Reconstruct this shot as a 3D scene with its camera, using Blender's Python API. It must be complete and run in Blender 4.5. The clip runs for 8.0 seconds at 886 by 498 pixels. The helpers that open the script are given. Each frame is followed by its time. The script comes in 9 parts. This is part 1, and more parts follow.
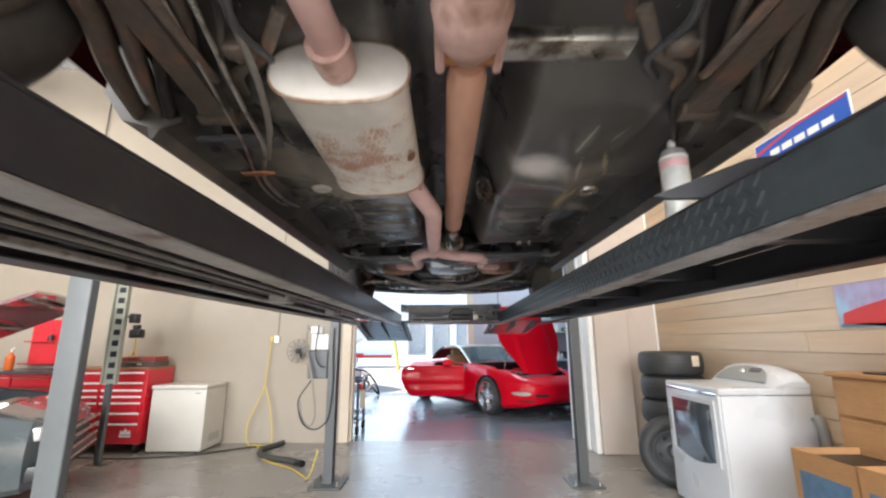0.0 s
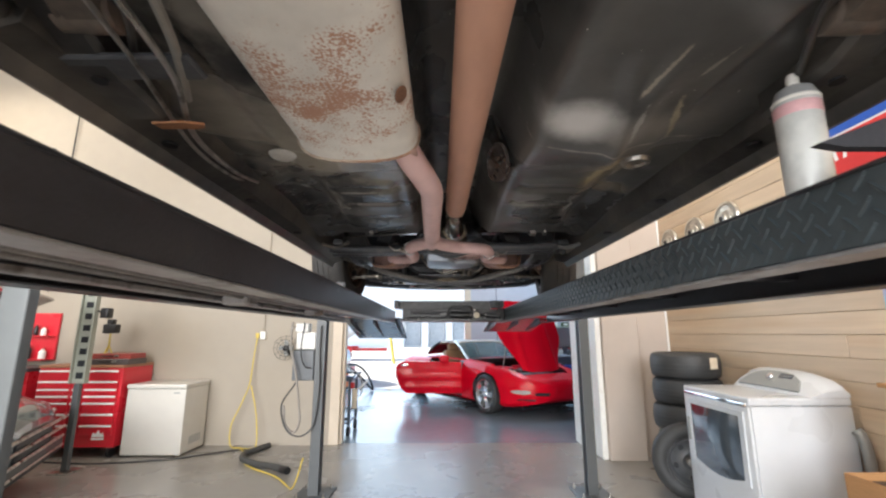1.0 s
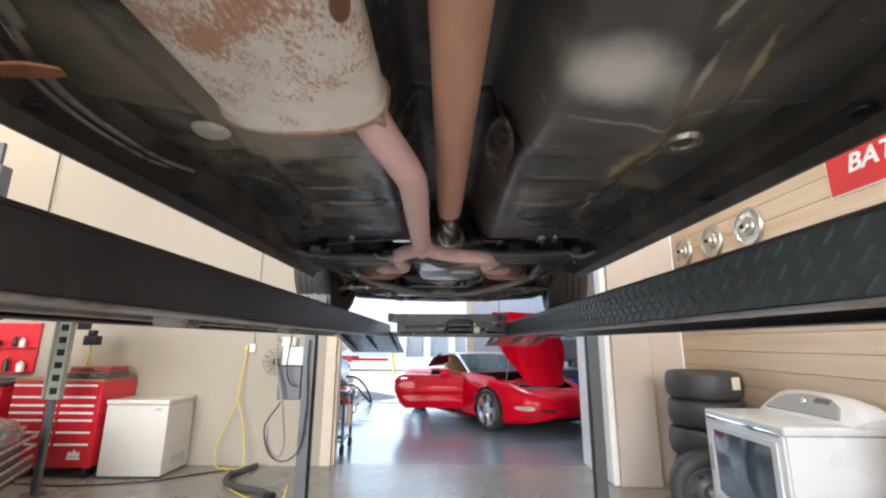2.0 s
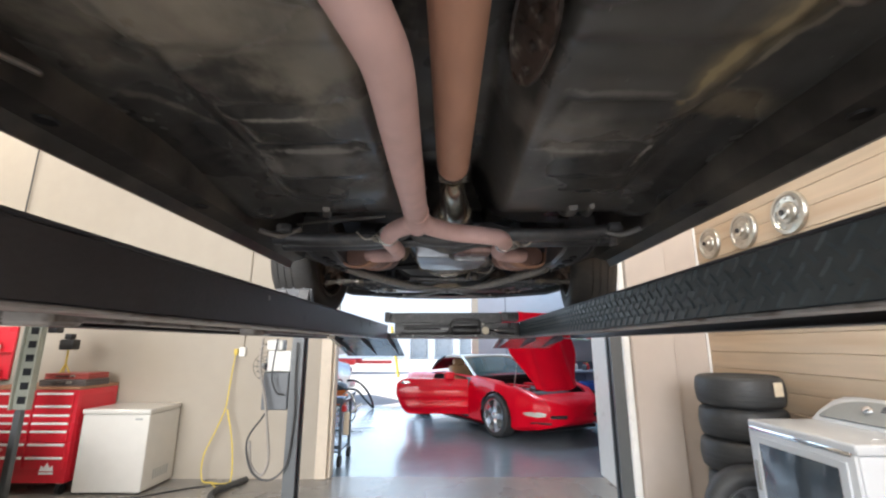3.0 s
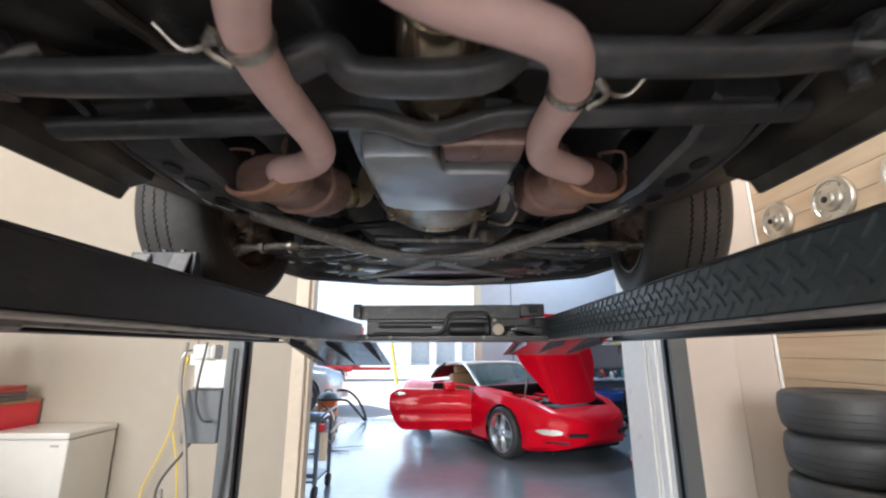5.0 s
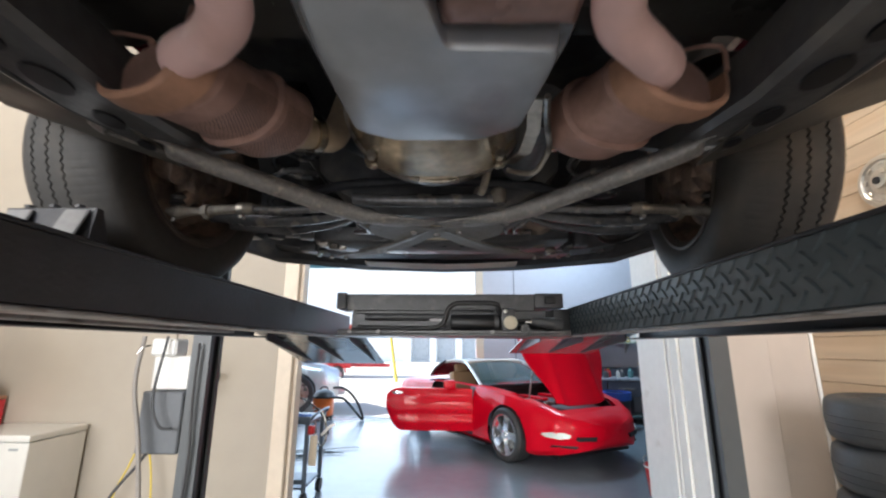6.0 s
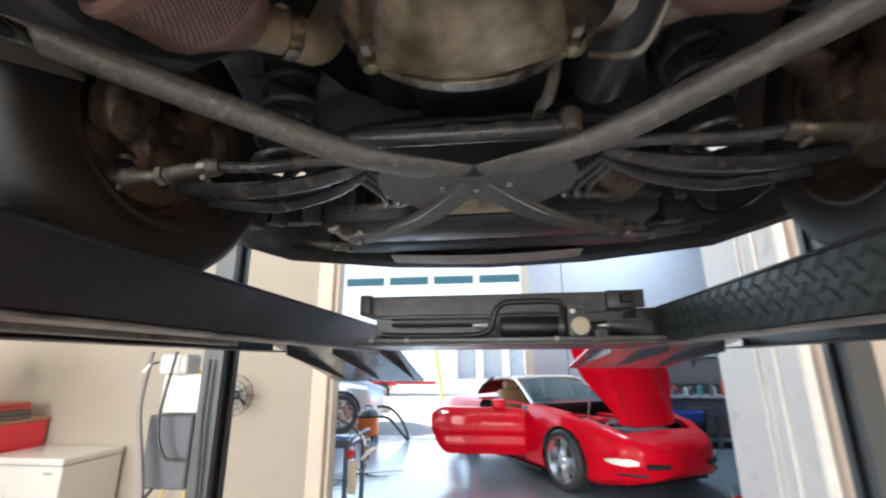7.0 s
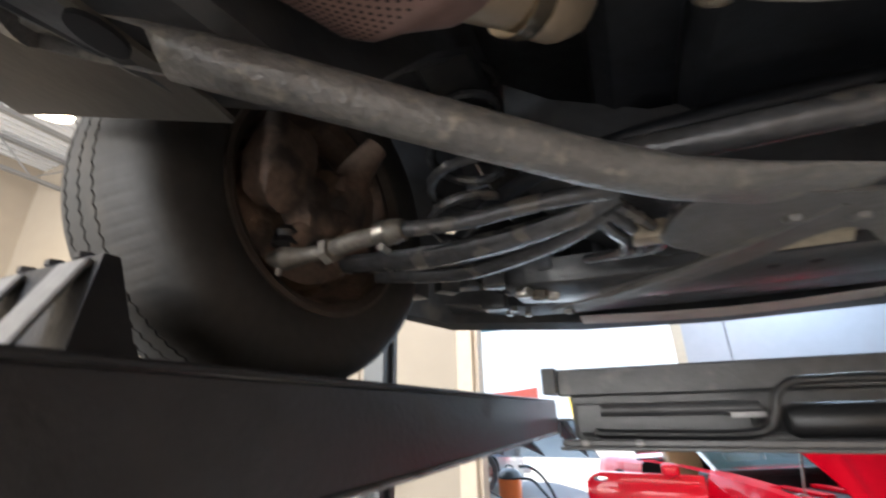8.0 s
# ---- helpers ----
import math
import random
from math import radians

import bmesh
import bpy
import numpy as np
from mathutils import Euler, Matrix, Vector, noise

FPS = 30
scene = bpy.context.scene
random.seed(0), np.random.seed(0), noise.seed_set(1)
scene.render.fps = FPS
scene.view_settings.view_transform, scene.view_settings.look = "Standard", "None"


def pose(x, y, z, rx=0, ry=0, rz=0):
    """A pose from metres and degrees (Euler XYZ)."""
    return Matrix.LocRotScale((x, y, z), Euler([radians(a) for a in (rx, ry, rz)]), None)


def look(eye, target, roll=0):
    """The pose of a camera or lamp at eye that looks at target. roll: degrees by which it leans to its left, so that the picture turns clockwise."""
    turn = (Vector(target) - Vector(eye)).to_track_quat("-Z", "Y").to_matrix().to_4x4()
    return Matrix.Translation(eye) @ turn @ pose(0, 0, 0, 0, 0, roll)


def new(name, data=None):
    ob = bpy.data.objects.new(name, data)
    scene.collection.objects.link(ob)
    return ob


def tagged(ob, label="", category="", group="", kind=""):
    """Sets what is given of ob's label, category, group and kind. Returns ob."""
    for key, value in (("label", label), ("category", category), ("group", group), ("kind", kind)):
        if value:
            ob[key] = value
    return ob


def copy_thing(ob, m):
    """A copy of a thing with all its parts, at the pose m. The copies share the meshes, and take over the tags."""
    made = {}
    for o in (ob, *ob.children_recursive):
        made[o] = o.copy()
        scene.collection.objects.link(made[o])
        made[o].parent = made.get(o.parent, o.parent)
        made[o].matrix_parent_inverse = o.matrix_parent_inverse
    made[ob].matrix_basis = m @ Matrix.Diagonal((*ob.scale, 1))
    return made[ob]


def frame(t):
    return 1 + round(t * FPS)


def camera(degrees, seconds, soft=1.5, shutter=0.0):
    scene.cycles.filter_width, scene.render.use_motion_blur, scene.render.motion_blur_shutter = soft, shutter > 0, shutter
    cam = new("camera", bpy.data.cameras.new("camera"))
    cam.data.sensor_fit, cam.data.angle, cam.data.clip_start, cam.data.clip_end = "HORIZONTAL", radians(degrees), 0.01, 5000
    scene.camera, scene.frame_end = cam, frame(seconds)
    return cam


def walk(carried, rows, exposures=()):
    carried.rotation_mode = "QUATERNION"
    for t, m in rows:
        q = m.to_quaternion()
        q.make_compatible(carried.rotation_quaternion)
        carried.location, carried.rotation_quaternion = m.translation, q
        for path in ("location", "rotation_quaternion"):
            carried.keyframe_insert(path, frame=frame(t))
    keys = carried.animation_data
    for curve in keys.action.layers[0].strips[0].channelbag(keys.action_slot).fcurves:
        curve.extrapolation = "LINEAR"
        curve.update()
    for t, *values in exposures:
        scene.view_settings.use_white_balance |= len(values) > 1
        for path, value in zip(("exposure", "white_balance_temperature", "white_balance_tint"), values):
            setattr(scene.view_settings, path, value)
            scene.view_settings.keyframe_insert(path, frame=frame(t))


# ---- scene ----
cam = camera(92.4, 8.0, soft=2.2, shutter=0.5)
METRES, EYE, TILT, LEAN, TURN = 3.0, 1.293, 0.0, 0.0, 0.3
ROWS = [
    (0.0, 0.0, 0.0, 0.0, 0.07, 12.29, 0.34),
    (0.5, -0.0048, 0.0703, 0.0036, 0.23, 11.03, 0.16),
    (1.0, -0.0045, 0.1182, 0.0227, -0.48, 11.22, 0.03),
    (1.5, 0.0083, 0.159, 0.0364, -0.31, 11.96, -0.19),
    (3.0, 0.0114, 0.339, 0.0419, 0.47, 12.62, 0.03),
    (3.5, 0.0172, 0.4156, 0.0389, 0.94, 12.77, 0.24),
    (4.0, 0.0244, 0.4971, 0.0386, 1.17, 12.98, 0.36),
    (4.5, 0.0241, 0.5769, 0.0417, 0.94, 13.47, 0.32),
    (6.0, 0.0228, 0.7568, 0.0424, 0.79, 12.94, -0.29),
    (6.5, 0.0241, 0.8155, 0.0448, 3.11, 13.47, -0.35),
    (7.0, 0.0197, 0.8725, 0.0389, 6.84, 15.06, 0.28),
    (7.5, -0.0229, 0.9215, 0.0579, 15.4, 17.99, 0.99),
    (8.0, -0.0598, 0.9413, 0.0799, 22.89, 21.06, 1.16),
]
walk(cam, [(t, pose(0, 0, EYE, TILT, LEAN, TURN) @ pose(METRES * x, METRES * y, METRES * z, 90 + pitch, roll, yaw)) for t, x, y, z, yaw, pitch, roll in ROWS], [(0.0, 1.76, 6230, 10), (4.0, 1.80, 6150, 10), (6.5, 1.88, 6200, 10), (8.0, 2.20, 6280, 10)])

# ---- world and lights ----
world = bpy.data.worlds.new("world")
scene.world = world
world.use_nodes = True
wn = world.node_tree.nodes
sky = wn.new("ShaderNodeTexSky")
sky.sky_type, sky.sun_disc = "NISHITA", False
sky.sun_elevation, sky.sun_rotation = radians(33), radians(271)
wn["Background"].inputs["Strength"].default_value = 0.15
world.node_tree.links.new(sky.outputs[0], wn["Background"].inputs["Color"])
sun = new("sun", bpy.data.lights.new("sun", "SUN"))
sun.data.energy, sun.data.angle, sun.data.color = 5.0, radians(0.5), (1.0, 0.95, 0.88)
sun.matrix_world = look((-14, 0.3, 9.0), (0, 0, 0))


def area(name, eye, target, sx, sy, watts, colour=(1, 1, 1)):
    lamp = new(name, bpy.data.lights.new(name, "AREA"))
    lamp.data.shape, lamp.data.size, lamp.data.size_y = "RECTANGLE", sx, sy
    lamp.data.energy, lamp.data.color = watts, colour
    lamp.matrix_world = look(eye, target)
    return lamp


WARM = (1.0, 0.92, 0.80)
# fill lamp added at the unseen front opening to brighten the underbody
area("front_opening_fill", (-2.2, -4.9, 3.0), (-2.2, 1.0, 0.4), 9.0, 3.0, 520, (1.0, 0.955, 0.91))
area("far_door_daylight", (-2.6, 11.4, 2.0), (-2.6, 6, 0.6), 6.0, 3.8, 50, (0.68, 0.85, 1.0))
for lx, ly in ((-6.1, 4.81), (-4.6, -1.5), (1.6, 3.6), (1.6, -1.5)):
    area("ceiling_lamp_light", (lx, ly, 4.9), (lx, ly, 0), 0.5, 0.5, 10, WARM)
area("far_bay_lamp_light", (2.4, 10.1, 4.6), (2.2, 10.3, 0), 1.6, 0.4, 40, (0.62, 0.83, 1.0))


# ---- materials ----
def mat(name, col, rough=0.5, metal=0.0, var=0.18, scale=9.0, bump=0.12, bscale=70.0, col2=None, thr=0.6, s2=3.0,
        soft=0.08, rough2=None, coat=0.0, stretch=(1, 1, 1), rand=0.0):
    """A surface with grain at two scales, relief, and patches of a second colour where noise passes thr."""
    m = bpy.data.materials.new(name)
    m.use_nodes = True
    nt, n = m.node_tree, m.node_tree.nodes
    p = n["Principled BSDF"]
    lk = nt.links.new
    tc = n.new("ShaderNodeTexCoord")
    mp = n.new("ShaderNodeMapping")
    mp.inputs["Scale"].default_value = stretch
    lk(tc.outputs["Object"], mp.inputs["Vector"])

    def noise_node(s, detail=4.0):
        q = n.new("ShaderNodeTexNoise")
        q.inputs["Scale"].default_value, q.inputs["Detail"].default_value = s, detail
        lk(mp.outputs[0], q.inputs["Vector"])
        return q

    fine, broad = noise_node(scale * 5, 5), noise_node(scale * 0.6, 3)
    add = n.new("ShaderNodeMath")
    add.operation = "ADD"
    lk(fine.outputs[0], add.inputs[0]), lk(broad.outputs[0], add.inputs[1])
    rng = n.new("ShaderNodeMapRange")
    rng.inputs["From Min"].default_value, rng.inputs["From Max"].default_value = 0.6, 1.4
    rng.inputs["To Min"].default_value, rng.inputs["To Max"].default_value = 1 - var, 1 + var
    lk(add.outputs[0], rng.inputs["Value"])
    last = rng.outputs[0]
    if rand:
        oi = n.new("ShaderNodeObjectInfo")
        r2 = n.new("ShaderNodeMapRange")
        r2.inputs["To Min"].default_value, r2.inputs["To Max"].default_value = 1 - rand, 1 + rand
        lk(oi.outputs["Random"], r2.inputs["Value"])
        mu = n.new("ShaderNodeMath")
        mu.operation = "MULTIPLY"
        lk(last, mu.inputs[0]), lk(r2.outputs[0], mu.inputs[1])
        last = mu.outputs[0]
    mul = n.new("ShaderNodeMix")
    mul.data_type, mul.blend_type = "RGBA", "MULTIPLY"
    mul.inputs[0].default_value = 1.0
    mul.inputs[6].default_value = (*col, 1)
    lk(last, mul.inputs[7])
    out = mul.outputs[2]
    if col2:
        patch = noise_node(s2, 6)
        ramp = n.new("ShaderNodeMapRange")
        ramp.inputs["From Min"].default_value, ramp.inputs["From Max"].default_value = thr - soft, thr + soft
        lk(patch.outputs[0], ramp.inputs["Value"])
        mx = n.new("ShaderNodeMix")
        mx.data_type = "RGBA"
        mx.inputs[7].default_value = (*col2, 1)
        lk(out, mx.inputs[6]), lk(ramp.outputs[0], mx.inputs[0])
        out = mx.outputs[2]
        if rough2 is not None:
            mr = n.new("ShaderNodeMapRange")
            mr.inputs["To Min"].default_value, mr.inputs["To Max"].default_value = rough, rough2
            lk(ramp.outputs[0], mr.inputs["Value"]), lk(mr.outputs[0], p.inputs["Roughness"])
    lk(out, p.inputs["Base Color"])
    if rough2 is None:
        rr = n.new("ShaderNodeMapRange")
        rr.inputs["To Min"].default_value, rr.inputs["To Max"].default_value = max(0.02, rough - 0.1), min(1, rough + 0.1)
        lk(broad.outputs[0], rr.inputs["Value"]), lk(rr.outputs[0], p.inputs["Roughness"])
    p.inputs["Metallic"].default_value = metal
    p.inputs["Coat Weight"].default_value, p.inputs["Coat Roughness"].default_value = coat, 0.04
    if bump:
        bn = n.new("ShaderNodeBump")
        bn.inputs["Strength"].default_value, bn.inputs["Distance"].default_value = bump, 0.004
        grain = noise_node(bscale, 4)
        lk(grain.outputs[0], bn.inputs["Height"]), lk(bn.outputs[0], p.inputs["Normal"])
    return m


def glass(name, tint=(0.8, 0.9, 0.88), rough=0.0, through_it=0.6):
    m = bpy.data.materials.new(name)
    m.use_nodes = True
    p = m.node_tree.nodes["Principled BSDF"]
    p.inputs["Base Color"].default_value = (*tint, 1)
    p.inputs["Roughness"].default_value = rough
    p.inputs["Transmission Weight"].default_value = through_it
    p.inputs["IOR"].default_value = 1.3
    return m


def glow(name, col, strength):
    m = bpy.data.materials.new(name)
    m.use_nodes = True
    p = m.node_tree.nodes["Principled BSDF"]
    p.inputs["Emission Color"].default_value, p.inputs["Emission Strength"].default_value = (*col, 1), strength
    return m


CREAM = mat("cream_painted_block_wall", (0.36, 0.315, 0.255), 0.6, var=0.05, scale=1.2, bump=0.1, bscale=30, col2=(0.34, 0.29, 0.222), thr=0.64, s2=0.8, soft=0.2)
PINK_BEIGE = mat("pink_beige_paint", (0.55, 0.475, 0.415), 0.6, var=0.06, scale=1.5, bump=0.1, bscale=30, col2=(0.55, 0.46, 0.39), thr=0.66, s2=1.2, soft=0.2)
CREAM_DIM = mat("beige_steel_trim", (0.62, 0.53, 0.42), 0.5, var=0.08, scale=3)
WHITE_TRIM = mat("white_painted_trim", (0.86, 0.85, 0.82), 0.45, var=0.06, scale=3, col2=(0.55, 0.5, 0.43), thr=0.72, s2=4)
LAVENDER = mat("grey_lavender_wall", (0.45, 0.455, 0.51), 0.55, var=0.05, scale=1.5, bump=0.05)
CEIL = mat("white_metal_deck", (0.72, 0.74, 0.76), 0.5, var=0.05, scale=1)
STEEL_GREY = mat("galvanised_joist", (0.30, 0.31, 0.32), 0.5, 0.4, var=0.15)
WOOD_WALL = mat("pale_pine_plank", (0.62, 0.485, 0.345), 0.45, var=0.12, scale=2.5, bump=0.1, bscale=25, stretch=(1, 0.15, 2.5), col2=(0.585, 0.42, 0.27), thr=0.64, s2=2.0, rand=0.08)
WOOD_GAP = mat("plank_gap", (0.56, 0.43, 0.30), 0.8)
CONCRETE = mat("sunlit_concrete", (0.40, 0.375, 0.33), 0.8, var=0.1, scale=0.5, col2=(0.38, 0.35, 0.30), thr=0.6, s2=0.3)
BLACK_LIFT = mat("black_lift_paint", (0.026, 0.027, 0.032), 0.38, 0.0, var=0.3, scale=6, bump=0.2, bscale=120, col2=(0.07, 0.068, 0.064), thr=0.70, s2=9, soft=0.06, rough2=0.7)
TREAD_LIFT = mat("blue_black_tread_plate", (0.036, 0.048, 0.055), 0.36, 0.0, var=0.3, scale=8, bump=0.2, col2=(0.046, 0.056, 0.062), thr=0.66, s2=12)
LIP = mat("worn_steel_lip", (0.28, 0.275, 0.275), 0.45, 0.4, var=0.25, scale=12, col2=(0.10, 0.08, 0.07), thr=0.62, s2=14)
POST_GREY = mat("grey_post_paint", (0.075, 0.081, 0.084), 0.42, 0.0, var=0.08, scale=3, bump=0.05)
POST_PALE = mat("pale_grey_post_paint", (0.108, 0.118, 0.120), 0.42, 0.0, var=0.06, scale=3, bump=0.05, col2=(0.090, 0.097, 0.097), thr=0.74, s2=8)
# near-black; where it fills holes and recesses, their shade is in the colour
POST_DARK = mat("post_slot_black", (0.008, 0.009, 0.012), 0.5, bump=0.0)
ARM_BLACK = mat("oily_black_arm", (0.105, 0.110, 0.120), 0.20, 0.2, var=0.4, scale=16, bump=0.35, bscale=90, col2=(0.20, 0.18, 0.155), thr=0.64, s2=22, soft=0.1, rough2=0.5)
JACK_BLACK = mat("worn_black_jack_paint", (0.062, 0.062, 0.065), 0.33, 0.0, var=0.3, scale=7, bump=0.2, bscale=90, col2=(0.13, 0.125, 0.12), thr=0.66, s2=14)
RAIL_GREY = mat("dusty_subframe_rail", (0.066, 0.069, 0.076), 0.28, 0.0, var=0.4, scale=7, bump=0.25, bscale=60, col2=(0.14, 0.13, 0.115), thr=0.64, s2=7, soft=0.12, rough2=0.5)
CABLE = mat("steel_cable", (0.22, 0.21, 0.20), 0.4, 0.7, var=0.4, scale=40, bump=0.8, bscale=300)
HUBCAP = mat("dulled_chrome", (0.55, 0.53, 0.48), 0.36, 1.0, var=0.12, scale=10, bump=0.05)
GREASY = mat("greasy_grey_joint", (0.16, 0.145, 0.125), 0.5, 0.2, var=0.35, scale=25, bump=0.4, col2=(0.08, 0.07, 0.06), thr=0.58, s2=30)
CHROME = mat("chrome", (0.75, 0.76, 0.78), 0.08, 1.0, var=0.05, bump=0.02)
DULL_METAL = mat("dull_bare_metal", (0.50, 0.48, 0.44), 0.30, 0.9, var=0.3, scale=14, col2=(0.13, 0.11, 0.09), thr=0.58, s2=18)
UNDERCOAT = mat("black_undercoat", (0.042, 0.0405, 0.039), 0.30, 0.0, var=0.5, scale=5, bump=0.3, bscale=45, col2=(0.17, 0.155, 0.135), thr=0.59, s2=5, soft=0.14, rough2=0.6)
FRAME_BLACK = mat("satin_black_chassis", (0.068, 0.073, 0.082), 0.28, 0.0, var=0.4, scale=9, bump=0.25, bscale=70, col2=(0.13, 0.125, 0.12), thr=0.66, s2=10, rough2=0.6)
BRACE = mat("worn_black_tube", (0.168, 0.166, 0.165), 0.33, 0.2, var=0.35, scale=24, bump=0.6, bscale=170, col2=(0.30, 0.285, 0.25), thr=0.64, s2=70, soft=0.08, rough2=0.5)
BRACE_FLAT = mat("black_brace_strap", (0.115, 0.113, 0.112), 0.36, 0.1, var=0.35, scale=14, bump=0.3, bscale=90, col2=(0.15, 0.14, 0.125), thr=0.66, s2=24, soft=0.1, rough2=0.55)
PRIMER = mat("rose_primer_pipe", (0.69, 0.480, 0.468), 0.55, 0.0, var=0.12, scale=5, bump=0.08, bscale=60, col2=(0.52, 0.33, 0.30), thr=0.66, s2=7, soft=0.15)
PRIMER_WORN = mat("worn_rose_primer", (0.52, 0.345, 0.31), 0.55, 0.0, var=0.2, scale=10, bump=0.3, bscale=50, col2=(0.27, 0.155, 0.11), thr=0.56, s2=16, soft=0.1)
PRIMER_TAN = mat("tan_primer_shaft", (0.58, 0.33, 0.235), 0.5, 0.0, var=0.12, scale=6, bump=0.06, col2=(0.34, 0.18, 0.13), thr=0.66, s2=5, soft=0.15, stretch=(1, 0.3, 1))
CAT_RUST = mat("rusty_brown_shield", (0.37, 0.235, 0.205), 0.5, 0.15, var=0.3, scale=10, bump=0.3, bscale=50, col2=(0.22, 0.125, 0.10), thr=0.62, s2=6, soft=0.15)
RUST = mat("orange_rust", (0.33, 0.15, 0.07), 0.8, 0.0, var=0.25, scale=30, bump=0.4)
PAN_STEEL = mat("satin_grey_pan", (0.37, 0.41, 0.46), 0.33, 0.65, var=0.12, scale=6, bump=0.05, col2=(0.29, 0.31, 0.35), thr=0.66, s2=9)
BELL = mat("oily_cast_metal", (0.55, 0.475, 0.365), 0.20, 0.8, var=0.4, scale=11, bump=0.22, bscale=40, col2=(0.15, 0.12, 0.085), thr=0.54, s2=9, soft=0.14)
# near-black base puts the shade of engine bay and wheel arches into colour
SHADE_BLACK = mat("shade_black", (0.022, 0.026, 0.034), 0.5, 0.0, var=0.4, scale=9, bump=0.3)
RUBBER = mat("tyre_rubber", (0.040, 0.041, 0.042), 0.55, var=0.25, scale=12, bump=0.15, col2=(0.05, 0.045, 0.04), thr=0.66, s2=7)
RUBBER_BROWN = mat("dusty_tyre_rubber", (0.044, 0.042, 0.040), 0.66, var=0.25, scale=12, bump=0.15, col2=(0.072, 0.064, 0.056), thr=0.6, s2=7)
HUB = mat("rusty_brake_metal", (0.23, 0.165, 0.13), 0.55, 0.2, var=0.35, scale=18, bump=0.5, col2=(0.075, 0.062, 0.055), thr=0.56, s2=16)
RED_PAINT = mat("bright_red_car_paint", (0.66, 0.0008, 0.016), 0.36, 0.0, var=0.03, scale=1, bump=0.0, coat=0.30)
RED_PAINT.node_tree.nodes["Principled BSDF"].inputs["Specular IOR Level"].default_value = 0.06
RED_BOX = mat("red_tool_chest_enamel", (0.60, 0.02, 0.035), 0.3, 0.0, var=0.06, scale=4, bump=0.02, coat=0.3)
DARK_RED = mat("maroon_paint", (0.10, 0.012, 0.018), 0.2, 0.0, var=0.05, bump=0, coat=1.0)
SLATE_PAINT = mat("slate_grey_car_paint", (0.10, 0.12, 0.13), 0.25, 0.2, var=0.05, bump=0, coat=0.8)
SILVER_PAINT = mat("pale_silver_car_paint", (0.62, 0.66, 0.66), 0.25, 0.3, var=0.03, bump=0, coat=1.0)
BLACK_PLASTIC = mat("black_plastic", (0.015, 0.015, 0.016), 0.4, var=0.2, bump=0.05)
DARK_GLASS = mat("tinted_car_glass", (0.02, 0.05, 0.05), 0.04, 0.0, var=0.02, bump=0, coat=1.0)
APPLIANCE = mat("white_enamel", (0.64, 0.665, 0.69), 0.3, var=0.03, scale=2, bump=0.02, coat=0.3)
FREEZER_WHITE = mat("aged_white_enamel", (0.61, 0.585, 0.53), 0.32, var=0.04, scale=2, bump=0.02, coat=0.2)
APPLIANCE_GREY = mat("grey_console_plastic", (0.30, 0.31, 0.30), 0.35, var=0.06)
DOOR_WINDOW = mat("dark_dryer_window", (0.055, 0.07, 0.085), 0.06, var=0.1, bump=0, coat=1.0)
YELLOW = mat("yellow_cord", (0.62, 0.46, 0.07), 0.5, var=0.1)
GREY_BOX = mat("grey_switch_box", (0.095, 0.102, 0.11), 0.45, var=0.08)
WHITE_PLASTIC = mat("white_plastic", (0.75, 0.74, 0.70), 0.4, var=0.05)
CARD = mat("brown_cardboard", (0.42, 0.22, 0.09), 0.75, var=0.14, scale=5, bump=0.15, stretch=(1, 1, 5))
PLY = mat("orange_plywood", (0.46, 0.24, 0.09), 0.5, var=0.18, scale=4, stretch=(1, 1, 6))
BLUE = mat("blue_print", (0.02, 0.09, 0.42), 0.4, var=0.06, bump=0)
SIGN_RED = mat("red_print", (0.60, 0.03, 0.03), 0.4, var=0.06, bump=0)
SIGN_WHITE = mat("white_print", (0.80, 0.80, 0.78), 0.4, var=0.04, bump=0)
ORANGE = mat("orange_vacuum_plastic", (0.62, 0.13, 0.02), 0.35, var=0.08)
GREEN = mat("pale_foliage", (0.10, 0.14, 0.05), 0.7, var=0.3)
TAN = mat("tan_leather", (0.36, 0.22, 0.12), 0.5, var=0.1)
TEAL = mat("teal_window_band", (0.10, 0.24, 0.25), 0.2, var=0.1, bump=0)
HALL_WINDOW = mat("teal_glazing", (0.03, 0.10, 0.11), 0.5, var=0.1, bump=0)
WHITE_BUILD = mat("white_stucco", (0.80, 0.80, 0.79), 0.7, var=0.04, scale=0.5)


def floor_material():
    """Grey sealed concrete, glossy, with scuffs, tyre marks and faint blotches."""
    m = mat("sealed_grey_floor", (0.275, 0.257, 0.232), 0.24, 0.0, var=0.12, scale=1.3, bump=0.03, bscale=14,
            col2=(0.25, 0.233, 0.21), thr=0.60, s2=1.4, soft=0.45, rough2=0.33)
    p = m.node_tree.nodes["Principled BSDF"]
    p.inputs["Specular IOR Level"].default_value = 0.32
    return m


TREAD_LIFT.node_tree.nodes["Principled BSDF"].inputs["Specular IOR Level"].default_value = 0.7
FLOOR = floor_material()
# the blue in this base colour stands for reflected sky and lavender wall
FLOOR_FAR = mat("blue_tinted_floor", (0.180, 0.220, 0.250), 0.18, 0.0, var=0.12, scale=1.3, bump=0.03, bscale=14, col2=(0.19, 0.226, 0.255), thr=0.60, s2=1.4, soft=0.25, rough2=0.25)
FLOOR_FAR.node_tree.nodes["Principled BSDF"].inputs["Specular IOR Level"].default_value = 0.8


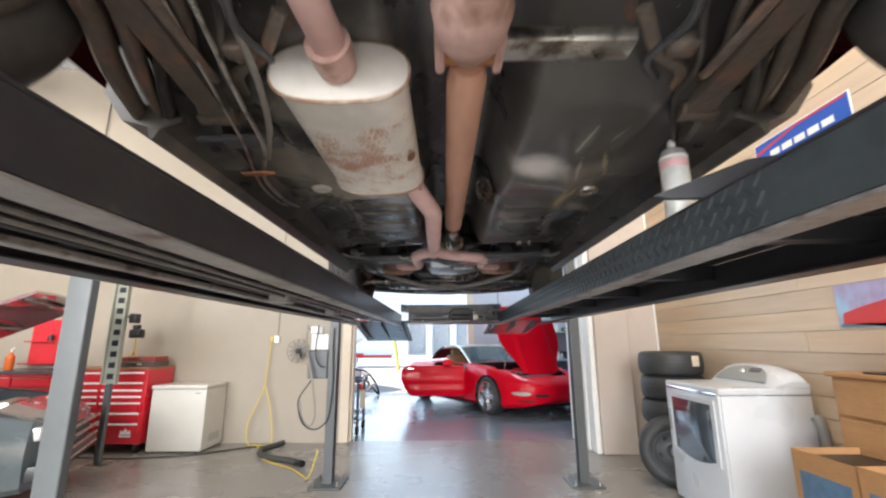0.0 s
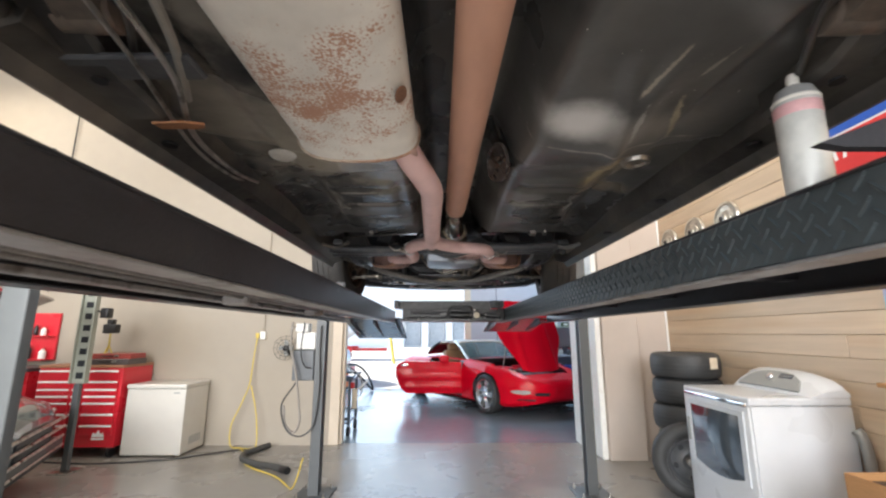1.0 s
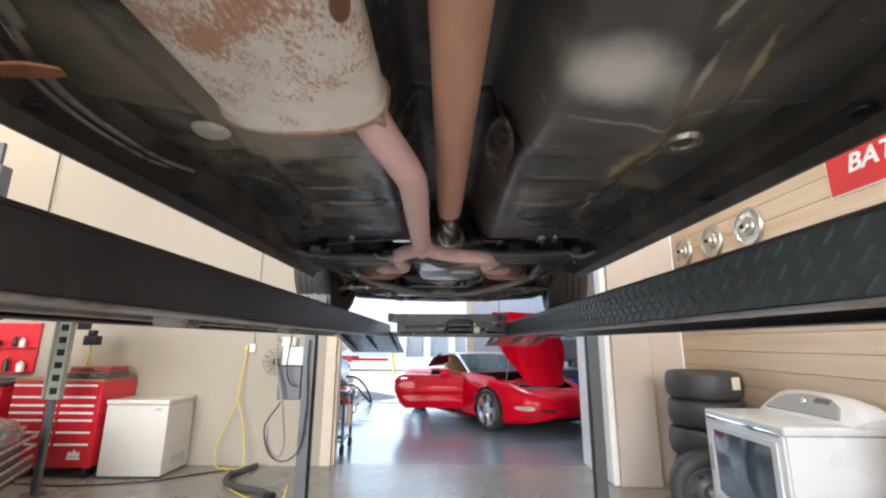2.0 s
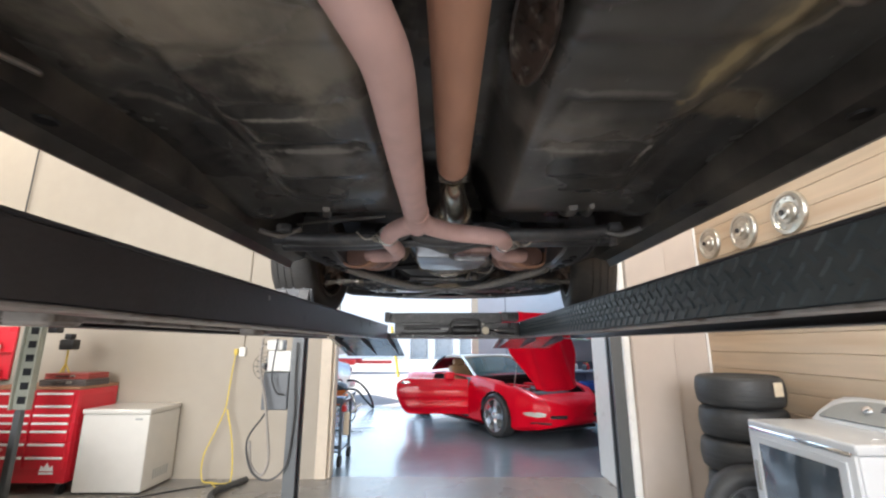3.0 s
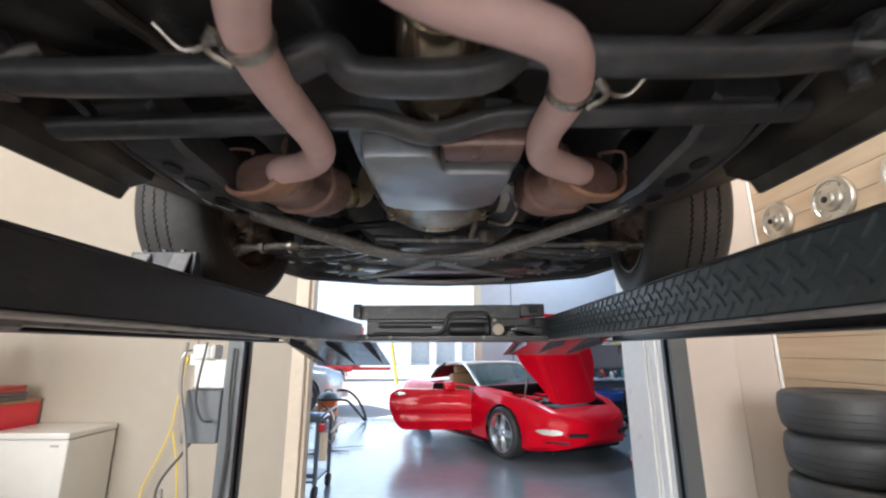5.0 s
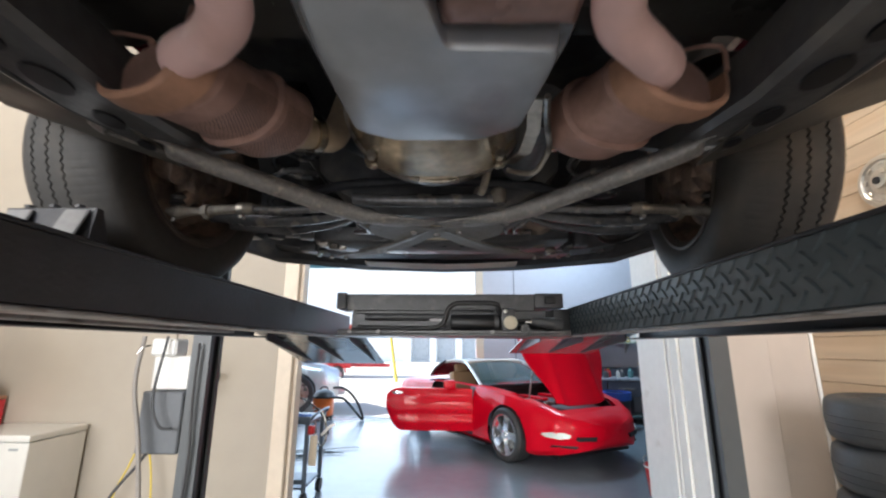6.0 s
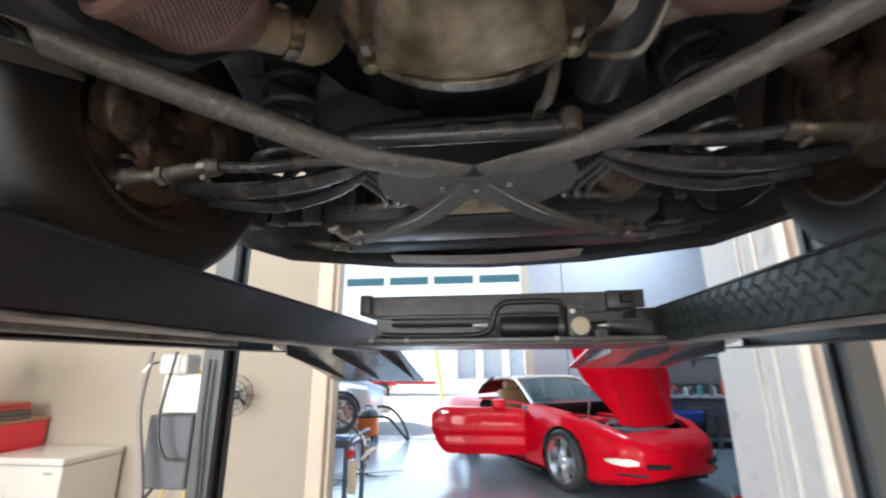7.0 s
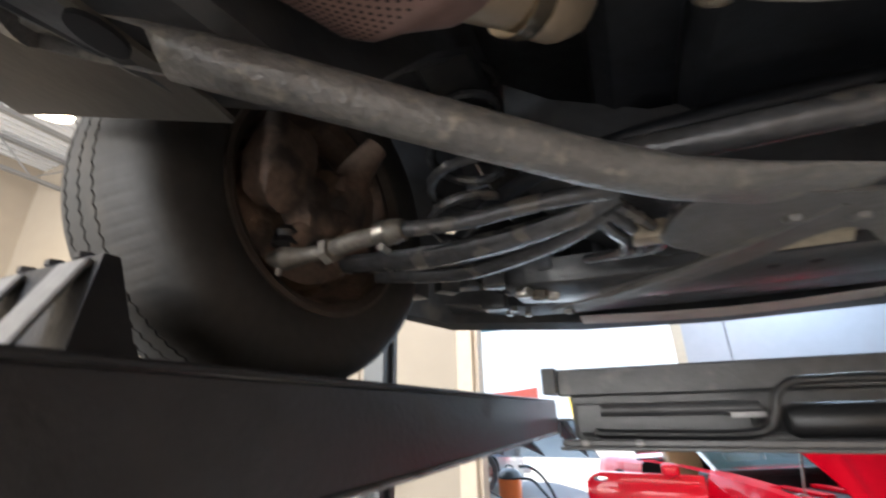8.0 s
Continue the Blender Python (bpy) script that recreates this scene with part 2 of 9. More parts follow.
def pan_material():
    """Glossy black undercoat: broad soft dust, painted reflected light, a darker toe board, rubbed streaks and pale
    lines along lines of the floor, fine white specks.
    """
    m = mat("scuffed_undercoat", (0.044, 0.0445, 0.0455), 0.23, 0.0, var=0.6, scale=3.2, bump=0.35, bscale=26, col2=(0.135, 0.132, 0.125), thr=0.57, s2=2.4, soft=0.20, rough2=0.40)
    nt, n = m.node_tree, m.node_tree.nodes
    lk = nt.links.new
    p = n["Principled BSDF"]
    base = p.inputs["Base Color"].links[0].from_socket
    tc = n.new("ShaderNodeTexCoord")

    def noise_of(scale, detail=5, rough=0.6, stretch=(1, 1, 1)):
        mp = n.new("ShaderNodeMapping")
        mp.inputs["Scale"].default_value = stretch
        q = n.new("ShaderNodeTexNoise")
        q.inputs["Scale"].default_value, q.inputs["Detail"].default_value, q.inputs["Roughness"].default_value = scale, detail, rough
        lk(tc.outputs["Object"], mp.inputs["Vector"]), lk(mp.outputs[0], q.inputs["Vector"])
        return q.outputs[0]

    def lay(mask, col):
        nonlocal base
        mx = n.new("ShaderNodeMix")
        mx.data_type = "RGBA"
        mx.inputs[7].default_value = (*col, 1)
        lk(mask, mx.inputs[0]), lk(base, mx.inputs[6])
        base = mx.outputs[2]

    def ranged(value, lo, hi, most=1.0):
        r = n.new("ShaderNodeMapRange")
        r.interpolation_type = "SMOOTHSTEP"
        r.inputs["From Min"].default_value, r.inputs["From Max"].default_value, r.inputs["To Max"].default_value = lo, hi, most
        lk(value, r.inputs["Value"])
        return r.outputs[0]

    # soft areas, mostly settled dust: centre, half sizes, turn, colour, strength, how ragged
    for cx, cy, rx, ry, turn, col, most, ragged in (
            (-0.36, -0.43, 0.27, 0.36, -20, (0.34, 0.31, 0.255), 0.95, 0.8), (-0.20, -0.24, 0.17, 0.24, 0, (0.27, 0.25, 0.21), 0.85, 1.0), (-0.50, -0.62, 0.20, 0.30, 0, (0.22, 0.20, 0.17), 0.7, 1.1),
            # first two here: pale patch and dim band that paint light reflected off a slope
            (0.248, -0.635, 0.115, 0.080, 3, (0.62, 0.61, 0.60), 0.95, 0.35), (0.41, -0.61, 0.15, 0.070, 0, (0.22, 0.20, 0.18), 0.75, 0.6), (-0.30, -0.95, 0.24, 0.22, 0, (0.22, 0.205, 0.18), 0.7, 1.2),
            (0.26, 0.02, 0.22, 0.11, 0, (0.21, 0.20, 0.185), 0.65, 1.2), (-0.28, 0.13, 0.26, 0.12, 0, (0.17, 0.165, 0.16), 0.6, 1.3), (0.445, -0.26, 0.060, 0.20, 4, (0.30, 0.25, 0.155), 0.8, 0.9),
            # the near-black area makes the toe board darker
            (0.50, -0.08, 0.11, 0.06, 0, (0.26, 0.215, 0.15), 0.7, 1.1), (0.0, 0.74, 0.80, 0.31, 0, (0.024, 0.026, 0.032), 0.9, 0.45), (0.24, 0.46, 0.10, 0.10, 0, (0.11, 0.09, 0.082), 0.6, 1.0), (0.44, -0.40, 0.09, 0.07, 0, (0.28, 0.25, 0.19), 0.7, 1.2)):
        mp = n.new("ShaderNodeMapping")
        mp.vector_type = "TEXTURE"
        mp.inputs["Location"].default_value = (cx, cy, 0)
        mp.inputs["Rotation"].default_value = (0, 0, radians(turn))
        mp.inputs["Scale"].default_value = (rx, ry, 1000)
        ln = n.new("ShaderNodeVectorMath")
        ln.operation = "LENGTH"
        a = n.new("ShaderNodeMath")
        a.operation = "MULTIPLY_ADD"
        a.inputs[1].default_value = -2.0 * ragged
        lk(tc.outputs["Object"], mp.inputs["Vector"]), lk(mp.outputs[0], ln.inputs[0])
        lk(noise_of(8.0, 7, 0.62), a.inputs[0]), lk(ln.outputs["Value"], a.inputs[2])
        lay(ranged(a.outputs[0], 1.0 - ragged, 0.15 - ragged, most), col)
    # rubbed streaks and pale lines on ribs and creases: from, to, half width, colour, strength
    for x0, y0, x1, y1, w, col, most in (
            (0.344, -0.875, 0.325, -0.70, 0.006, (0.40, 0.36, 0.29), 0.75), (0.352, -0.71, 0.372, -0.55, 0.010, (0.42, 0.41, 0.40), 0.85), (0.42, -0.87, 0.40, -0.77, 0.005, (0.36, 0.34, 0.28), 0.7), (0.405, -0.735, 0.480, -0.52, 0.010, (0.44, 0.38, 0.26), 0.85),
            (0.445, -0.44, 0.415, -0.06, 0.016, (0.44, 0.36, 0.21), 0.85), (0.505, -0.40, 0.475, -0.08, 0.009, (0.36, 0.32, 0.25), 0.7), (0.14, -0.392, 0.40, -0.39, 0.006, (0.32, 0.315, 0.31), 0.75), (0.10, -0.535, 0.62, -0.53, 0.005, (0.42, 0.39, 0.34), 0.6),
            # the bluish streak at x 0.105 paints a highlight along the tunnel chamfer
            (0.14, 0.085, 0.38, 0.090, 0.006, (0.27, 0.265, 0.26), 0.6), (-0.43, 0.083, -0.16, 0.086, 0.006, (0.28, 0.27, 0.26), 0.65), (-0.44, -0.056, -0.20, -0.060, 0.0055, (0.32, 0.31, 0.28), 0.7), (0.105, -0.10, 0.125, 0.10, 0.016, (0.22, 0.235, 0.25), 0.7), (-0.40, 0.055, -0.20, 0.058, 0.004, (0.20, 0.20, 0.19), 0.6), (0.16, -0.02, 0.34, 0.00, 0.020, (0.15, 0.135, 0.115), 0.6), (0.20, 0.30, 0.30, 0.24, 0.010, (0.16, 0.14, 0.12), 0.6), (0.436, 0.17, 0.438, 0.06, 0.009, (0.38, 0.36, 0.33), 0.8),
            (0.15, -0.14, 0.42, -0.13, 0.010, (0.26, 0.25, 0.24), 0.6), (-0.58, -0.20, -0.45, 0.02, 0.012, (0.20, 0.19, 0.17), 0.5)):
        dx, dy = x1 - x0, y1 - y0
        half = math.hypot(dx, dy) / 2
        mp = n.new("ShaderNodeMapping")
        mp.vector_type = "TEXTURE"
        mp.inputs["Location"].default_value = ((x0 + x1) / 2, (y0 + y1) / 2, 0)
        mp.inputs["Rotation"].default_value = (0, 0, math.atan2(dy, dx))
        mp.inputs["Scale"].default_value = (half, w, 1000)
        ln = n.new("ShaderNodeVectorMath")
        ln.operation = "LENGTH"
        a = n.new("ShaderNodeMath")
        a.operation = "MULTIPLY_ADD"
        a.inputs[1].default_value = -2.2
        lk(tc.outputs["Object"], mp.inputs["Vector"]), lk(mp.outputs[0], ln.inputs[0])
        lk(noise_of(34.0, 5, 0.65), a.inputs[0]), lk(ln.outputs["Value"], a.inputs[2])
        lay(ranged(a.outputs[0], -0.1, -0.7, most), col)
    lay(ranged(noise_of(120.0, 2, 0.5), 0.755, 0.785, 0.9), (0.55, 0.53, 0.50))
    lay(ranged(noise_of(14.0, 3, 0.5, (0.5, 3.0, 1.0)), 0.70, 0.80, 0.35), (0.24, 0.235, 0.225))
    p.inputs["Specular IOR Level"].default_value = 0.5
    lk(base, p.inputs["Base Color"])
    return m


def muffler_material(centre):
    """Aluminised steel with fine rust pitting gathered in one broad patch, and a faint heat band."""
    m = mat("aluminised_muffler", (0.72, 0.70, 0.655), 0.45, 0.0, var=0.16, scale=4, bump=0.10, bscale=60)
    nt, n = m.node_tree, m.node_tree.nodes
    lk = nt.links.new
    p = n["Principled BSDF"]
    base = p.inputs["Base Color"].links[0].from_socket
    tc = n.new("ShaderNodeTexCoord")
    mp = n.new("ShaderNodeMapping")
    mp.inputs["Location"].default_value = (-centre[0] / 0.19, -centre[1] / 0.17, 0)
    mp.inputs["Scale"].default_value = (1 / 0.19, 1 / 0.17, 0.0)
    lk(tc.outputs["Object"], mp.inputs["Vector"])
    ln = n.new("ShaderNodeVectorMath")
    ln.operation = "LENGTH"
    lk(mp.outputs[0], ln.inputs[0])
    fine, mid = n.new("ShaderNodeTexNoise"), n.new("ShaderNodeTexNoise")
    fine.inputs["Scale"].default_value, fine.inputs["Detail"].default_value = 210, 2
    mid.inputs["Scale"].default_value, mid.inputs["Detail"].default_value = 15, 6
    lk(tc.outputs["Object"], fine.inputs["Vector"]), lk(tc.outputs["Object"], mid.inputs["Vector"])
    a = n.new("ShaderNodeMath")
    a.operation = "MULTIPLY_ADD"
    a.inputs[1].default_value = 0.9
    lk(fine.outputs[0], a.inputs[0]), lk(mid.outputs[0], a.inputs[2])
    b = n.new("ShaderNodeMath")
    b.operation = "MULTIPLY_ADD"
    b.inputs[1].default_value = -0.26
    lk(ln.outputs["Value"], b.inputs[0]), lk(a.outputs[0], b.inputs[2])
    r = n.new("ShaderNodeMapRange")
    r.inputs["From Min"].default_value, r.inputs["From Max"].default_value = 0.80, 0.93
    lk(b.outputs[0], r.inputs["Value"])
    mx = n.new("ShaderNodeMix")
    mx.data_type = "RGBA"
    mx.inputs[7].default_value = (0.44, 0.245, 0.165, 1)
    lk(base, mx.inputs[6]), lk(r.outputs[0], mx.inputs[0]), lk(mx.outputs[2], p.inputs["Base Color"])
    return m


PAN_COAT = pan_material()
MUFFLER = muffler_material((-0.255, -0.80))


# ---- shape helpers ----
BUILT = {}


def thing(name, label, category, base=(0, 0, 0), group="", rz=0.0, kind=""):
    """A top-level thing: an Empty at its base. Its parts are given in world metres when rz is None, else in its own."""
    ob = new(name)
    ob.empty_display_size = 0.1
    ob.location = base
    if rz is None:
        BUILT[ob.name] = Matrix.Translation(base).inverted()
    else:
        ob.rotation_euler = (0, 0, radians(rz))
    return tagged(ob, label, category, group, kind)


def root_of(ob):
    while ob.parent:
        ob = ob.parent
    return ob


def mesh_of(name, bm, material, smooth=True, angle=35):
    bmesh.ops.recalc_face_normals(bm, faces=bm.faces)
    me = bpy.data.meshes.new(name)
    if smooth:
        lim = radians(angle)
        for f in bm.faces:
            f.smooth = True
        for e in bm.edges:
            e.smooth = len(e.link_faces) == 2 and e.calc_face_angle(0) < lim
    bm.to_mesh(me)
    bm.free()
    for q in material if isinstance(material, (list, tuple)) else [material]:
        me.materials.append(q)
    return me


def part(name, bm, material, parent=None, label="", smooth=True, angle=35):
    """Links a bmesh as one mesh under a thing or a part."""
    if parent is not None:
        fix = BUILT.get(root_of(parent).name)
        if fix is not None:
            bm.transform(fix)
    ob = new(name, mesh_of(name, bm, material, smooth, angle))
    ob.parent = parent
    return tagged(ob, label)


def solo(name, bm, material, label, category, group="", kind="", base=None, smooth=True, angle=35):
    """A thing that is one mesh; its origin goes to base."""
    if base is not None:
        bm.transform(Matrix.Translation(base).inverted())
    ob = new(name, mesh_of(name, bm, material, smooth, angle))
    if base is not None:
        ob.location = base
    return tagged(ob, label, category, group, kind)


def box(bm, lo, hi, bevel=0.0, seg=1, m=None):
    c = [(a + b) / 2 for a, b in zip(lo, hi)]
    s = [abs(b - a) for a, b in zip(lo, hi)]
    r = bmesh.ops.create_cube(bm, size=1, matrix=Matrix.Translation(c) @ Matrix.Diagonal((*s, 1)))
    vs = r["verts"]
    if bevel:
        es = list({e for v in vs for e in v.link_edges})
        out = bmesh.ops.bevel(bm, geom=es, offset=min(bevel, min(s) * 0.45), segments=seg, affect="EDGES", profile=0.6)
        vs = list({v for f in out["faces"] for v in f.verts} | {v for v in vs if v.is_valid})
    if m is not None:
        bmesh.ops.transform(bm, matrix=m, verts=vs)
    return bm


def boxbm(lo, hi, bevel=0.0, seg=1, m=None):
    return box(bmesh.new(), lo, hi, bevel, seg, m)


def spline(pts, per=6):
    """Points of a smooth curve through pts."""
    p = [Vector(q) for q in pts]
    if per <= 1 or len(p) < 3:
        return p
    ext = [2 * p[0] - p[1], *p, 2 * p[-1] - p[-2]]
    out = []
    for i in range(1, len(ext) - 2):
        a, b, c, d = ext[i - 1:i + 3]
        for k in range(per):
            t = k / per
            out.append(0.5 * ((2 * b) + (c - a) * t + (2 * a - 5 * b + 4 * c - d) * t * t + (3 * b - a - 3 * c + d) * t ** 3))
    return out + [p[-1]]


def tube(bm, pts, r, seg=12, per=6, flat=1.0, up=None):
    """A round bar along pts; r is one radius or one for each given point; flat squeezes it along its second axis."""
    path = spline(pts, per)
    n = len(path)
    if isinstance(r, (list, tuple)):
        k = len(r) - 1
        rad = []
        for i in range(n):
            u = i / (n - 1) * k
            j = min(int(u), k - 1)
            rad.append(r[j] + (r[j + 1] - r[j]) * (u - j))
    else:
        rad = [r] * n
    t0 = (path[1] - path[0]).normalized()
    ref = Vector(up) if up else (Vector((0, 0, 1)) if abs(t0.z) < 0.9 else Vector((1, 0, 0)))
    side = t0.cross(ref).normalized()
    rings, prev = [], t0
    for i in range(n):
        tg = (path[min(i + 1, n - 1)] - path[max(i - 1, 0)]).normalized()
        side = (prev.rotation_difference(tg) @ side).normalized()
        prev = tg
        nor = side.cross(tg).normalized()
        rings.append([bm.verts.new(path[i] + rad[i] * (math.cos(a) * side + flat * math.sin(a) * nor))
                      for a in (2 * math.pi * j / seg for j in range(seg))])
    for a, b in zip(rings, rings[1:]):
        for j in range(seg):
            bm.faces.new((a[j], a[(j + 1) % seg], b[(j + 1) % seg], b[j]))
    bm.faces.new(rings[0])
    bm.faces.new(rings[-1][::-1])
    return bm


def tubebm(*a, **k):
    return tube(bmesh.new(), *a, **k)


def lathe(bm, prof, m=None, seg=32, closed=False):
    """Turns (radius, height) points round z, then places them by m."""
    rings = []
    for r, h in prof:
        rings.append([bm.verts.new((r * math.cos(a), r * math.sin(a), h)) for a in (2 * math.pi * j / seg for j in range(seg))])
    pairs = list(zip(rings, rings[1:])) + ([(rings[-1], rings[0])] if closed else [])
    for a, b in pairs:
        for j in range(seg):
            bm.faces.new((a[j], a[(j + 1) % seg], b[(j + 1) % seg], b[j]))
    if not closed:
        bm.faces.new(rings[0][::-1])
        bm.faces.new(rings[-1])
    if m is not None:
        bmesh.ops.transform(bm, matrix=m, verts=[v for ring in rings for v in ring])
    return bm


def lathebm(*a, **k):
    return lathe(bmesh.new(), *a, **k)


def prism(bm, poly, h0, h1, m=None):
    """A polygon in x, y raised from h0 to h1 along z, then placed by m."""
    lo = [bm.verts.new((x, y, h0)) for x, y in poly]
    hi = [bm.verts.new((x, y, h1)) for x, y in poly]
    n = len(poly)
    for i in range(n):
        bm.faces.new((lo[i], lo[(i + 1) % n], hi[(i + 1) % n], hi[i]))
    bm.faces.new(lo[::-1])
    bm.faces.new(hi)
    if m is not None:
        bmesh.ops.transform(bm, matrix=m, verts=lo + hi)
    return bm


def prismbm(*a, **k):
    return prism(bmesh.new(), *a, **k)


def loft(bm, rings, cap=True, loop=True):
    """Skins rings of points."""
    vs = [[bm.verts.new(p) for p in ring] for ring in rings]
    for a, b in zip(vs, vs[1:]):
        n = len(a)
        for j in range(n if loop else n - 1):
            bm.faces.new((a[j], a[(j + 1) % n], b[(j + 1) % n], b[j]))
    if cap and loop:
        bm.faces.new(vs[0][::-1])
        bm.faces.new(vs[-1])
    return bm


def sheet(bm, fn, nu, nv, thick=0.0):
    """A grid of fn(u, v), u and v from 0 to 1; thick gives it a back along the normal given by z."""
    g = [[bm.verts.new(fn(i / nu, j / nv)) for j in range(nv + 1)] for i in range(nu + 1)]
    for i in range(nu):
        for j in range(nv):
            bm.faces.new((g[i][j], g[i + 1][j], g[i + 1][j + 1], g[i][j + 1]))
    if thick:
        bmesh.ops.recalc_face_normals(bm, faces=bm.faces)
        bmesh.ops.solidify(bm, geom=list(bm.faces), thickness=thick)
    return bm


X90 = pose(0, 0, 0, 90, 0, 0)
Y90 = pose(0, 0, 0, 0, 90, 0)


def smoothstep(a, b, x):
    t = max(0.0, min(1.0, (x - a) / (b - a)))
    return t * t * (3 - 2 * t)


# ---- structure ----
def wall(name, lo, hi, material, label, holes=()):
    """A wall along x with rectangular holes (x0, x1, z0, z1) through it, cut into butted blocks."""
    bm = bmesh.new()
    x = lo[0]
    for h in sorted(holes):
        box(bm, (x, lo[1], lo[2]), (h[0], hi[1], hi[2]))
        box(bm, (h[0], lo[1], h[3]), (h[1], hi[1], hi[2]))
        if h[2] > lo[2]:
            box(bm, (h[0], lo[1], lo[2]), (h[1], hi[1], h[2]))
        x = h[1]
    box(bm, (x, lo[1], lo[2]), hi)
    return solo(name, bm, material, label, "wall", kind="structure", smooth=False)


TOP = 5.6
WY = 6.0
FAR_Y = 11.5
solo("floor", boxbm((-9.2, -5.2, -0.12), (8.2, WY + 0.1, 0)), FLOOR, "glossy grey sealed concrete workshop floor with scuffs", "floor", kind="structure", smooth=False)
solo("floor_far", boxbm((-9.2, WY + 0.101, -0.12), (8.2, FAR_Y + 0.1, 0)), FLOOR_FAR, "glossy floor of the far bay, reflected blue put into its grey", "floor", kind="structure", smooth=False)
bm = boxbm((-400, -400, -0.5), (400, -5.22, -0.012))
box(bm, (-400, -5.22, -0.5), (400, FAR_Y + 0.12, -0.125))
box(bm, (-400, FAR_Y + 0.12, -0.5), (400, 600, -0.012))
solo("ground", bm, CONCRETE, "pale sunlit concrete yard outside the workshop", "ground", kind="structure", smooth=False)
wall("wall_back", (-9.2, WY, 0), (8.2, WY + 0.2, TOP), CREAM, "cream painted block wall with a wide bay opening", [(-1.43, 1.725, 0, 4.3)])
# unseen wall; its bay opening is assumed, sized to let in light
wall("wall_front", (-9.2, -5.2, 0), (8.2, -5.0, TOP), CREAM, "unseen cream wall with an assumed bay opening", [(-6.7, 2.3, 0, 4.75)])
solo("wall_left", boxbm((-9.2, -5.0, 0), (-9.0, WY, TOP)), CREAM, "cream painted side wall", "wall", kind="structure", smooth=False)
wall("wall_far", (-9.2, FAR_Y, 0), (8.2, FAR_Y + 0.2, TOP), LAVENDER, "grey lavender wall with an open roller door", [(-8.6, 0.58, 0, 4.2)])
solo("wall_far_side", boxbm((8.0, -5.0, 0), (8.2, FAR_Y, TOP)), LAVENDER, "plain grey side wall", "wall", kind="structure", smooth=False)
solo("wall_far_left", boxbm((-9.2, WY + 0.2, 0), (-9.0, FAR_Y, TOP)), CREAM, "plain cream side wall", "wall", kind="structure", smooth=False)

# boarded side wall: backing with one object a plank
RWX = 2.66
wood = solo("wall_right", boxbm((RWX + 0.025, -5.0, 0), (RWX + 0.2, WY, TOP)), WOOD_GAP, "side wall clad in pale horizontal pine boards", "wall", kind="structure", smooth=False)
PLANK = 0.15


def plank_mesh(length):
    bm = boxbm((0, 0, 0.0015), (0.025, length, PLANK - 0.0015), 0.003)
    return mesh_of("plank", bm, WOOD_WALL, False)


plank_shapes = [plank_mesh(v) for v in (3.6, 2.6, 4.6)]
for row in range(int(TOP / PLANK)):
    y, k = -4.99, row % 3
    while y < WY - 0.01:
        shape = plank_shapes[k % 3]
        length = (3.6, 2.6, 4.6)[k % 3]
        if y + length > WY:
            y = WY - length - 0.002
            ob = new("plank", shape)
            ob.location = (RWX + 0.003, y, row * PLANK)
            ob.parent = wood
            break
        ob = new("plank", shape)
        ob.location = (RWX, y, row * PLANK)
        ob.parent = wood
        y += length + 0.003
        k += 1

# ceiling deck with ribs, in one mesh
bm = bmesh.new()
box(bm, (-9.2, -5.2, TOP), (8.2, FAR_Y + 0.2, TOP + 0.15))
for k in range(110):
    x = -9.1 + k * 0.157
    box(bm, (x, -5.0, TOP - 0.045), (x + 0.06, FAR_Y, TOP - 0.001))
solo("ceiling", bm, CEIL, "white ribbed metal roof deck", "ceiling", kind="structure", smooth=False)


def joist():
    """An open-web steel joist along y."""
    t = thing("roof_joist", "open-web grey steel roof joist under the deck", "joist", (0, 0, TOP - 0.6), "roof joists")
    for z in (0.0, 0.46):
        part("chord", boxbm((-0.04, -5.0, z), (0.04, 11.45, z + 0.05)), STEEL_GREY, t, smooth=False)
    bm = bmesh.new()
    n = 32
    for k in range(n):
        y0, y1 = -4.9 + k * 0.5, -4.9 + (k + 1) * 0.5
        za, zb = (0.04, 0.47) if k % 2 else (0.47, 0.04)
        tube(bm, [(0, y0, za), (0, y1, zb)], 0.014, 6, 1)
    part("web", bm, STEEL_GREY, t)
    return t


first = joist()
first.location.x = -8.2
for x in (-6.6, -5.0, -3.4, -1.8, -0.2, 1.4, 3.0):
    copy_thing(first, pose(x, 0, TOP - 0.6))


def ceiling_lamp():
    t = thing("ceiling_lamp", "round glowing high-bay lamp hung from the roof", "lamp", (0, 0, 4.9), "ceiling lamps")
    part("shade", lathebm([(0.06, 0.30), (0.09, 0.22), (0.24, 0.06), (0.25, 0.05), (0.245, 0.045), (0.085, 0.2), (0.05, 0.28)], seg=28), WHITE_PLASTIC, t, "white bell shade")
    part("lens", lathebm([(0.02, 0.085), (0.22, 0.080), (0.22, 0.070), (0.02, 0.068)], seg=28), glow("lamp_lens", (1, 0.85, 0.6), 14), t, "bright warm lens")
    part("cord", tubebm([(0, 0, 0.3), (0, 0, 0.66)], 0.008, 8, 1), BLACK_PLASTIC, t)
    return t


lamp = ceiling_lamp()
lamp.location = (-6.1, 4.81, 4.95)
for lx, ly in ((-4.6, -1.5), (1.6, 3.6), (1.6, -1.5)):
    copy_thing(lamp, pose(lx, ly, 4.95))

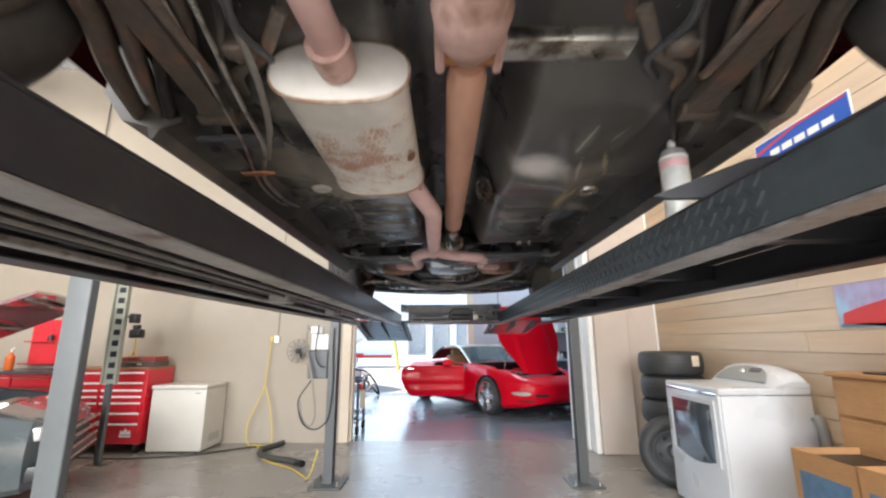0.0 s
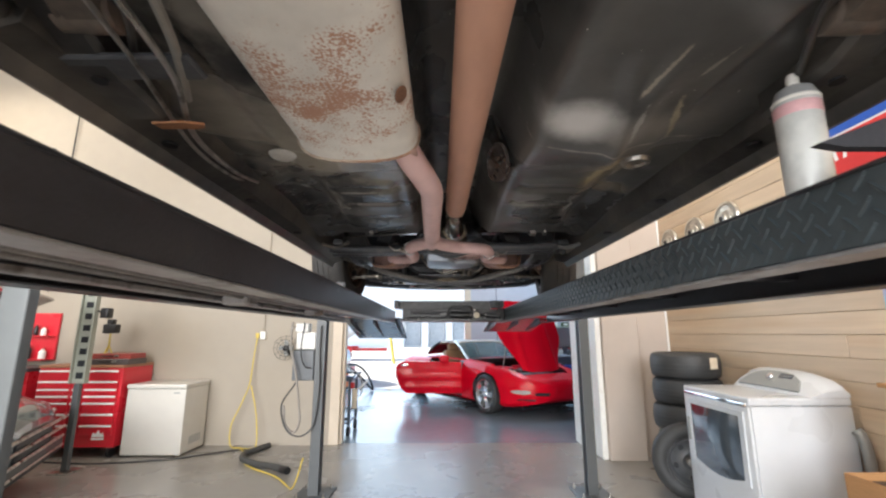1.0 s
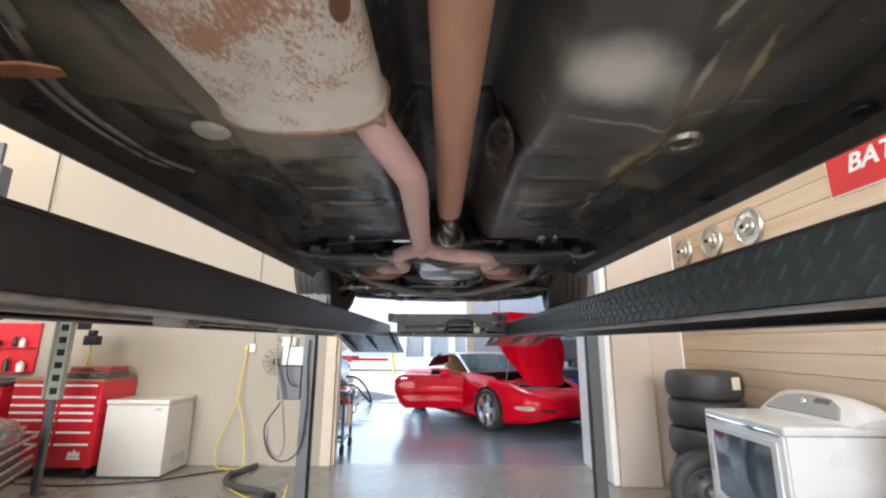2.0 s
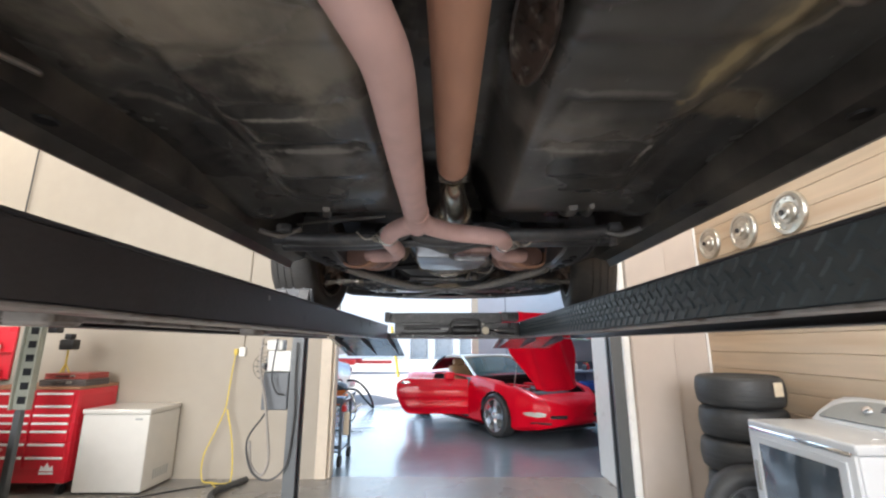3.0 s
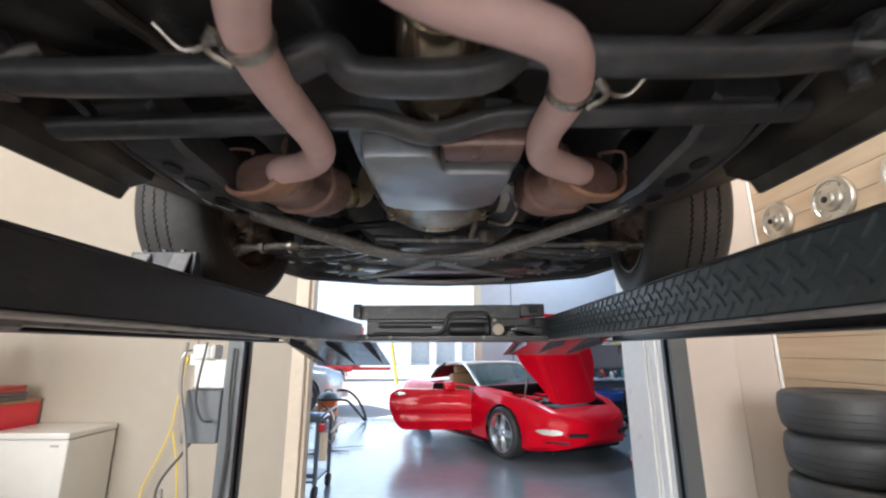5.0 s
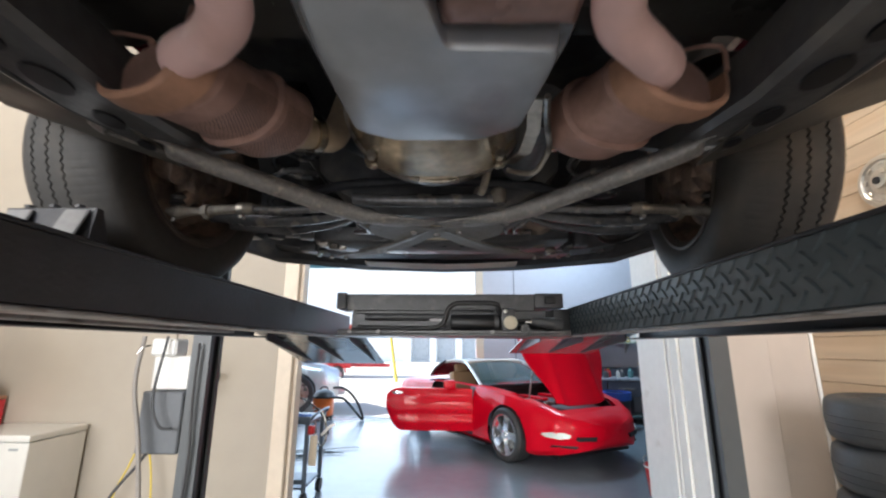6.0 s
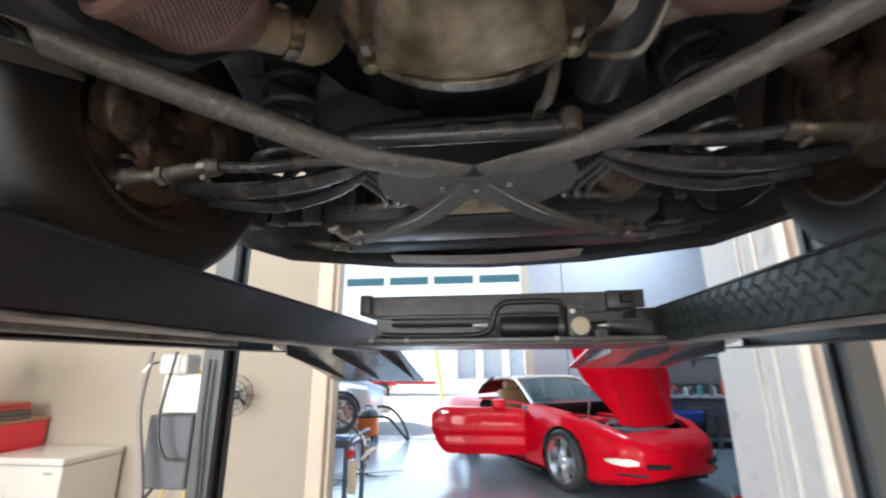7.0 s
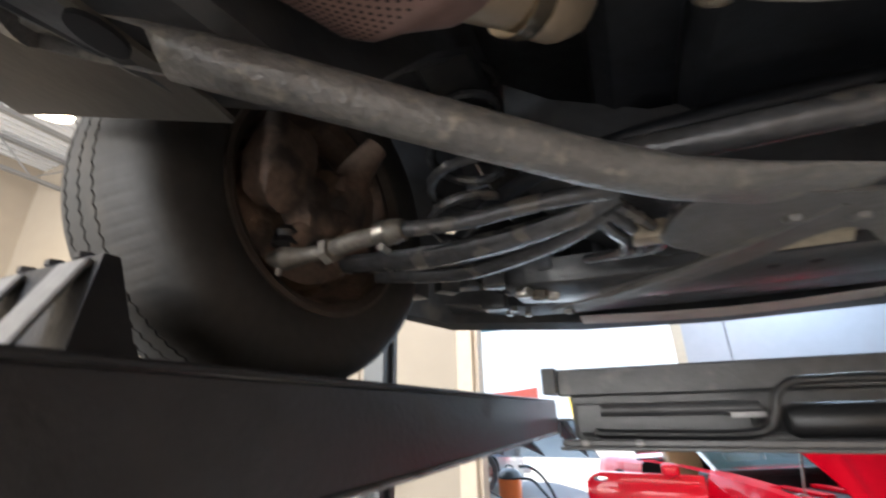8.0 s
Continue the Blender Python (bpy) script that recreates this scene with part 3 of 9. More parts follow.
# bay opening: trims
bm = bmesh.new()
box(bm, (-1.427, WY - 0.015, 0), (-1.30, WY + 0.21, 4.297), 0.006)
box(bm, (-1.299, WY + 0.04, 0), (-1.27, WY + 0.17, 4.297), 0.004)
solo("trim_left", bm, CREAM_DIM, "beige steel door jamb beside the bay opening", "trim", kind="structure")
bm = bmesh.new()
box(bm, (1.720, 5.72, 0), (1.775, WY + 0.21, 4.297), 0.006)
box(bm, (1.735, 5.56, 0), (1.775, 5.719, 4.297), 0.004)
box(bm, (1.728, 5.665, 0), (1.7345, 5.70, 4.297), 0.003)
box(bm, (1.750, 5.34, 0), (1.818, 5.559, 4.297), 0.012)
solo("trim_right", bm, WHITE_TRIM, "white painted roller door jamb", "trim", kind="structure")
solo("pilaster", boxbm((1.82, 5.30, 0), (2.235, WY - 0.003, TOP - 0.05), 0.01), PINK_BEIGE, "cream boxed-out column against the wall", "column", kind="structure")
solo("pilaster_return", boxbm((2.238, 5.46, 0), (2.657, WY - 0.003, TOP - 0.05), 0.004), PINK_BEIGE, "cream wall return filling the corner", "wall", kind="structure")
solo("conduit", tubebm([(2.645, 5.447, 0.3), (2.645, 5.447, TOP - 0.1)], 0.012, 8, 1), WHITE_TRIM, "thin painted conduit on the wall", "conduit", kind="structure")
bm = bmesh.new()
box(bm, (0.583, FAR_Y - 0.06, 0), (0.74, FAR_Y - 0.003, 4.2), 0.004)
solo("trim_far", bm, CREAM_DIM, "beige frame of the far roller door", "trim", kind="structure")
solo("wall_seam", boxbm((1.405, FAR_Y - 0.008, 0), (1.42, FAR_Y - 0.002, TOP - 0.1)), POST_DARK, "dark vertical joint in the grey wall", "trim", kind="structure", smooth=False)


# ---- four-post lift ----
RZ0, RZ1 = 1.462, 1.566
RIL, RIR = -0.452, 0.505
ROL, ROR = -0.935, 0.985
RY0, RY1 = -1.25, 4.42
lift = thing("four_post_lift", "black four-post car lift raised under a car, with scuffed runways", "car lift", (0.03, 1.6, 0), rz=None)


def runway(name, xi, xo, label):
    """A channel open below: top plate, two webs, turned-in lips."""
    s = 1 if xo > xi else -1
    r = part(name, boxbm((xi, RY0, RZ1 - 0.006), (xo, RY1, RZ1), 0.002), BLACK_LIFT, lift, label)
    part("inner_web", boxbm((xi, RY0, RZ0 + 0.004), (xi + s * 0.006, RY1, RZ1 - 0.007), 0.002), TREAD_LIFT if s > 0 else BLACK_LIFT, r)
    part("outer_web", boxbm((xo, RY0, RZ0 + 0.004), (xo - s * 0.006, RY1, RZ1 - 0.007), 0.002), BLACK_LIFT, r)
    part("inner_lip", boxbm((xi - s * 0.004, RY0, RZ0 - 0.003), (xi + s * 0.062, RY1, RZ0 + 0.003), 0.002), LIP, r, "worn grey steel lip")
    part("outer_lip", boxbm((xo + s * 0.004, RY0, RZ0 - 0.003), (xo - s * 0.075, RY1, RZ0 + 0.003), 0.002), BLACK_LIFT, r)
    for k in range(9):
        y = RY0 + 0.3 + k * 0.62
        part("stiffener", boxbm((xi + s * 0.007, y, RZ0 + 0.045), (xo - s * 0.007, y + 0.05, RZ1 - 0.008)), BLACK_LIFT, r, smooth=False)
    return r


left_run = runway("runway", RIL, ROL, "black runway with grey scuffs, cables under it")
right_run = runway("runway", RIR, ROR, "black runway with a raised tread pattern on its side")

# raised tread bars on the inner side of the runway, set in a herringbone
verts, faces = [], []
pitch = 0.0205
for k in range(int((3.92 - 0.65) / pitch)):
    for row in range(3 if k % 2 == 0 else 2):
        y = 0.65 + k * pitch
        z = RZ0 + 0.0185 + row * 0.0335 + (0.01675 if k % 2 else 0)
        a = radians(47) * (1 if k % 2 else -1)
        for t in (-0.75, -0.25, 0.25, 0.75):
            py, pz = y + math.cos(a) * 0.0140 * t, z + math.sin(a) * 0.0140 * t
            wide = 0.0034 * (1 - 0.55 * t * t)
            dy, dz = math.cos(a) * 0.0036, math.sin(a) * 0.0036
            ny, nz = -math.sin(a) * wide, math.cos(a) * wide
            i = len(verts)
            for px, f in ((RIR + 0.0005, 1.0), (RIR - 0.0030, 0.45)):
                verts += [(px, py - dy - ny * f, pz - dz - nz * f), (px, py - dy + ny * f, pz - dz + nz * f), (px, py + dy + ny * f, pz + dz + nz * f), (px, py + dy - ny * f, pz + dz - nz * f)]
            faces += [(i + 4, i + 5, i + 6, i + 7)] + [(i + j, i + (j + 1) % 4, i + 4 + (j + 1) % 4, i + 4 + j) for j in range(4)]
me = bpy.data.meshes.new("tread_bars")
me.from_pydata(verts, [], faces)
me.transform(BUILT[lift.name])
me.materials.append(TREAD_LIFT)
bars = new("tread_pattern", me)
bars.parent = right_run
tagged(bars, "raised herringbone tread bars", kind="stuff")

# cables and air line under the left runway
for x, z, r, q in ((-0.55, 1.485, 0.0065, CABLE), (-0.60, 1.478, 0.0065, CABLE), (-0.655, 1.478, 0.0065, CABLE), (-0.72, 1.49, 0.009, BLACK_PLASTIC)):
    part("lift_cable", tubebm([(x, RY0 + 0.1, z), (x, 1.2, z - 0.003), (x, 3.9, z)], r, 8, 4), q, left_run)
part("cable_tray", boxbm((-0.80, RY0, RZ0 + 0.004), (-0.765, 3.9, RZ0 + 0.02), 0.003), LIP, left_run, "grey steel tray")
for y in (1.72, 2.55):
    part("cable_clamp", boxbm((-0.72, y, RZ0 - 0.012), (-0.63, y + 0.07, RZ0 + 0.028), 0.006), LIP, left_run, "bare metal cable clamp")
part("sheave", lathebm([(0.012, -0.014), (0.05, -0.014), (0.05, -0.008), (0.04, 0), (0.05, 0.008), (0.05, 0.014), (0.012, 0.014)], pose(-0.62, 3.86, 1.487), 24), DULL_METAL, left_run, "bare metal cable pulley")
part("paint_scrape", lathebm([(0.001, 0), (0.007, 0), (0.0075, 0.0008), (0.001, 0.001)], pose(RIL + 0.0005, 2.15, 1.54) @ Y90 @ pose(0, 0, 0, 0, 0, 20), 9), LIP, left_run, "pale chip in the paint")


def post(x, y, face, rails):
    """A folded channel post with a base plate; face is +1 when its open side looks along +x."""
    w, d, h = 0.085, 0.11, 2.34
    p = part("post", bmesh_channel(x, y, w, d, h, face), POST_GREY, lift, "grey steel post")
    part("base_plate", boxbm((x - 0.15, y - 0.17, 0.001), (x + 0.15, y + 0.17, 0.016), 0.003), POST_GREY, p)
    # solid black filler puts the channel's inner shade into the shape
    part("slot", boxbm((x - 0.02 if face > 0 else x - 0.03, y - d / 2 + 0.012, 0.02), (x + 0.03 if face > 0 else x + 0.02, y + d / 2 - 0.012, h - 0.02)), POST_DARK, p, "black block standing for the shaded inside of the channel", smooth=False)
    part("cap", boxbm((x - w / 2 - 0.01, y - d / 2 - 0.01, h + 0.001), (x + w / 2 + 0.01, y + d / 2 + 0.01, h + 0.014), 0.002), POST_GREY, p)
    for dx, dy in ((-0.11, -0.13), (0.11, -0.13), (-0.11, 0.13), (0.11, 0.13)):
        part("anchor_bolt", lathebm([(0.014, 0.016), (0.014, 0.03), (0.007, 0.031), (0.007, 0.055)], pose(x + dx, y + dy, 0), 8), DULL_METAL, p)


def bmesh_channel(x, y, w, d, h, face):
    bm = bmesh.new()
    o = face * w / 2
    poly = [(-w / 2, -d / 2), (w / 2, -d / 2), (w / 2, -d / 2 + 0.03), (w / 2 - 0.008, -d / 2 + 0.03), (w / 2 - 0.008, -d / 2 + 0.008), (-w / 2 + 0.008, -d / 2 + 0.008),
            (-w / 2 + 0.008, d / 2 - 0.008), (w / 2 - 0.008, d / 2 - 0.008), (w / 2 - 0.008, d / 2 - 0.03), (w / 2, d / 2 - 0.03), (w / 2, d / 2), (-w / 2, d / 2)]
    poly = [(face * a, b) for a, b in poly]
    return prism(bm, poly, 0.017, h, Matrix.Translation((x, y, 0)))


PXL, PXR = -1.105, 1.273
for y in (4.33, -1.15):
    post(PXL, y, 1, 0)
    post(PXR, y, -1, 0)
for y in (4.33, -1.15):
    part("cross_beam", boxbm((PXL - 0.04, y - 0.055, 1.335 + 0.02), (PXR + 0.04, y + 0.055, RZ0 - 0.004), 0.006), BLACK_LIFT, lift, "black cross beam between the posts") if y < 0 else None
for xa, xb in ((ROL + 0.005, PXL + 0.07), (ROR - 0.005, PXR - 0.07)):
    part("yoke", boxbm((min(xa, xb), 4.27, RZ0 + 0.01), (max(xa, xb), 4.39, RZ1 - 0.012), 0.004), BLACK_LIFT, lift)


RAMP_GREY = mat("glossy_blue_grey_ramp", (0.20, 0.235, 0.26), 0.16, 0.3, var=0.12, scale=4, bump=0.05, col2=(0.10, 0.11, 0.12), thr=0.66, s2=6)


def ramp(xi, xo, label, hang=-13):
    """The drive-off flap at a runway's end, hanging down, with gussets below."""
    s = 1 if xo > xi else -1
    m = pose(0, RY1 + 0.005, RZ1 - 0.06, hang)
    r = part("ramp", boxbm((min(xi, xo), 0, -0.008), (max(xi, xo), 0.86, 0), 0.002, 1, m), RAMP_GREY, lift, label)
    for k in range(3):
        x = xi + s * (0.05 + k * 0.21)
        part("gusset", prismbm([(0.01, -0.009), (0.80, -0.009), (0.02, -0.055)], -0.004, 0.004, m @ pose(x, 0, 0) @ Matrix(((0, 0, 1, 0), (1, 0, 0, 0), (0, 1, 0, 0), (0, 0, 0, 1)))), BLACK_LIFT, r)
    return r


ramp(-0.40, -0.95, "grey steel ramp flap hanging off the runway")
ramp(0.45, 1.0, "grey steel ramp flap hanging off the runway", -8)

# control box, hose and cables on the front-left post
cbox = thing("switch_box", "grey metal switch box strapped to the lift post with hanging cables", "switch box", (-1.28, 4.33, 0.93), rz=None)
part("body", boxbm((-1.345, 4.27, 0.95), (-1.155, 4.42, 1.215), 0.006), GREY_BOX, cbox)
part("upper_box", boxbm((-1.335, 4.30, 1.22), (-1.16, 4.40, 1.37), 0.006), WHITE_PLASTIC, cbox, "cream plastic junction box")
part("valve", boxbm((-1.34, 4.27, 1.372), (-1.22, 4.37, 1.45), 0.01), WHITE_PLASTIC, cbox, "pale valve block")
part("lever", tubebm([(-1.33, 4.26, 1.42), (-1.35, 4.24, 1.41), (-1.37, 4.23, 1.38)], 0.005, 8), DULL_METAL, cbox)
part("loop_cable", tubebm([(-1.30, 4.30, 0.955), (-1.325, 4.27, 0.90), (-1.40, 4.22, 0.75), (-1.34, 4.2, 0.56), (-1.22, 4.22, 0.5), (-1.12, 4.25, 0.6), (-1.09, 4.255, 0.9), (-1.10, 4.25, 1.2), (-1.10, 4.25, 1.43)], 0.0068, 8), mat("grey_rubber_cable", (0.05, 0.05, 0.052), 0.5, var=0.1), cbox, "dark grey looping cable")
part("drop_cable", tubebm([(-1.36, 4.25, 1.46), (-1.35, 4.22, 1.25), (-1.29, 4.21, 1.02), (-1.25, 4.21, 0.78), (-1.235, 4.215, 0.62), (-1.28, 4.22, 0.53), (-1.36, 4.225, 0.60), (-1.385, 4.23, 0.75)], 0.010, 8), mat("dusty_grey_hose", (0.26, 0.235, 0.21), 0.6, var=0.12), cbox, "grey hanging hose")
part("thin_cable", tubebm([(-1.25, 4.25, 1.46), (-1.26, 4.22, 1.2), (-1.22, 4.22, 1.08), (-1.17, 4.24, 1.06)], 0.006, 8), BLACK_PLASTIC, cbox)

# rolling bridge jack between the runways
jack = thing("rolling_bridge_jack", "black rolling bridge jack with hydraulic ram between the runways", "jack", (0.03, 4.08, 1.46), rz=None)
JY = 3.84
part("beam", boxbm((-0.350, 4.03, 1.468), (0.50, 4.20, 1.566), 0.004), JACK_BLACK, jack)
part("front_panel", boxbm((-0.385, 4.062, 1.566), (0.405, 4.15, 1.636), 0.004), JACK_BLACK, jack)
part("bottom_plate", boxbm((-0.350, JY - 0.05, 1.456), (0.48, 4.21, 1.464), 0.002), JACK_BLACK, jack)
part("plate_lip", boxbm((-0.345, JY - 0.054, 1.4645), (0.475, JY - 0.048, 1.4765), 0.002), JACK_BLACK, jack, "turned-up front edge")
part("carriage", boxbm((-0.425, 4.05, 1.572), (-0.386, 4.22, 1.641), 0.003), JACK_BLACK, jack)
part("carriage", boxbm((0.406, 4.06, 1.580), (0.525, 4.22, 1.641), 0.006, 2), JACK_BLACK, jack)
part("carriage_tab", boxbm((0.445, 4.045, 1.596), (0.49, 4.0595, 1.625), 0.004), BLACK_PLASTIC, jack)
# added block that hides the web's bright reflection at its far end
part("roller_box", boxbm((0.44, JY + 0.05, 1.470), (0.5035, 4.0295, 1.562), 0.010, 2), BLACK_PLASTIC, jack, "black block added to darken the runway's far end")
part("arm_plate", boxbm((-0.33, JY + 0.09, 1.466), (0.02, JY + 0.10, 1.545), 0.003), JACK_BLACK, jack)
part("cross_tube", tubebm([(-0.27, JY + 0.06, 1.530), (0.03, JY + 0.06, 1.530)], 0.013, 12, 1), JACK_BLACK, jack)
part("cross_tube", tubebm([(-0.31, JY + 0.02, 1.476), (0.26, JY + 0.02, 1.476)], 0.010, 12, 1), JACK_BLACK, jack)
part("ram", tubebm([(0.055, JY, 1.507), (0.065, JY, 1.507), (0.225, JY, 1.507), (0.235, JY, 1.507)], [0.024, 0.030, 0.030, 0.024], 24, 1), BLACK_PLASTIC, jack, "black hydraulic ram")
part("ram_band", tubebm([(0.212, JY, 1.507), (0.226, JY, 1.507)], 0.0325, 24, 1), JACK_BLACK, jack)
part("ram_rod", tubebm([(0.285, JY - 0.005, 1.508), (0.345, JY - 0.005, 1.510)], 0.0085, 10, 1), CHROME, jack, "bright piston rod")
part("rod_eye", tubebm([(0.345, JY - 0.005, 1.510), (0.40, JY, 1.506), (0.455, JY + 0.01, 1.498)], [0.012, 0.020, 0.024], 14, 3), JACK_BLACK, jack)
part("ram_cap", lathebm([(0.002, -0.012), (0.020, -0.012), (0.0235, -0.008), (0.0235, 0.010), (0.002, 0.012)], pose(0.264, JY - 0.052, 1.503) @ X90, 22), mat("tan_end_cap", (0.46, 0.41, 0.31), 0.5, 0.2), jack, "round bright end cap")
part("clevis", boxbm((0.236, JY - 0.036, 1.466), (0.284, JY + 0.03, 1.556), 0.010, 2), JACK_BLACK, jack)
part("clevis_bolt", lathebm([(0.008, -0.008), (0.008, 0.004), (0.004, 0.006)], pose(0.250, JY - 0.040, 1.545) @ X90, 6), DULL_METAL, jack)
part("port", lathebm([(0.006, -0.02), (0.016, -0.02), (0.018, -0.012), (0.018, 0.02), (0.006, 0.02)], pose(0.315, JY - 0.035, 1.480) @ X90, 14), BLACK_PLASTIC, jack)
part("port_ring", lathebm([(0.010, -0.003), (0.0155, -0.003), (0.0155, 0.003), (0.010, 0.003)], pose(0.315, JY - 0.057, 1.480) @ X90, 14, closed=True), JACK_BLACK, jack)
part("handle", tubebm([(-0.27, JY - 0.02, 1.490), (-0.26, JY - 0.02, 1.486), (-0.05, JY - 0.02, 1.484), (0.015, JY - 0.02, 1.492), (0.035, JY - 0.02, 1.520), (0.045, JY - 0.02, 1.552), (0.070, JY - 0.02, 1.572), (0.11, JY - 0.02, 1.575), (0.20, JY - 0.02, 1.575), (0.225, JY - 0.015, 1.565), (0.23, JY, 1.535)], 0.0085, 12, 5), BLACK_PLASTIC, jack, "bent black handle")
part("data_plate", boxbm((-0.025, JY + 0.040, 1.512), (0.035, JY + 0.0455, 1.522)), LIP, jack, "small pale data plate", smooth=False)
for x in (-0.30, -0.20, 0.20):
    part("bolt", lathebm([(0.008, 0), (0.008, 0.008), (0.004, 0.010)], pose(x, JY - 0.054, 1.471) @ X90, 6), LIP, jack)


# ---- the raised car ----
car = thing("raised_car", "older car seen from below, black undercoat, rose-primed exhaust and tan driveshaft", "car", (0.03, 1.8, RZ1), rz=None)
CX = 0.03
FX, RX = 0.76, 0.76
FAY, RAY = 3.37, 0.36
TR = 0.312
AZ = RZ1 + TR


def lump(at, size, seed):
    """An uneven cast block."""
    bm = bmesh.new()
    bmesh.ops.create_icosphere(bm, subdivisions=3, radius=1.0)
    for v in bm.verts:
        c = v.co
        k = 1.0 / max(abs(c.x), abs(c.y), abs(c.z)) ** 0.6
        k *= 1 + 0.22 * noise.noise(c * 1.7 + Vector((seed, 0, 0))) + 0.08 * noise.noise(c * 5 + Vector((0, seed, 0)))
        v.co = Vector((at[0] + c.x * k * size[0], at[1] + c.y * k * size[1], at[2] + c.z * k * size[2]))
    return bm


def pan_height(x, y):
    """Underside of the floor: flat pans beside a tall tunnel, ribs, a step up under the seat and a rise to the cowl."""
    d = abs(x - CX - 0.01)
    z = 1.800
    z += 0.17 * (1 - smoothstep(0.085, 0.17, d))
    z += 0.11 * (1 - smoothstep(0.62, 0.86, y))
    z += 0.16 * smoothstep(2.22, 2.75, y)
    z += 0.018 * smoothstep(1.50, 1.56, y) * (1 - smoothstep(0.52, 0.58, d))
    for y0 in (1.715, 1.865):
        z += 0.020 * math.exp(-((y - y0) / 0.020) ** 4) * smoothstep(0.19, 0.22, d) * (1 - smoothstep(0.39, 0.43, d))
    z -= 0.012 * math.exp(-((d - 0.34) / 0.03) ** 2) * smoothstep(0.9, 1.1, y) * (1 - smoothstep(1.4, 1.6, y))
    ys = 1.47 - 0.38 * (d - 0.12)
    z += 0.020 * smoothstep(ys - 0.018, ys + 0.018, y) * (1 - smoothstep(1.9, 2.1, y))
    z -= 0.010 * smoothstep(0.2, 0.23, d) * (1 - smoothstep(0.40, 0.43, d)) * smoothstep(1.62, 1.66, y) * (1 - smoothstep(1.98, 2.02, y))
    z -= 0.009 * math.exp(-((d - 0.30 - 0.25 * (y - 1.1)) / 0.016) ** 2) * smoothstep(0.95, 1.0, y) * (1 - smoothstep(1.35, 1.4, y))
    z -= 0.030 * math.exp(-((x - 0.33) / 0.13) ** 2 - ((y - 1.27) / 0.10) ** 2)
    z += 0.014 * smoothstep(0.43, 0.47, d) * (1 - smoothstep(2.1, 2.3, y))
    z += 0.008 * noise.noise(Vector((x * 6, y * 5, 0.3)))
    return z


part("floor_pan", sheet(bmesh.new(), lambda u, v: (CX - 0.62 + 1.24 * u, 0.45 + 2.5 * v, pan_height(CX - 0.62 + 1.24 * u, 0.45 + 2.5 * v)), 110, 200, 0.0), PAN_COAT, car, "black undercoated floor with pale scuffs, stains and painted sheen", angle=60)
part("rear_floor", sheet(bmesh.new(), lambda u, v: (CX - 0.62 + 1.24 * u, -1.3 + 1.77 * v, 1.97 + 0.03 * noise.noise(Vector((u * 9, v * 9, 1)))), 30, 40), UNDERCOAT, car, angle=60)
part("engine_bay_roof", sheet(bmesh.new(), lambda u, v: (CX - 0.72 + 1.44 * u, 2.9 + 1.25 * v, 2.22), 4, 4), FRAME_BLACK, car, "dark underside of the bonnet")

# sills: lofted box sections with a pinch weld
for s in (-1, 1):
    def sec(y):
        return [(CX + s * 0.60, y, 1.83), (CX + s * 0.615, y, 1.775), (CX + s * 0.66, y, 1.760), (CX + s * 0.675, y, 1.735), (CX + s * 0.682, y, 1.735), (CX + s * 0.69, y, 1.765), (CX + s * 0.75, y, 1.78), (CX + s * 0.80, y, 1.85), (CX + s * 0.78, y, 1.98), (CX + s * 0.62, y, 1.96)]
    part("sill", loft(bmesh.new(), [sec(y) for y in (0.86, 0.92, 1.4, 2.0, 2.5, 2.78)]), UNDERCOAT, car, "black sill with pinch weld")
    for y in (1.22, 1.62, 2.05):
        part("drain_plug", lathebm([(0.002, 0), (0.016, 0), (0.018, 0.004), (0.002, 0.006)], pose(CX + s * 0.637, y, 1.762), 14), POST_DARK, car)

# floor rail pressings and seat pan details
part("floor_plug", lathebm([(0.002, -0.004), (0.024, -0.004), (0.030, 0.0), (0.034, 0.005), (0.002, 0.006)], pose(-0.417, 1.362, 1.7985), 24), mat("bright_zinc_plug", (0.62, 0.61, 0.58), 0.4, 0.3, var=0.2, scale=30), car, "round bare metal floor plug")
part("floor_plug", lathebm([(0.002, 0.0), (0.020, 0.0), (0.024, -0.006), (0.034, -0.006), (0.038, 0.004), (0.002, 0.006)], pose(0.493, 1.400, 1.800), 24), DULL_METAL, car, "round floor plug with a rubbed bright rim")
bm = bmesh.new()
lathe(bm, [(0.001, -0.003), (0.056, -0.003), (0.060, -0.006), (0.066, -0.006), (0.069, 0.0), (0.001, 0.002)], Matrix.Translation((0.150, 1.535, 1.852)) @ pose(0, 0, 0, 0, 52, 0) @ Matrix.Diagonal((0.62, 1.85, 1, 1)), 32)
for k in range(4):
    lathe(bm, [(0.007, -0.012), (0.008, -0.004), (0.006, 0.0)], Matrix.Translation((0.156, 1.45 + 0.055 * k, 1.846)) @ pose(0, 0, 0, 0, 52, 0), 8)
part("cover_plate", bm, mat("dark_stained_plate", (0.060, 0.050, 0.046), 0.28, 0.3, var=0.4, scale=16, bump=0.3, col2=(0.36, 0.34, 0.31), thr=0.66, s2=24, soft=0.06), car, "long oval dark cover plate with rubbed bright spots")


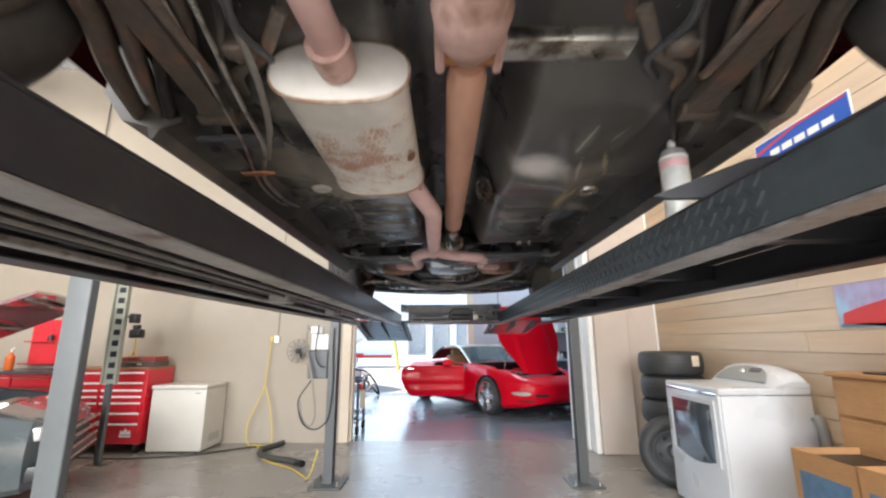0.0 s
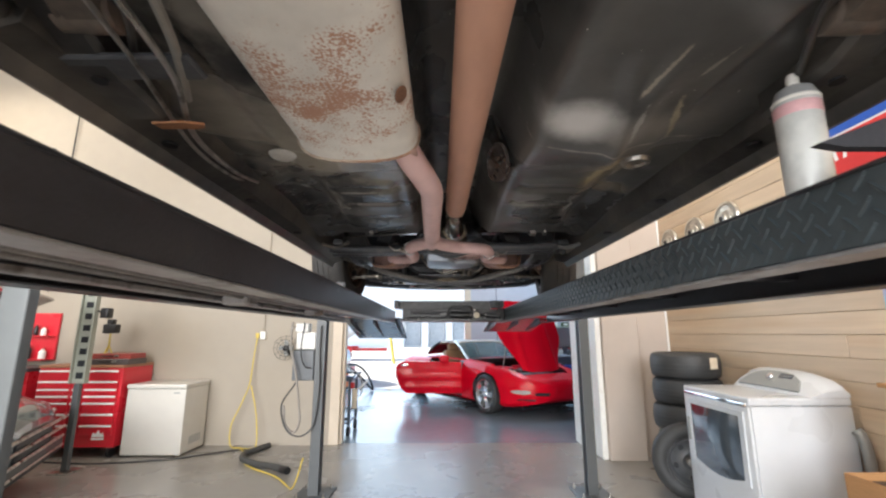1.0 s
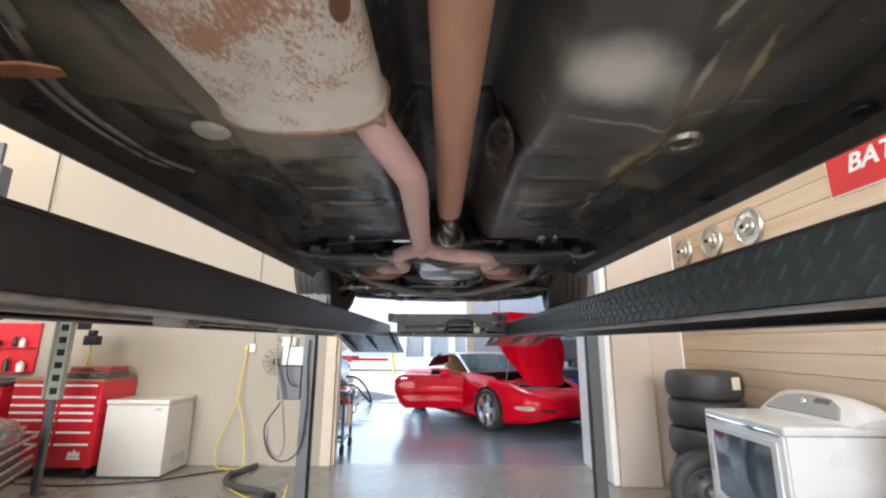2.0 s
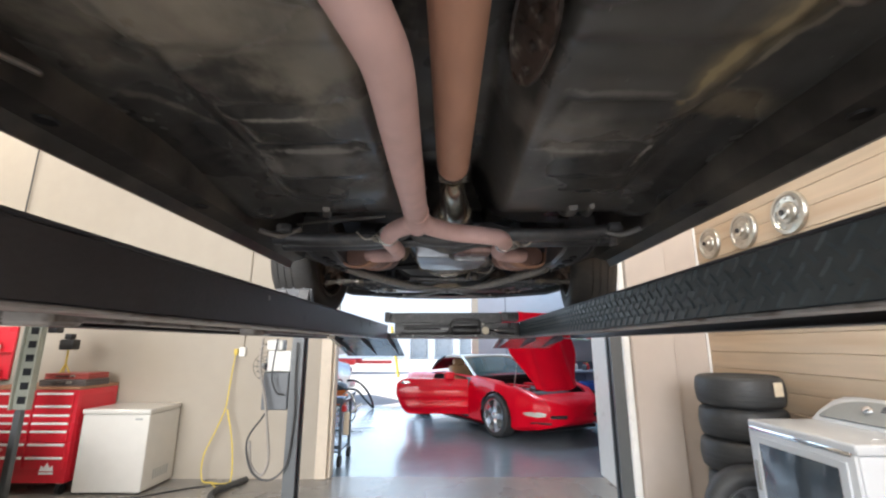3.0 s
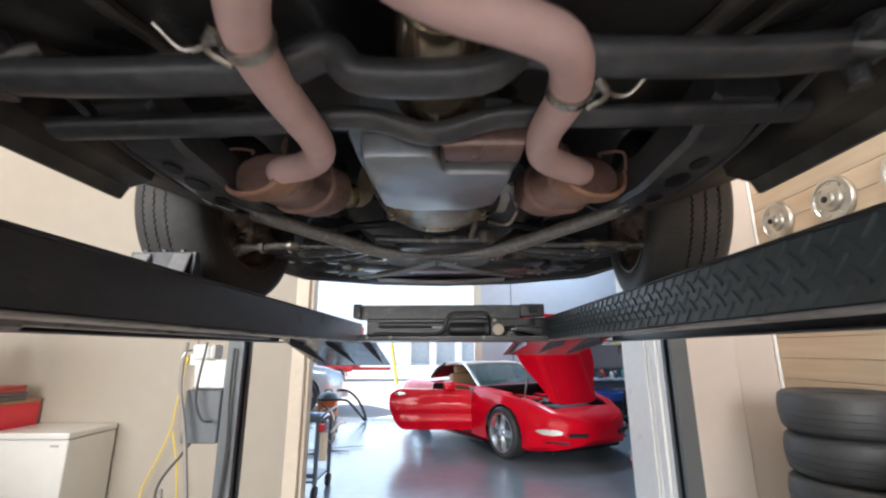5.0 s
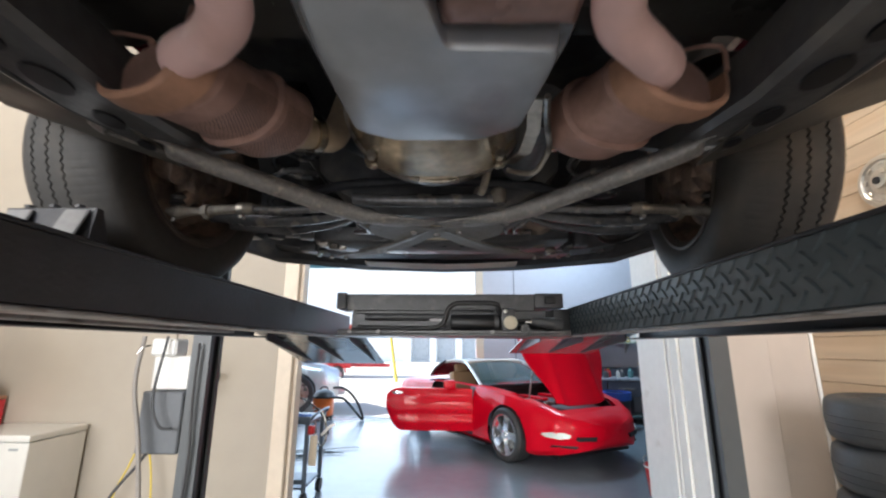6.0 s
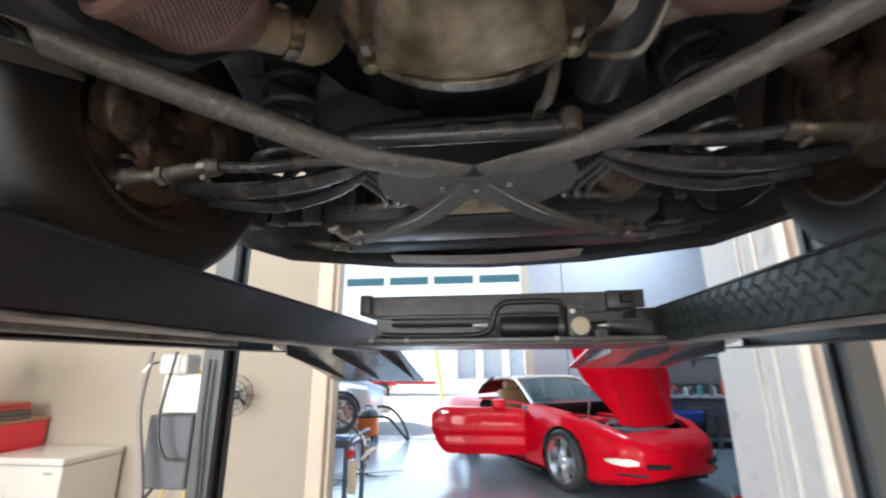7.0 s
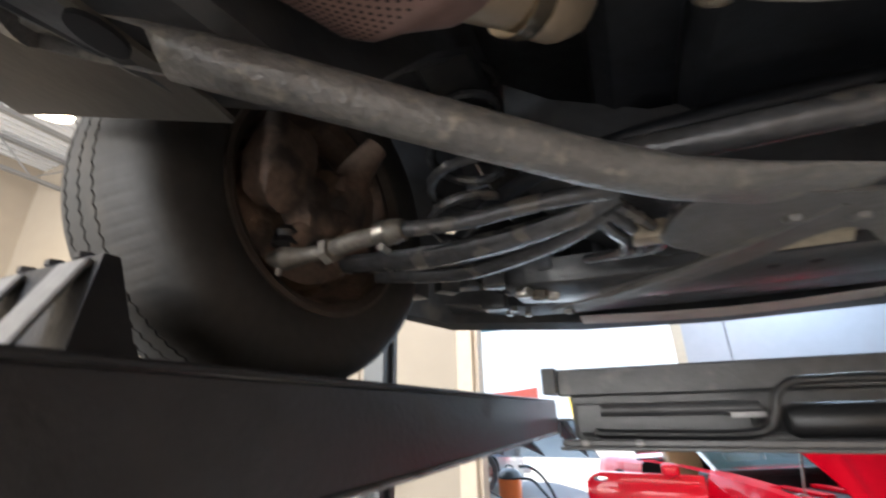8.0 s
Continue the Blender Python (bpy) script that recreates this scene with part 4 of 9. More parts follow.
def toe_strap(a, b, w):
    """A flat pressed strap with turned edges on the toe board, from a to b."""
    a, b = Vector(a), Vector(b)
    d = (b - a).normalized()
    side = d.cross(Vector((0, 0, 1))).normalized()
    up = side.cross(d).normalized()
    rings = []
    for k in range(7):
        p = a + (b - a) * (k / 6)
        p.z = pan_height(p.x, p.y) - 0.010
        f = w * (0.8 if k in (0, 6) else 1.0)
        rings.append([p + side * (q * f) + up * h for q, h in ((-0.5, 0.006), (-0.5, -0.004), (-0.32, -0.008), (0.32, -0.008), (0.5, -0.004), (0.5, 0.006))])
    return part("toe_strap", loft(bmesh.new(), rings), STRAP, car, "dull grey toe-board strap")


STRAP = mat("grey_toe_strap", (0.17, 0.158, 0.147), 0.4, 0.2, var=0.25, scale=12, bump=0.15)
toe_strap((-0.328, 2.197, 1.81), (-0.430, 2.58, 1.92), 0.024)
toe_strap((0.394, 2.205, 1.81), (0.475, 2.68, 1.95), 0.032)
toe_strap((0.446, 2.197, 1.81), (0.552, 2.68, 1.95), 0.016)

# transmission crossmember and second bar
part("crossmember", tubebm([(-0.56, 2.41, 1.772), (-0.40, 2.41, 1.764), (-0.18, 2.41, 1.770), (-0.10, 2.41, 1.80), (-0.05, 2.42, 1.768), (0.10, 2.42, 1.768), (0.16, 2.41, 1.80), (0.24, 2.40, 1.778), (0.45, 2.41, 1.782), (0.60, 2.41, 1.795)], 0.029, 18, 5, 0.8), FRAME_BLACK, car, "black transmission crossmember")
part("front_bar", tubebm([(-0.58, 2.55, 1.772), (-0.30, 2.55, 1.776), (-0.08, 2.56, 1.79), (0.03, 2.57, 1.765), (0.15, 2.56, 1.79), (0.35, 2.55, 1.785), (0.62, 2.55, 1.79)], 0.025, 18, 5, 0.7), FRAME_BLACK, car)
for s in (-1, 1):
    part("mount_bracket", tubebm([(CX + s * 0.50, 2.40, 1.80), (CX + s * 0.56, 2.38, 1.770), (CX + s * 0.62, 2.345, 1.782), (CX + s * 0.66, 2.33, 1.79)], 0.011, 8), BRACE_FLAT, car)
    part("mount_lug", lump((CX + s * 0.545, 2.372, 1.793), (0.024, 0.018, 0.016), 8.2 + s), FRAME_BLACK, car)
    part("mount_bolt", lathebm([(0.014, 0), (0.014, 0.03), (0.008, 0.032), (0.008, 0.06)], pose(CX + s * 0.555, 2.42, 1.745), 8), ARM_BLACK, car)
    part("frame_rail", loft(bmesh.new(), [[(CX + s * (xx + a), y, zz + b) for a, b in ((-0.045, 0.04), (-0.05, -0.035), (-0.04, -0.045), (0.04, -0.045), (0.05, -0.035), (0.045, 0.04))]
                                          for y, xx, zz in ((2.52, 0.49, 1.84), (2.6, 0.48, 1.80), (2.8, 0.485, 1.795), (3.0, 0.47, 1.81), (3.10, 0.45, 1.87), (3.18, 0.43, 1.97), (3.3, 0.42, 2.09), (3.95, 0.43, 2.09))]), RAIL_GREY, car, "black subframe rail with access holes")
    part("rail_seam", tubebm([(CX + s * 0.545, 2.46, 1.80), (CX + s * 0.538, 2.62, 1.764), (CX + s * 0.536, 2.80, 1.760), (CX + s * 0.52, 2.98, 1.775)], 0.006, 8), RAIL_GREY, car)
    for y, e in ((2.66, 0.018), (2.74, 0.026), (2.84, 0.02), (2.92, 0.014)):
        part("rail_hole", lathebm([(0.001, 0), (e, 0), (e, 0.004), (0.001, 0.004)], Matrix.Translation((CX + s * 0.487, y, 1.7475)) @ Matrix.Diagonal((0.8, 1.3, 1, 1)), 16), POST_DARK, car)
    part("inner_splash", sheet(bmesh.new(), lambda u, v: (CX + s * (0.48 + 0.38 * u), 2.80 + 0.215 * v, 1.757 + 0.135 * u + 0.05 * (1 - smoothstep(0.0, 0.35, v)) - 0.004 * smoothstep(0.9, 1.0, v)), 10, 10, 0.004), mat("taupe_splash_sheet", (0.062, 0.057, 0.050), 0.55, 0.0, var=0.3, scale=6, bump=0.2), car, "dark taupe sheet behind the wheel")
    part("wheel_house", sheet(bmesh.new(), lambda u, v: (CX + s * (0.54 + 0.30 * v), FAY + 0.43 * math.cos(math.pi * (u * 0.80 + 0.10)), AZ - 0.02 + 0.43 * math.sin(math.pi * (u * 0.80 + 0.10))), 20, 4), SHADE_BLACK, car, "dark inner wheel arch")

# driveshaft
SLICK = mat("oily_bare_steel", (0.60, 0.55, 0.45), 0.20, 0.95, var=0.3, scale=12, bump=0.12, col2=(0.14, 0.12, 0.09), thr=0.60, s2=14, soft=0.12)
part("driveshaft", tubebm([(0.045, 0.70, 1.80), (0.045, 0.74, 1.802), (0.045, 0.78, 1.803), (0.0415, 2.0, 1.860), (0.041, 2.03, 1.862), (0.041, 2.045, 1.863)], [0.030, 0.040, 0.0405, 0.0405, 0.040, 0.03], 24, 1), PRIMER_TAN, car, "tan primed driveshaft tube")
part("fuel_line", tubebm([(-0.53, 2.520, 1.850), (-0.40, 2.488, 1.853), (-0.30, 2.462, 1.853), (-0.19, 2.437, 1.855)], 0.0048, 8), STRAP, car, "thin grey line along the toe board")
part("shaft_yoke", tubebm([(0.041, 2.035, 1.862), (0.041, 2.075, 1.864), (0.040, 2.11, 1.866)], [0.036, 0.034, 0.018], 14, 2), BELL, car, "oily cast yoke")
part("universal_joint", tubebm([(0.004, 2.118, 1.866), (0.078, 2.118, 1.866)], 0.013, 14, 1), GREASY, car, "bare metal universal joint")
part("slip_yoke", tubebm([(0.04, 2.125, 1.866), (0.04, 2.17, 1.866), (0.043, 2.25, 1.864), (0.047, 2.33, 1.862), (0.05, 2.40, 1.86)], [0.024, 0.036, 0.040, 0.046, 0.050], 20, 3), SLICK, car, "oily bright slip yoke")
part("tail_housing", tubebm([(0.05, 2.39, 1.862), (0.048, 2.42, 1.865), (0.045, 2.50, 1.875), (0.04, 2.64, 1.88)], [0.054, 0.060, 0.070, 0.090], 18, 3), BELL, car, "oily cast tail housing")
part("rear_joint", tubebm([(0.0, 0.675, 1.80), (0.09, 0.675, 1.80)], 0.020, 14, 1), RUST, car, "rusty universal joint")
part("pinion_yoke", tubebm([(0.045, 0.68, 1.80), (0.045, 0.62, 1.80), (0.045, 0.56, 1.80), (0.045, 0.50, 1.80)], [0.026, 0.058, 0.066, 0.05], 18, 3), PRIMER_WORN, car, "rose-primed pinion yoke")
for s in (-1, 1):
    part("yoke_ear", boxbm((0.045 + s * 0.052 - 0.009, 0.60, 1.775), (0.045 + s * 0.052 + 0.009, 0.70, 1.825), 0.008, 2), PRIMER_WORN, car)

# rear axle
part("axle_housing", tubebm([(-0.60, RAY, AZ), (-0.2, RAY, AZ), (-0.09, RAY, AZ), (0.04, RAY, AZ), (0.17, RAY, AZ), (0.28, RAY, AZ), (0.66, RAY, AZ)], [0.04, 0.042, 0.09, 0.15, 0.09, 0.042, 0.04], 20, 4), FRAME_BLACK, car, "black rear axle housing")
DUSTY = mat("dusty_brown_arm", (0.15, 0.125, 0.105), 0.5, 0.1, var=0.35, scale=14, bump=0.3, col2=(0.24, 0.15, 0.11), thr=0.6, s2=12)
for s in (-1, 1):
    part("trailing_arm", loft(bmesh.new(), [[(CX + s * (xx + a), y, zz + b) for a, b in ((-0.026, 0.028), (-0.030, 0.0), (-0.026, -0.026), (0.026, -0.026), (0.030, 0.0), (0.026, 0.028))] for y, xx, zz in ((0.16, 0.50, 1.85), (0.40, 0.505, 1.835), (0.60, 0.52, 1.825), (0.90, 0.545, 1.815))]), DUSTY, car, "dusty rear trailing arm")
    part("arm_bush", tubebm([(CX + s * 0.505, 0.89, 1.815), (CX + s * 0.59, 0.89, 1.815)], 0.030, 14, 1), DUSTY, car)
    part("arm_bolt", lathebm([(0.012, -0.008), (0.012, 0.006), (0.006, 0.007)], pose(CX + s * 0.60, 0.89, 1.815) @ Y90, 6), DULL_METAL, car)
    part("upper_arm", tubebm([(CX + s * 0.16, 0.30, 1.96), (CX + s * 0.28, 0.55, 1.93), (CX + s * 0.36, 0.82, 1.88)], 0.022, 10, 3), DUSTY, car)
    part("shock_absorber", tubebm([(CX + s * 0.42, 0.40, 1.79), (CX + s * 0.39, 0.46, 1.90), (CX + s * 0.37, 0.50, 1.98)], [0.022, 0.030, 0.030], 12, 2), DUSTY, car)
    part("sway_bar_rear", tubebm([(CX + s * 0.46, 0.20, 1.80), (CX + s * 0.465, 0.50, 1.795), (CX + s * 0.48, 0.72, 1.80), (CX + s * 0.50, 0.78, 1.83)], 0.010, 8), DUSTY, car)
    part("frame_kick_up", loft(bmesh.new(), [[(CX + s * (xx + a), y, zz + b) for a, b in ((-0.04, 0.05), (-0.04, -0.03), (-0.03, -0.04), (0.03, -0.04), (0.04, -0.03), (0.04, 0.05))] for y, xx, zz in ((0.25, 0.52, 1.97), (0.55, 0.55, 1.93), (0.75, 0.58, 1.87), (0.95, 0.60, 1.81), (1.10, 0.605, 1.80))]), UNDERCOAT, car)
    for y, e in ((0.80, 0.016), (0.98, 0.012)):
        part("frame_hole", lathebm([(0.001, 0), (e, 0), (e, 0.004), (0.001, 0.004)], pose(CX + s * (0.582 if y < 0.9 else 0.601), y, 1.815 if y < 0.9 else 1.763, -24 if y < 0.9 else -4), 14), POST_DARK, car)
    part("brake_hose", tubebm([(CX + s * 0.30, 0.42, 1.84), (CX + s * 0.37, 0.58, 1.80), (CX + s * 0.36, 0.72, 1.82), (CX + s * 0.42, 0.80, 1.83)], 0.008, 8), FRAME_BLACK, car)
    part("spring_seat", lathebm([(0.03, -0.02), (0.065, -0.02), (0.07, 0.0), (0.065, 0.012), (0.03, 0.014)], pose(CX + s * 0.36, 0.36, 1.93), 20), DUSTY, car)
    bm = bmesh.new()
    tube(bm, [(CX + s * 0.36 + 0.055 * math.cos(t * 0.7), 0.36 + 0.055 * math.sin(t * 0.7), 1.945 + t * 0.004) for t in range(40)], 0.008, 8, 1)
    part("rear_spring", bm, DUSTY, car)
for s in (-1, 1):
    part("rear_wheel_house", sheet(bmesh.new(), lambda u, v: (CX + s * (0.56 + 0.30 * v), RAY + 0.43 * math.cos(math.pi * (u * 0.7 + 0.16)), AZ - 0.02 + 0.43 * math.sin(math.pi * (u * 0.7 + 0.16))), 20, 4), SHADE_BLACK, car, "dark rear wheel arch")
    for d0, d1, y0, y1, z0, z1, w, m in ((0.600, 0.715, 0.56, 0.86, 1.835, 1.800, 0.021, DUSTY), (0.545, 0.672, 0.55, 0.89, 1.835, 1.800, 0.017, DUSTY), (0.512, 0.690, 0.60, 0.97, 1.832, 1.786, 0.015, UNDERCOAT), (0.470, 0.630, 0.62, 1.02, 1.835, 1.790, 0.010, DUSTY)):
        part("dusty_link", tubebm([(CX + s * (d0 - 0.02), y0 - 0.22, z0 + 0.02), (CX + s * d0, y0, z0), (CX + s * (d0 * 0.45 + d1 * 0.55), (y0 + y1) / 2, (z0 + z1) / 2 - 0.004), (CX + s * d1, y1, z1)], [w * 1.1, w, w * 0.9, w * 0.7], 10, 4, 1.5), m, car)
    part("mount_shoe", loft(bmesh.new(), [[(CX + s * x, y, z), (CX + s * (x + 0.045), y + 0.01, z + 0.004), (CX + s * (x + 0.045), y + 0.01, z + 0.03), (CX + s * x, y, z + 0.03)] for x, y, z in ((0.630, 0.83, 1.790), (0.638, 0.88, 1.779), (0.648, 0.945, 1.776), (0.652, 0.955, 1.785))]), UNDERCOAT, car, "dusty pressed mounting shoe")
    part("shoe_hole", lathebm([(0.001, -0.001), (0.011, -0.001), (0.011, 0.004), (0.001, 0.004)], pose(CX + s * 0.668, 0.905, 1.7755), 14), POST_DARK, car)
    part("hose_clip", lump((CX + s * 0.400, 0.675, 1.815), (0.028, 0.022, 0.018), 4.4 + s), DUSTY, car)
    part("brake_pipe", tubebm([(CX + s * 0.36, 0.45, 1.85), (CX + s * 0.40, 0.60, 1.822), (CX + s * 0.455, 0.72, 1.806), (CX + s * 0.47, 0.84, 1.80), (CX + s * 0.55, 0.99, 1.786)], 0.0062, 8), UNDERCOAT, car)
    part("tank_strap", tubebm([(CX + s * 0.30, 0.60, 1.83), (CX + s * 0.37, 0.70, 1.818), (CX + s * 0.44, 0.75, 1.816), (CX + s * 0.46, 0.82, 1.82)], 0.013, 8, 5, 0.5), DUSTY, car)
part("axle_vent_bracket", boxbm((0.10, 0.64, 1.80), (0.34, 0.70, 1.83), 0.008, 2), DULL_METAL, car, "scuffed cross strap")

# brake and fuel lines beside the left pan
part("fuel_line", tubebm([(-0.36, 0.40, 1.82), (-0.40, 0.66, 1.79), (-0.42, 0.80, 1.775), (-0.45, 0.98, 1.768), (-0.53, 1.18, 1.765), (-0.555, 1.40, 1.775), (-0.56, 1.55, 1.80)], 0.0055, 8), DULL_METAL, car, "bare metal fuel line")
part("brake_line", tubebm([(-0.42, 0.5, 1.81), (-0.46, 0.78, 1.78), (-0.49, 0.95, 1.77), (-0.56, 1.22, 1.764), (-0.58, 1.42, 1.775), (-0.585, 1.55, 1.80)], 0.004, 8), DULL_METAL, car, "thin brake line")
part("hand_brake_cable", tubebm([(-0.33, 0.4, 1.84), (-0.345, 0.62, 1.80), (-0.36, 0.74, 1.782), (-0.405, 0.9, 1.776), (-0.47, 1.05, 1.772)], 0.0075, 8), mat("pale_cable_sheath", (0.24, 0.23, 0.21), 0.5, 0.2), car, "pale sheathed hand brake cable")
part("line_bracket", boxbm((-0.60, 0.93, 1.770), (-0.40, 0.99, 1.782), 0.004), FRAME_BLACK, car)
part("rusty_tab", prismbm([(-0.042, -0.014), (0.012, -0.022), (0.046, -0.010), (0.042, 0.010), (0.02, 0.018), (-0.036, 0.017)], 0, 0.004, pose(-0.520, 1.112, 1.752, 8, -6, 12)), RUST, car, "rusty orange steel tab")


# exhaust
def oval(cx, y, cz, rx, rz, n=28, p=2.6, yaw=0.0):
    out = []
    for k in range(n):
        a = 2 * math.pi * k / n
        c, s = math.cos(a), math.sin(a)
        dx = rx * math.copysign(abs(c) ** (2 / p), c)
        dz = rz * math.copysign(abs(s) ** (2 / p), s)
        out.append((cx + dx * math.cos(yaw), y + dx * math.sin(yaw), cz + dz))
    return out


exh = part("exhaust_pipe", tubebm([(-0.108, 1.235, 1.785), (-0.085, 1.295, 1.760), (-0.056, 1.385, 1.744), (-0.043, 1.465, 1.741), (-0.045, 1.60, 1.741), (-0.050, 1.80, 1.743), (-0.055, 2.05, 1.748), (-0.060, 2.20, 1.753)], 0.0315, 20, 6), PRIMER, car, "rose-primed exhaust pipe")
part("left_branch", tubebm([(-0.055, 2.12, 1.751), (-0.085, 2.19, 1.753), (-0.135, 2.26, 1.755), (-0.163, 2.34, 1.755), (-0.166, 2.44, 1.755), (-0.160, 2.56, 1.757), (-0.178, 2.640, 1.762), (-0.225, 2.695, 1.768), (-0.285, 2.735, 1.776), (-0.305, 2.79, 1.79)], 0.0275, 18, 6), PRIMER, exh)
part("right_branch", tubebm([(-0.055, 2.12, 1.751), (-0.02, 2.21, 1.752), (0.05, 2.275, 1.752), (0.14, 2.315, 1.752), (0.195, 2.355, 1.753), (0.220, 2.44, 1.755), (0.214, 2.56, 1.760), (0.235, 2.66, 1.766), (0.295, 2.725, 1.772), (0.330, 2.76, 1.778), (0.340, 2.80, 1.79)], 0.0275, 18, 6), PRIMER, exh)
part("collar", tubebm([(-0.052, 2.05, 1.748), (-0.057, 2.16, 1.752)], 0.0322, 20, 1), PRIMER, exh)
for x, y, z in ((-0.163, 2.33, 1.755), (0.2195, 2.43, 1.755)):
    part("clamp", lathebm([(0.027, -0.007), (0.0325, -0.007), (0.0325, 0.007), (0.027, 0.007)], pose(x, y, z) @ X90, 20, closed=True), DULL_METAL, exh, "bare wire clamp")
    s = -1 if x < 0 else 1
    part("clamp_screw", tubebm([(x + s * 0.03, y - 0.015, z + 0.005), (x + s * 0.05, y + 0.01, z - 0.005), (x + s * 0.03, y + 0.03, z - 0.012)], 0.0055, 8), DULL_METAL, exh)
    part("wire_tail", tubebm([(x + s * 0.03, y, z), (x + s * 0.075, y + 0.012, z - 0.006), (x + s * 0.10, y - 0.01, z + 0.012)], 0.003, 6), DULL_METAL, exh)


def catalyst(parent, a, b, c):
    """An oval shielded catalyst from a to b, with a cone and pipe on to c."""
    a, b, c = Vector(a), Vector(b), Vector(c)
    d = (b - a)
    yaw = math.atan2(d.y, d.x) - math.pi / 2
    def ring(t, rx, rz):
        q = a + d * t
        return oval(q.x, q.y, q.z, rx, rz, 28, 2.4, yaw)
    prof = [(-0.02, 0.070, 0.040), (0.0, 0.076, 0.046), (0.10, 0.082, 0.052), (0.12, 0.085, 0.056), (0.14, 0.082, 0.052), (0.54, 0.082, 0.058), (0.56, 0.090, 0.068), (0.60, 0.090, 0.068), (0.62, 0.086, 0.064), (0.88, 0.084, 0.066), (0.94, 0.078, 0.062), (1.0, 0.062, 0.050), (1.12, 0.036, 0.034)]
    body = part("catalyst", loft(bmesh.new(), [ring(*p) for p in prof]), CAT_RUST, parent, "rusty brown oval catalyst with a heat shield")
    def half(t, rx, rz):
        o, q = ring(t, rx, rz), ring(t, rx - 0.004, rz - 0.004)
        return o[13:] + o[:2] + q[:2][::-1] + q[13:][::-1]
    part("shield_lip", loft(bmesh.new(), [half(-0.15, 0.070, 0.050), half(-0.13, 0.078, 0.056), half(-0.03, 0.086, 0.060), half(0.06, 0.086, 0.060)]), mat("orange_rust_shield", (0.36, 0.205, 0.14), 0.6, 0.1, var=0.2, scale=14, bump=0.3), body, "rusty tongue of the heat shield")
    w0, w1 = ring(-0.13, 0.078, 0.054), ring(0.02, 0.082, 0.056)
    for p, q in ((w0[1], w1[5]), (w0[13], w1[9])):
        part("wire_stay", tubebm([p, Vector(p) + Vector((0, 0.005, 0.045)), Vector(q) + Vector((0, 0, 0.01)), q], 0.0035, 6, 3), CAT_RUST, body, "bent wire stay")
    e = a + d * 1.08
    part("outlet_pipe", tubebm([e, e + (c - e) * 0.5, c, c + Vector(((c - e).x * 0.3, 0.03, 0.10))], 0.030, 16, 4), mat("tan_heat_pipe", (0.42, 0.34, 0.25), 0.45, 0.4, var=0.2, scale=10), body, "tan heat-stained pipe")
    part("band", tubebm([e + (c - e) * 0.45, e + (c - e) * 0.62], 0.036, 16, 1), BELL, body)
    return body


cat_l = catalyst(exh, (-0.340, 2.775, 1.788), (-0.268, 3.012, 1.828), (-0.200, 3.115, 1.866))
cat_r = catalyst(exh, (0.365, 2.815, 1.792), (0.300, 3.035, 1.832), (0.24, 3.125, 1.872))

# perforated shield on the left catalyst
bm = bmesh.new()
ca, cb = Vector((-0.340, 2.775, 1.788)), Vector((-0.268, 3.012, 1.828))
cyaw = math.atan2(cb.y - ca.y, cb.x - ca.x) - math.pi / 2
for k in range(30):
    t = (0.28 + 0.25 * k / 14) if k < 15 else (0.635 + 0.25 * (k - 15) / 14)
    q = ca + (cb - ca) * t
    rx, rz = (0.082, 0.052 + 0.006 * (t - 0.14) / 0.40) if k < 15 else (0.086 - 0.002 * (t - 0.62) / 0.26, 0.064 + 0.002 * (t - 0.62) / 0.26)
    ring = oval(q.x, q.y, q.z, rx + 0.0002, rz + 0.0002, 168, 2.4, cyaw)
    for j in range(88 + k % 2, 168, 2):
        p, nx = Vector(ring[j]), Vector(ring[(j + 1) % 168]) - Vector(ring[j - 1])
        out = (cb - ca).cross(nx).normalized()
        if out.dot(p - q) < 0:
            out = -out
        e1, e2 = nx.normalized(), (cb - ca).normalized()
        vs = [bm.verts.new(p + out * 0.0006 + e1 * 0.0015 * math.cos(h * math.pi / 3) + e2 * 0.0015 * math.sin(h * math.pi / 3)) for h in range(6)]
        bm.faces.new(vs)
part("perforation", bm, POST_DARK, cat_l, "rows of small dark holes")
tagged(bpy.data.objects["perforation"], kind="stuff")

SEAM = mat("browned_seam", (0.50, 0.42, 0.34), 0.5, 0.2, var=0.3, scale=20, col2=(0.30, 0.16, 0.10), thr=0.52, s2=22, soft=0.1)
muf = part("muffler", loft(bmesh.new(), [oval(-0.20, y, 1.797 + dz, rx, rz, 32, 2.6) for y, rx, rz, dz in ((0.712, 0.120, 0.050, 0), (0.714, 0.132, 0.062, 0), (0.724, 0.134, 0.064, 0), (0.730, 0.129, 0.059, 0), (0.98, 0.130, 0.060, 0), (1.225, 0.129, 0.059, 0), (1.231, 0.133, 0.063, 0), (1.240, 0.133, 0.063, 0), (1.244, 0.120, 0.05, 0))]), MUFFLER, exh, "pale aluminised oval muffler with rust patches")
for y in (0.7195, 1.2365):
    bm = bmesh.new()
    ring = oval(-0.20, y, 1.797, 0.1335, 0.0635, 48, 2.6)
    tube(bm, ring + [ring[0]], 0.0042, 8, 1)
    part("rolled_seam", bm, SEAM, muf, "browned rolled seam")
for x in (-0.165, -0.085):
    part("weld_tab", boxbm((x - 0.016, 1.232, 1.752), (x + 0.016, 1.262, 1.762), 0.004, 1), PRIMER_WORN, exh, "pink weld tab")
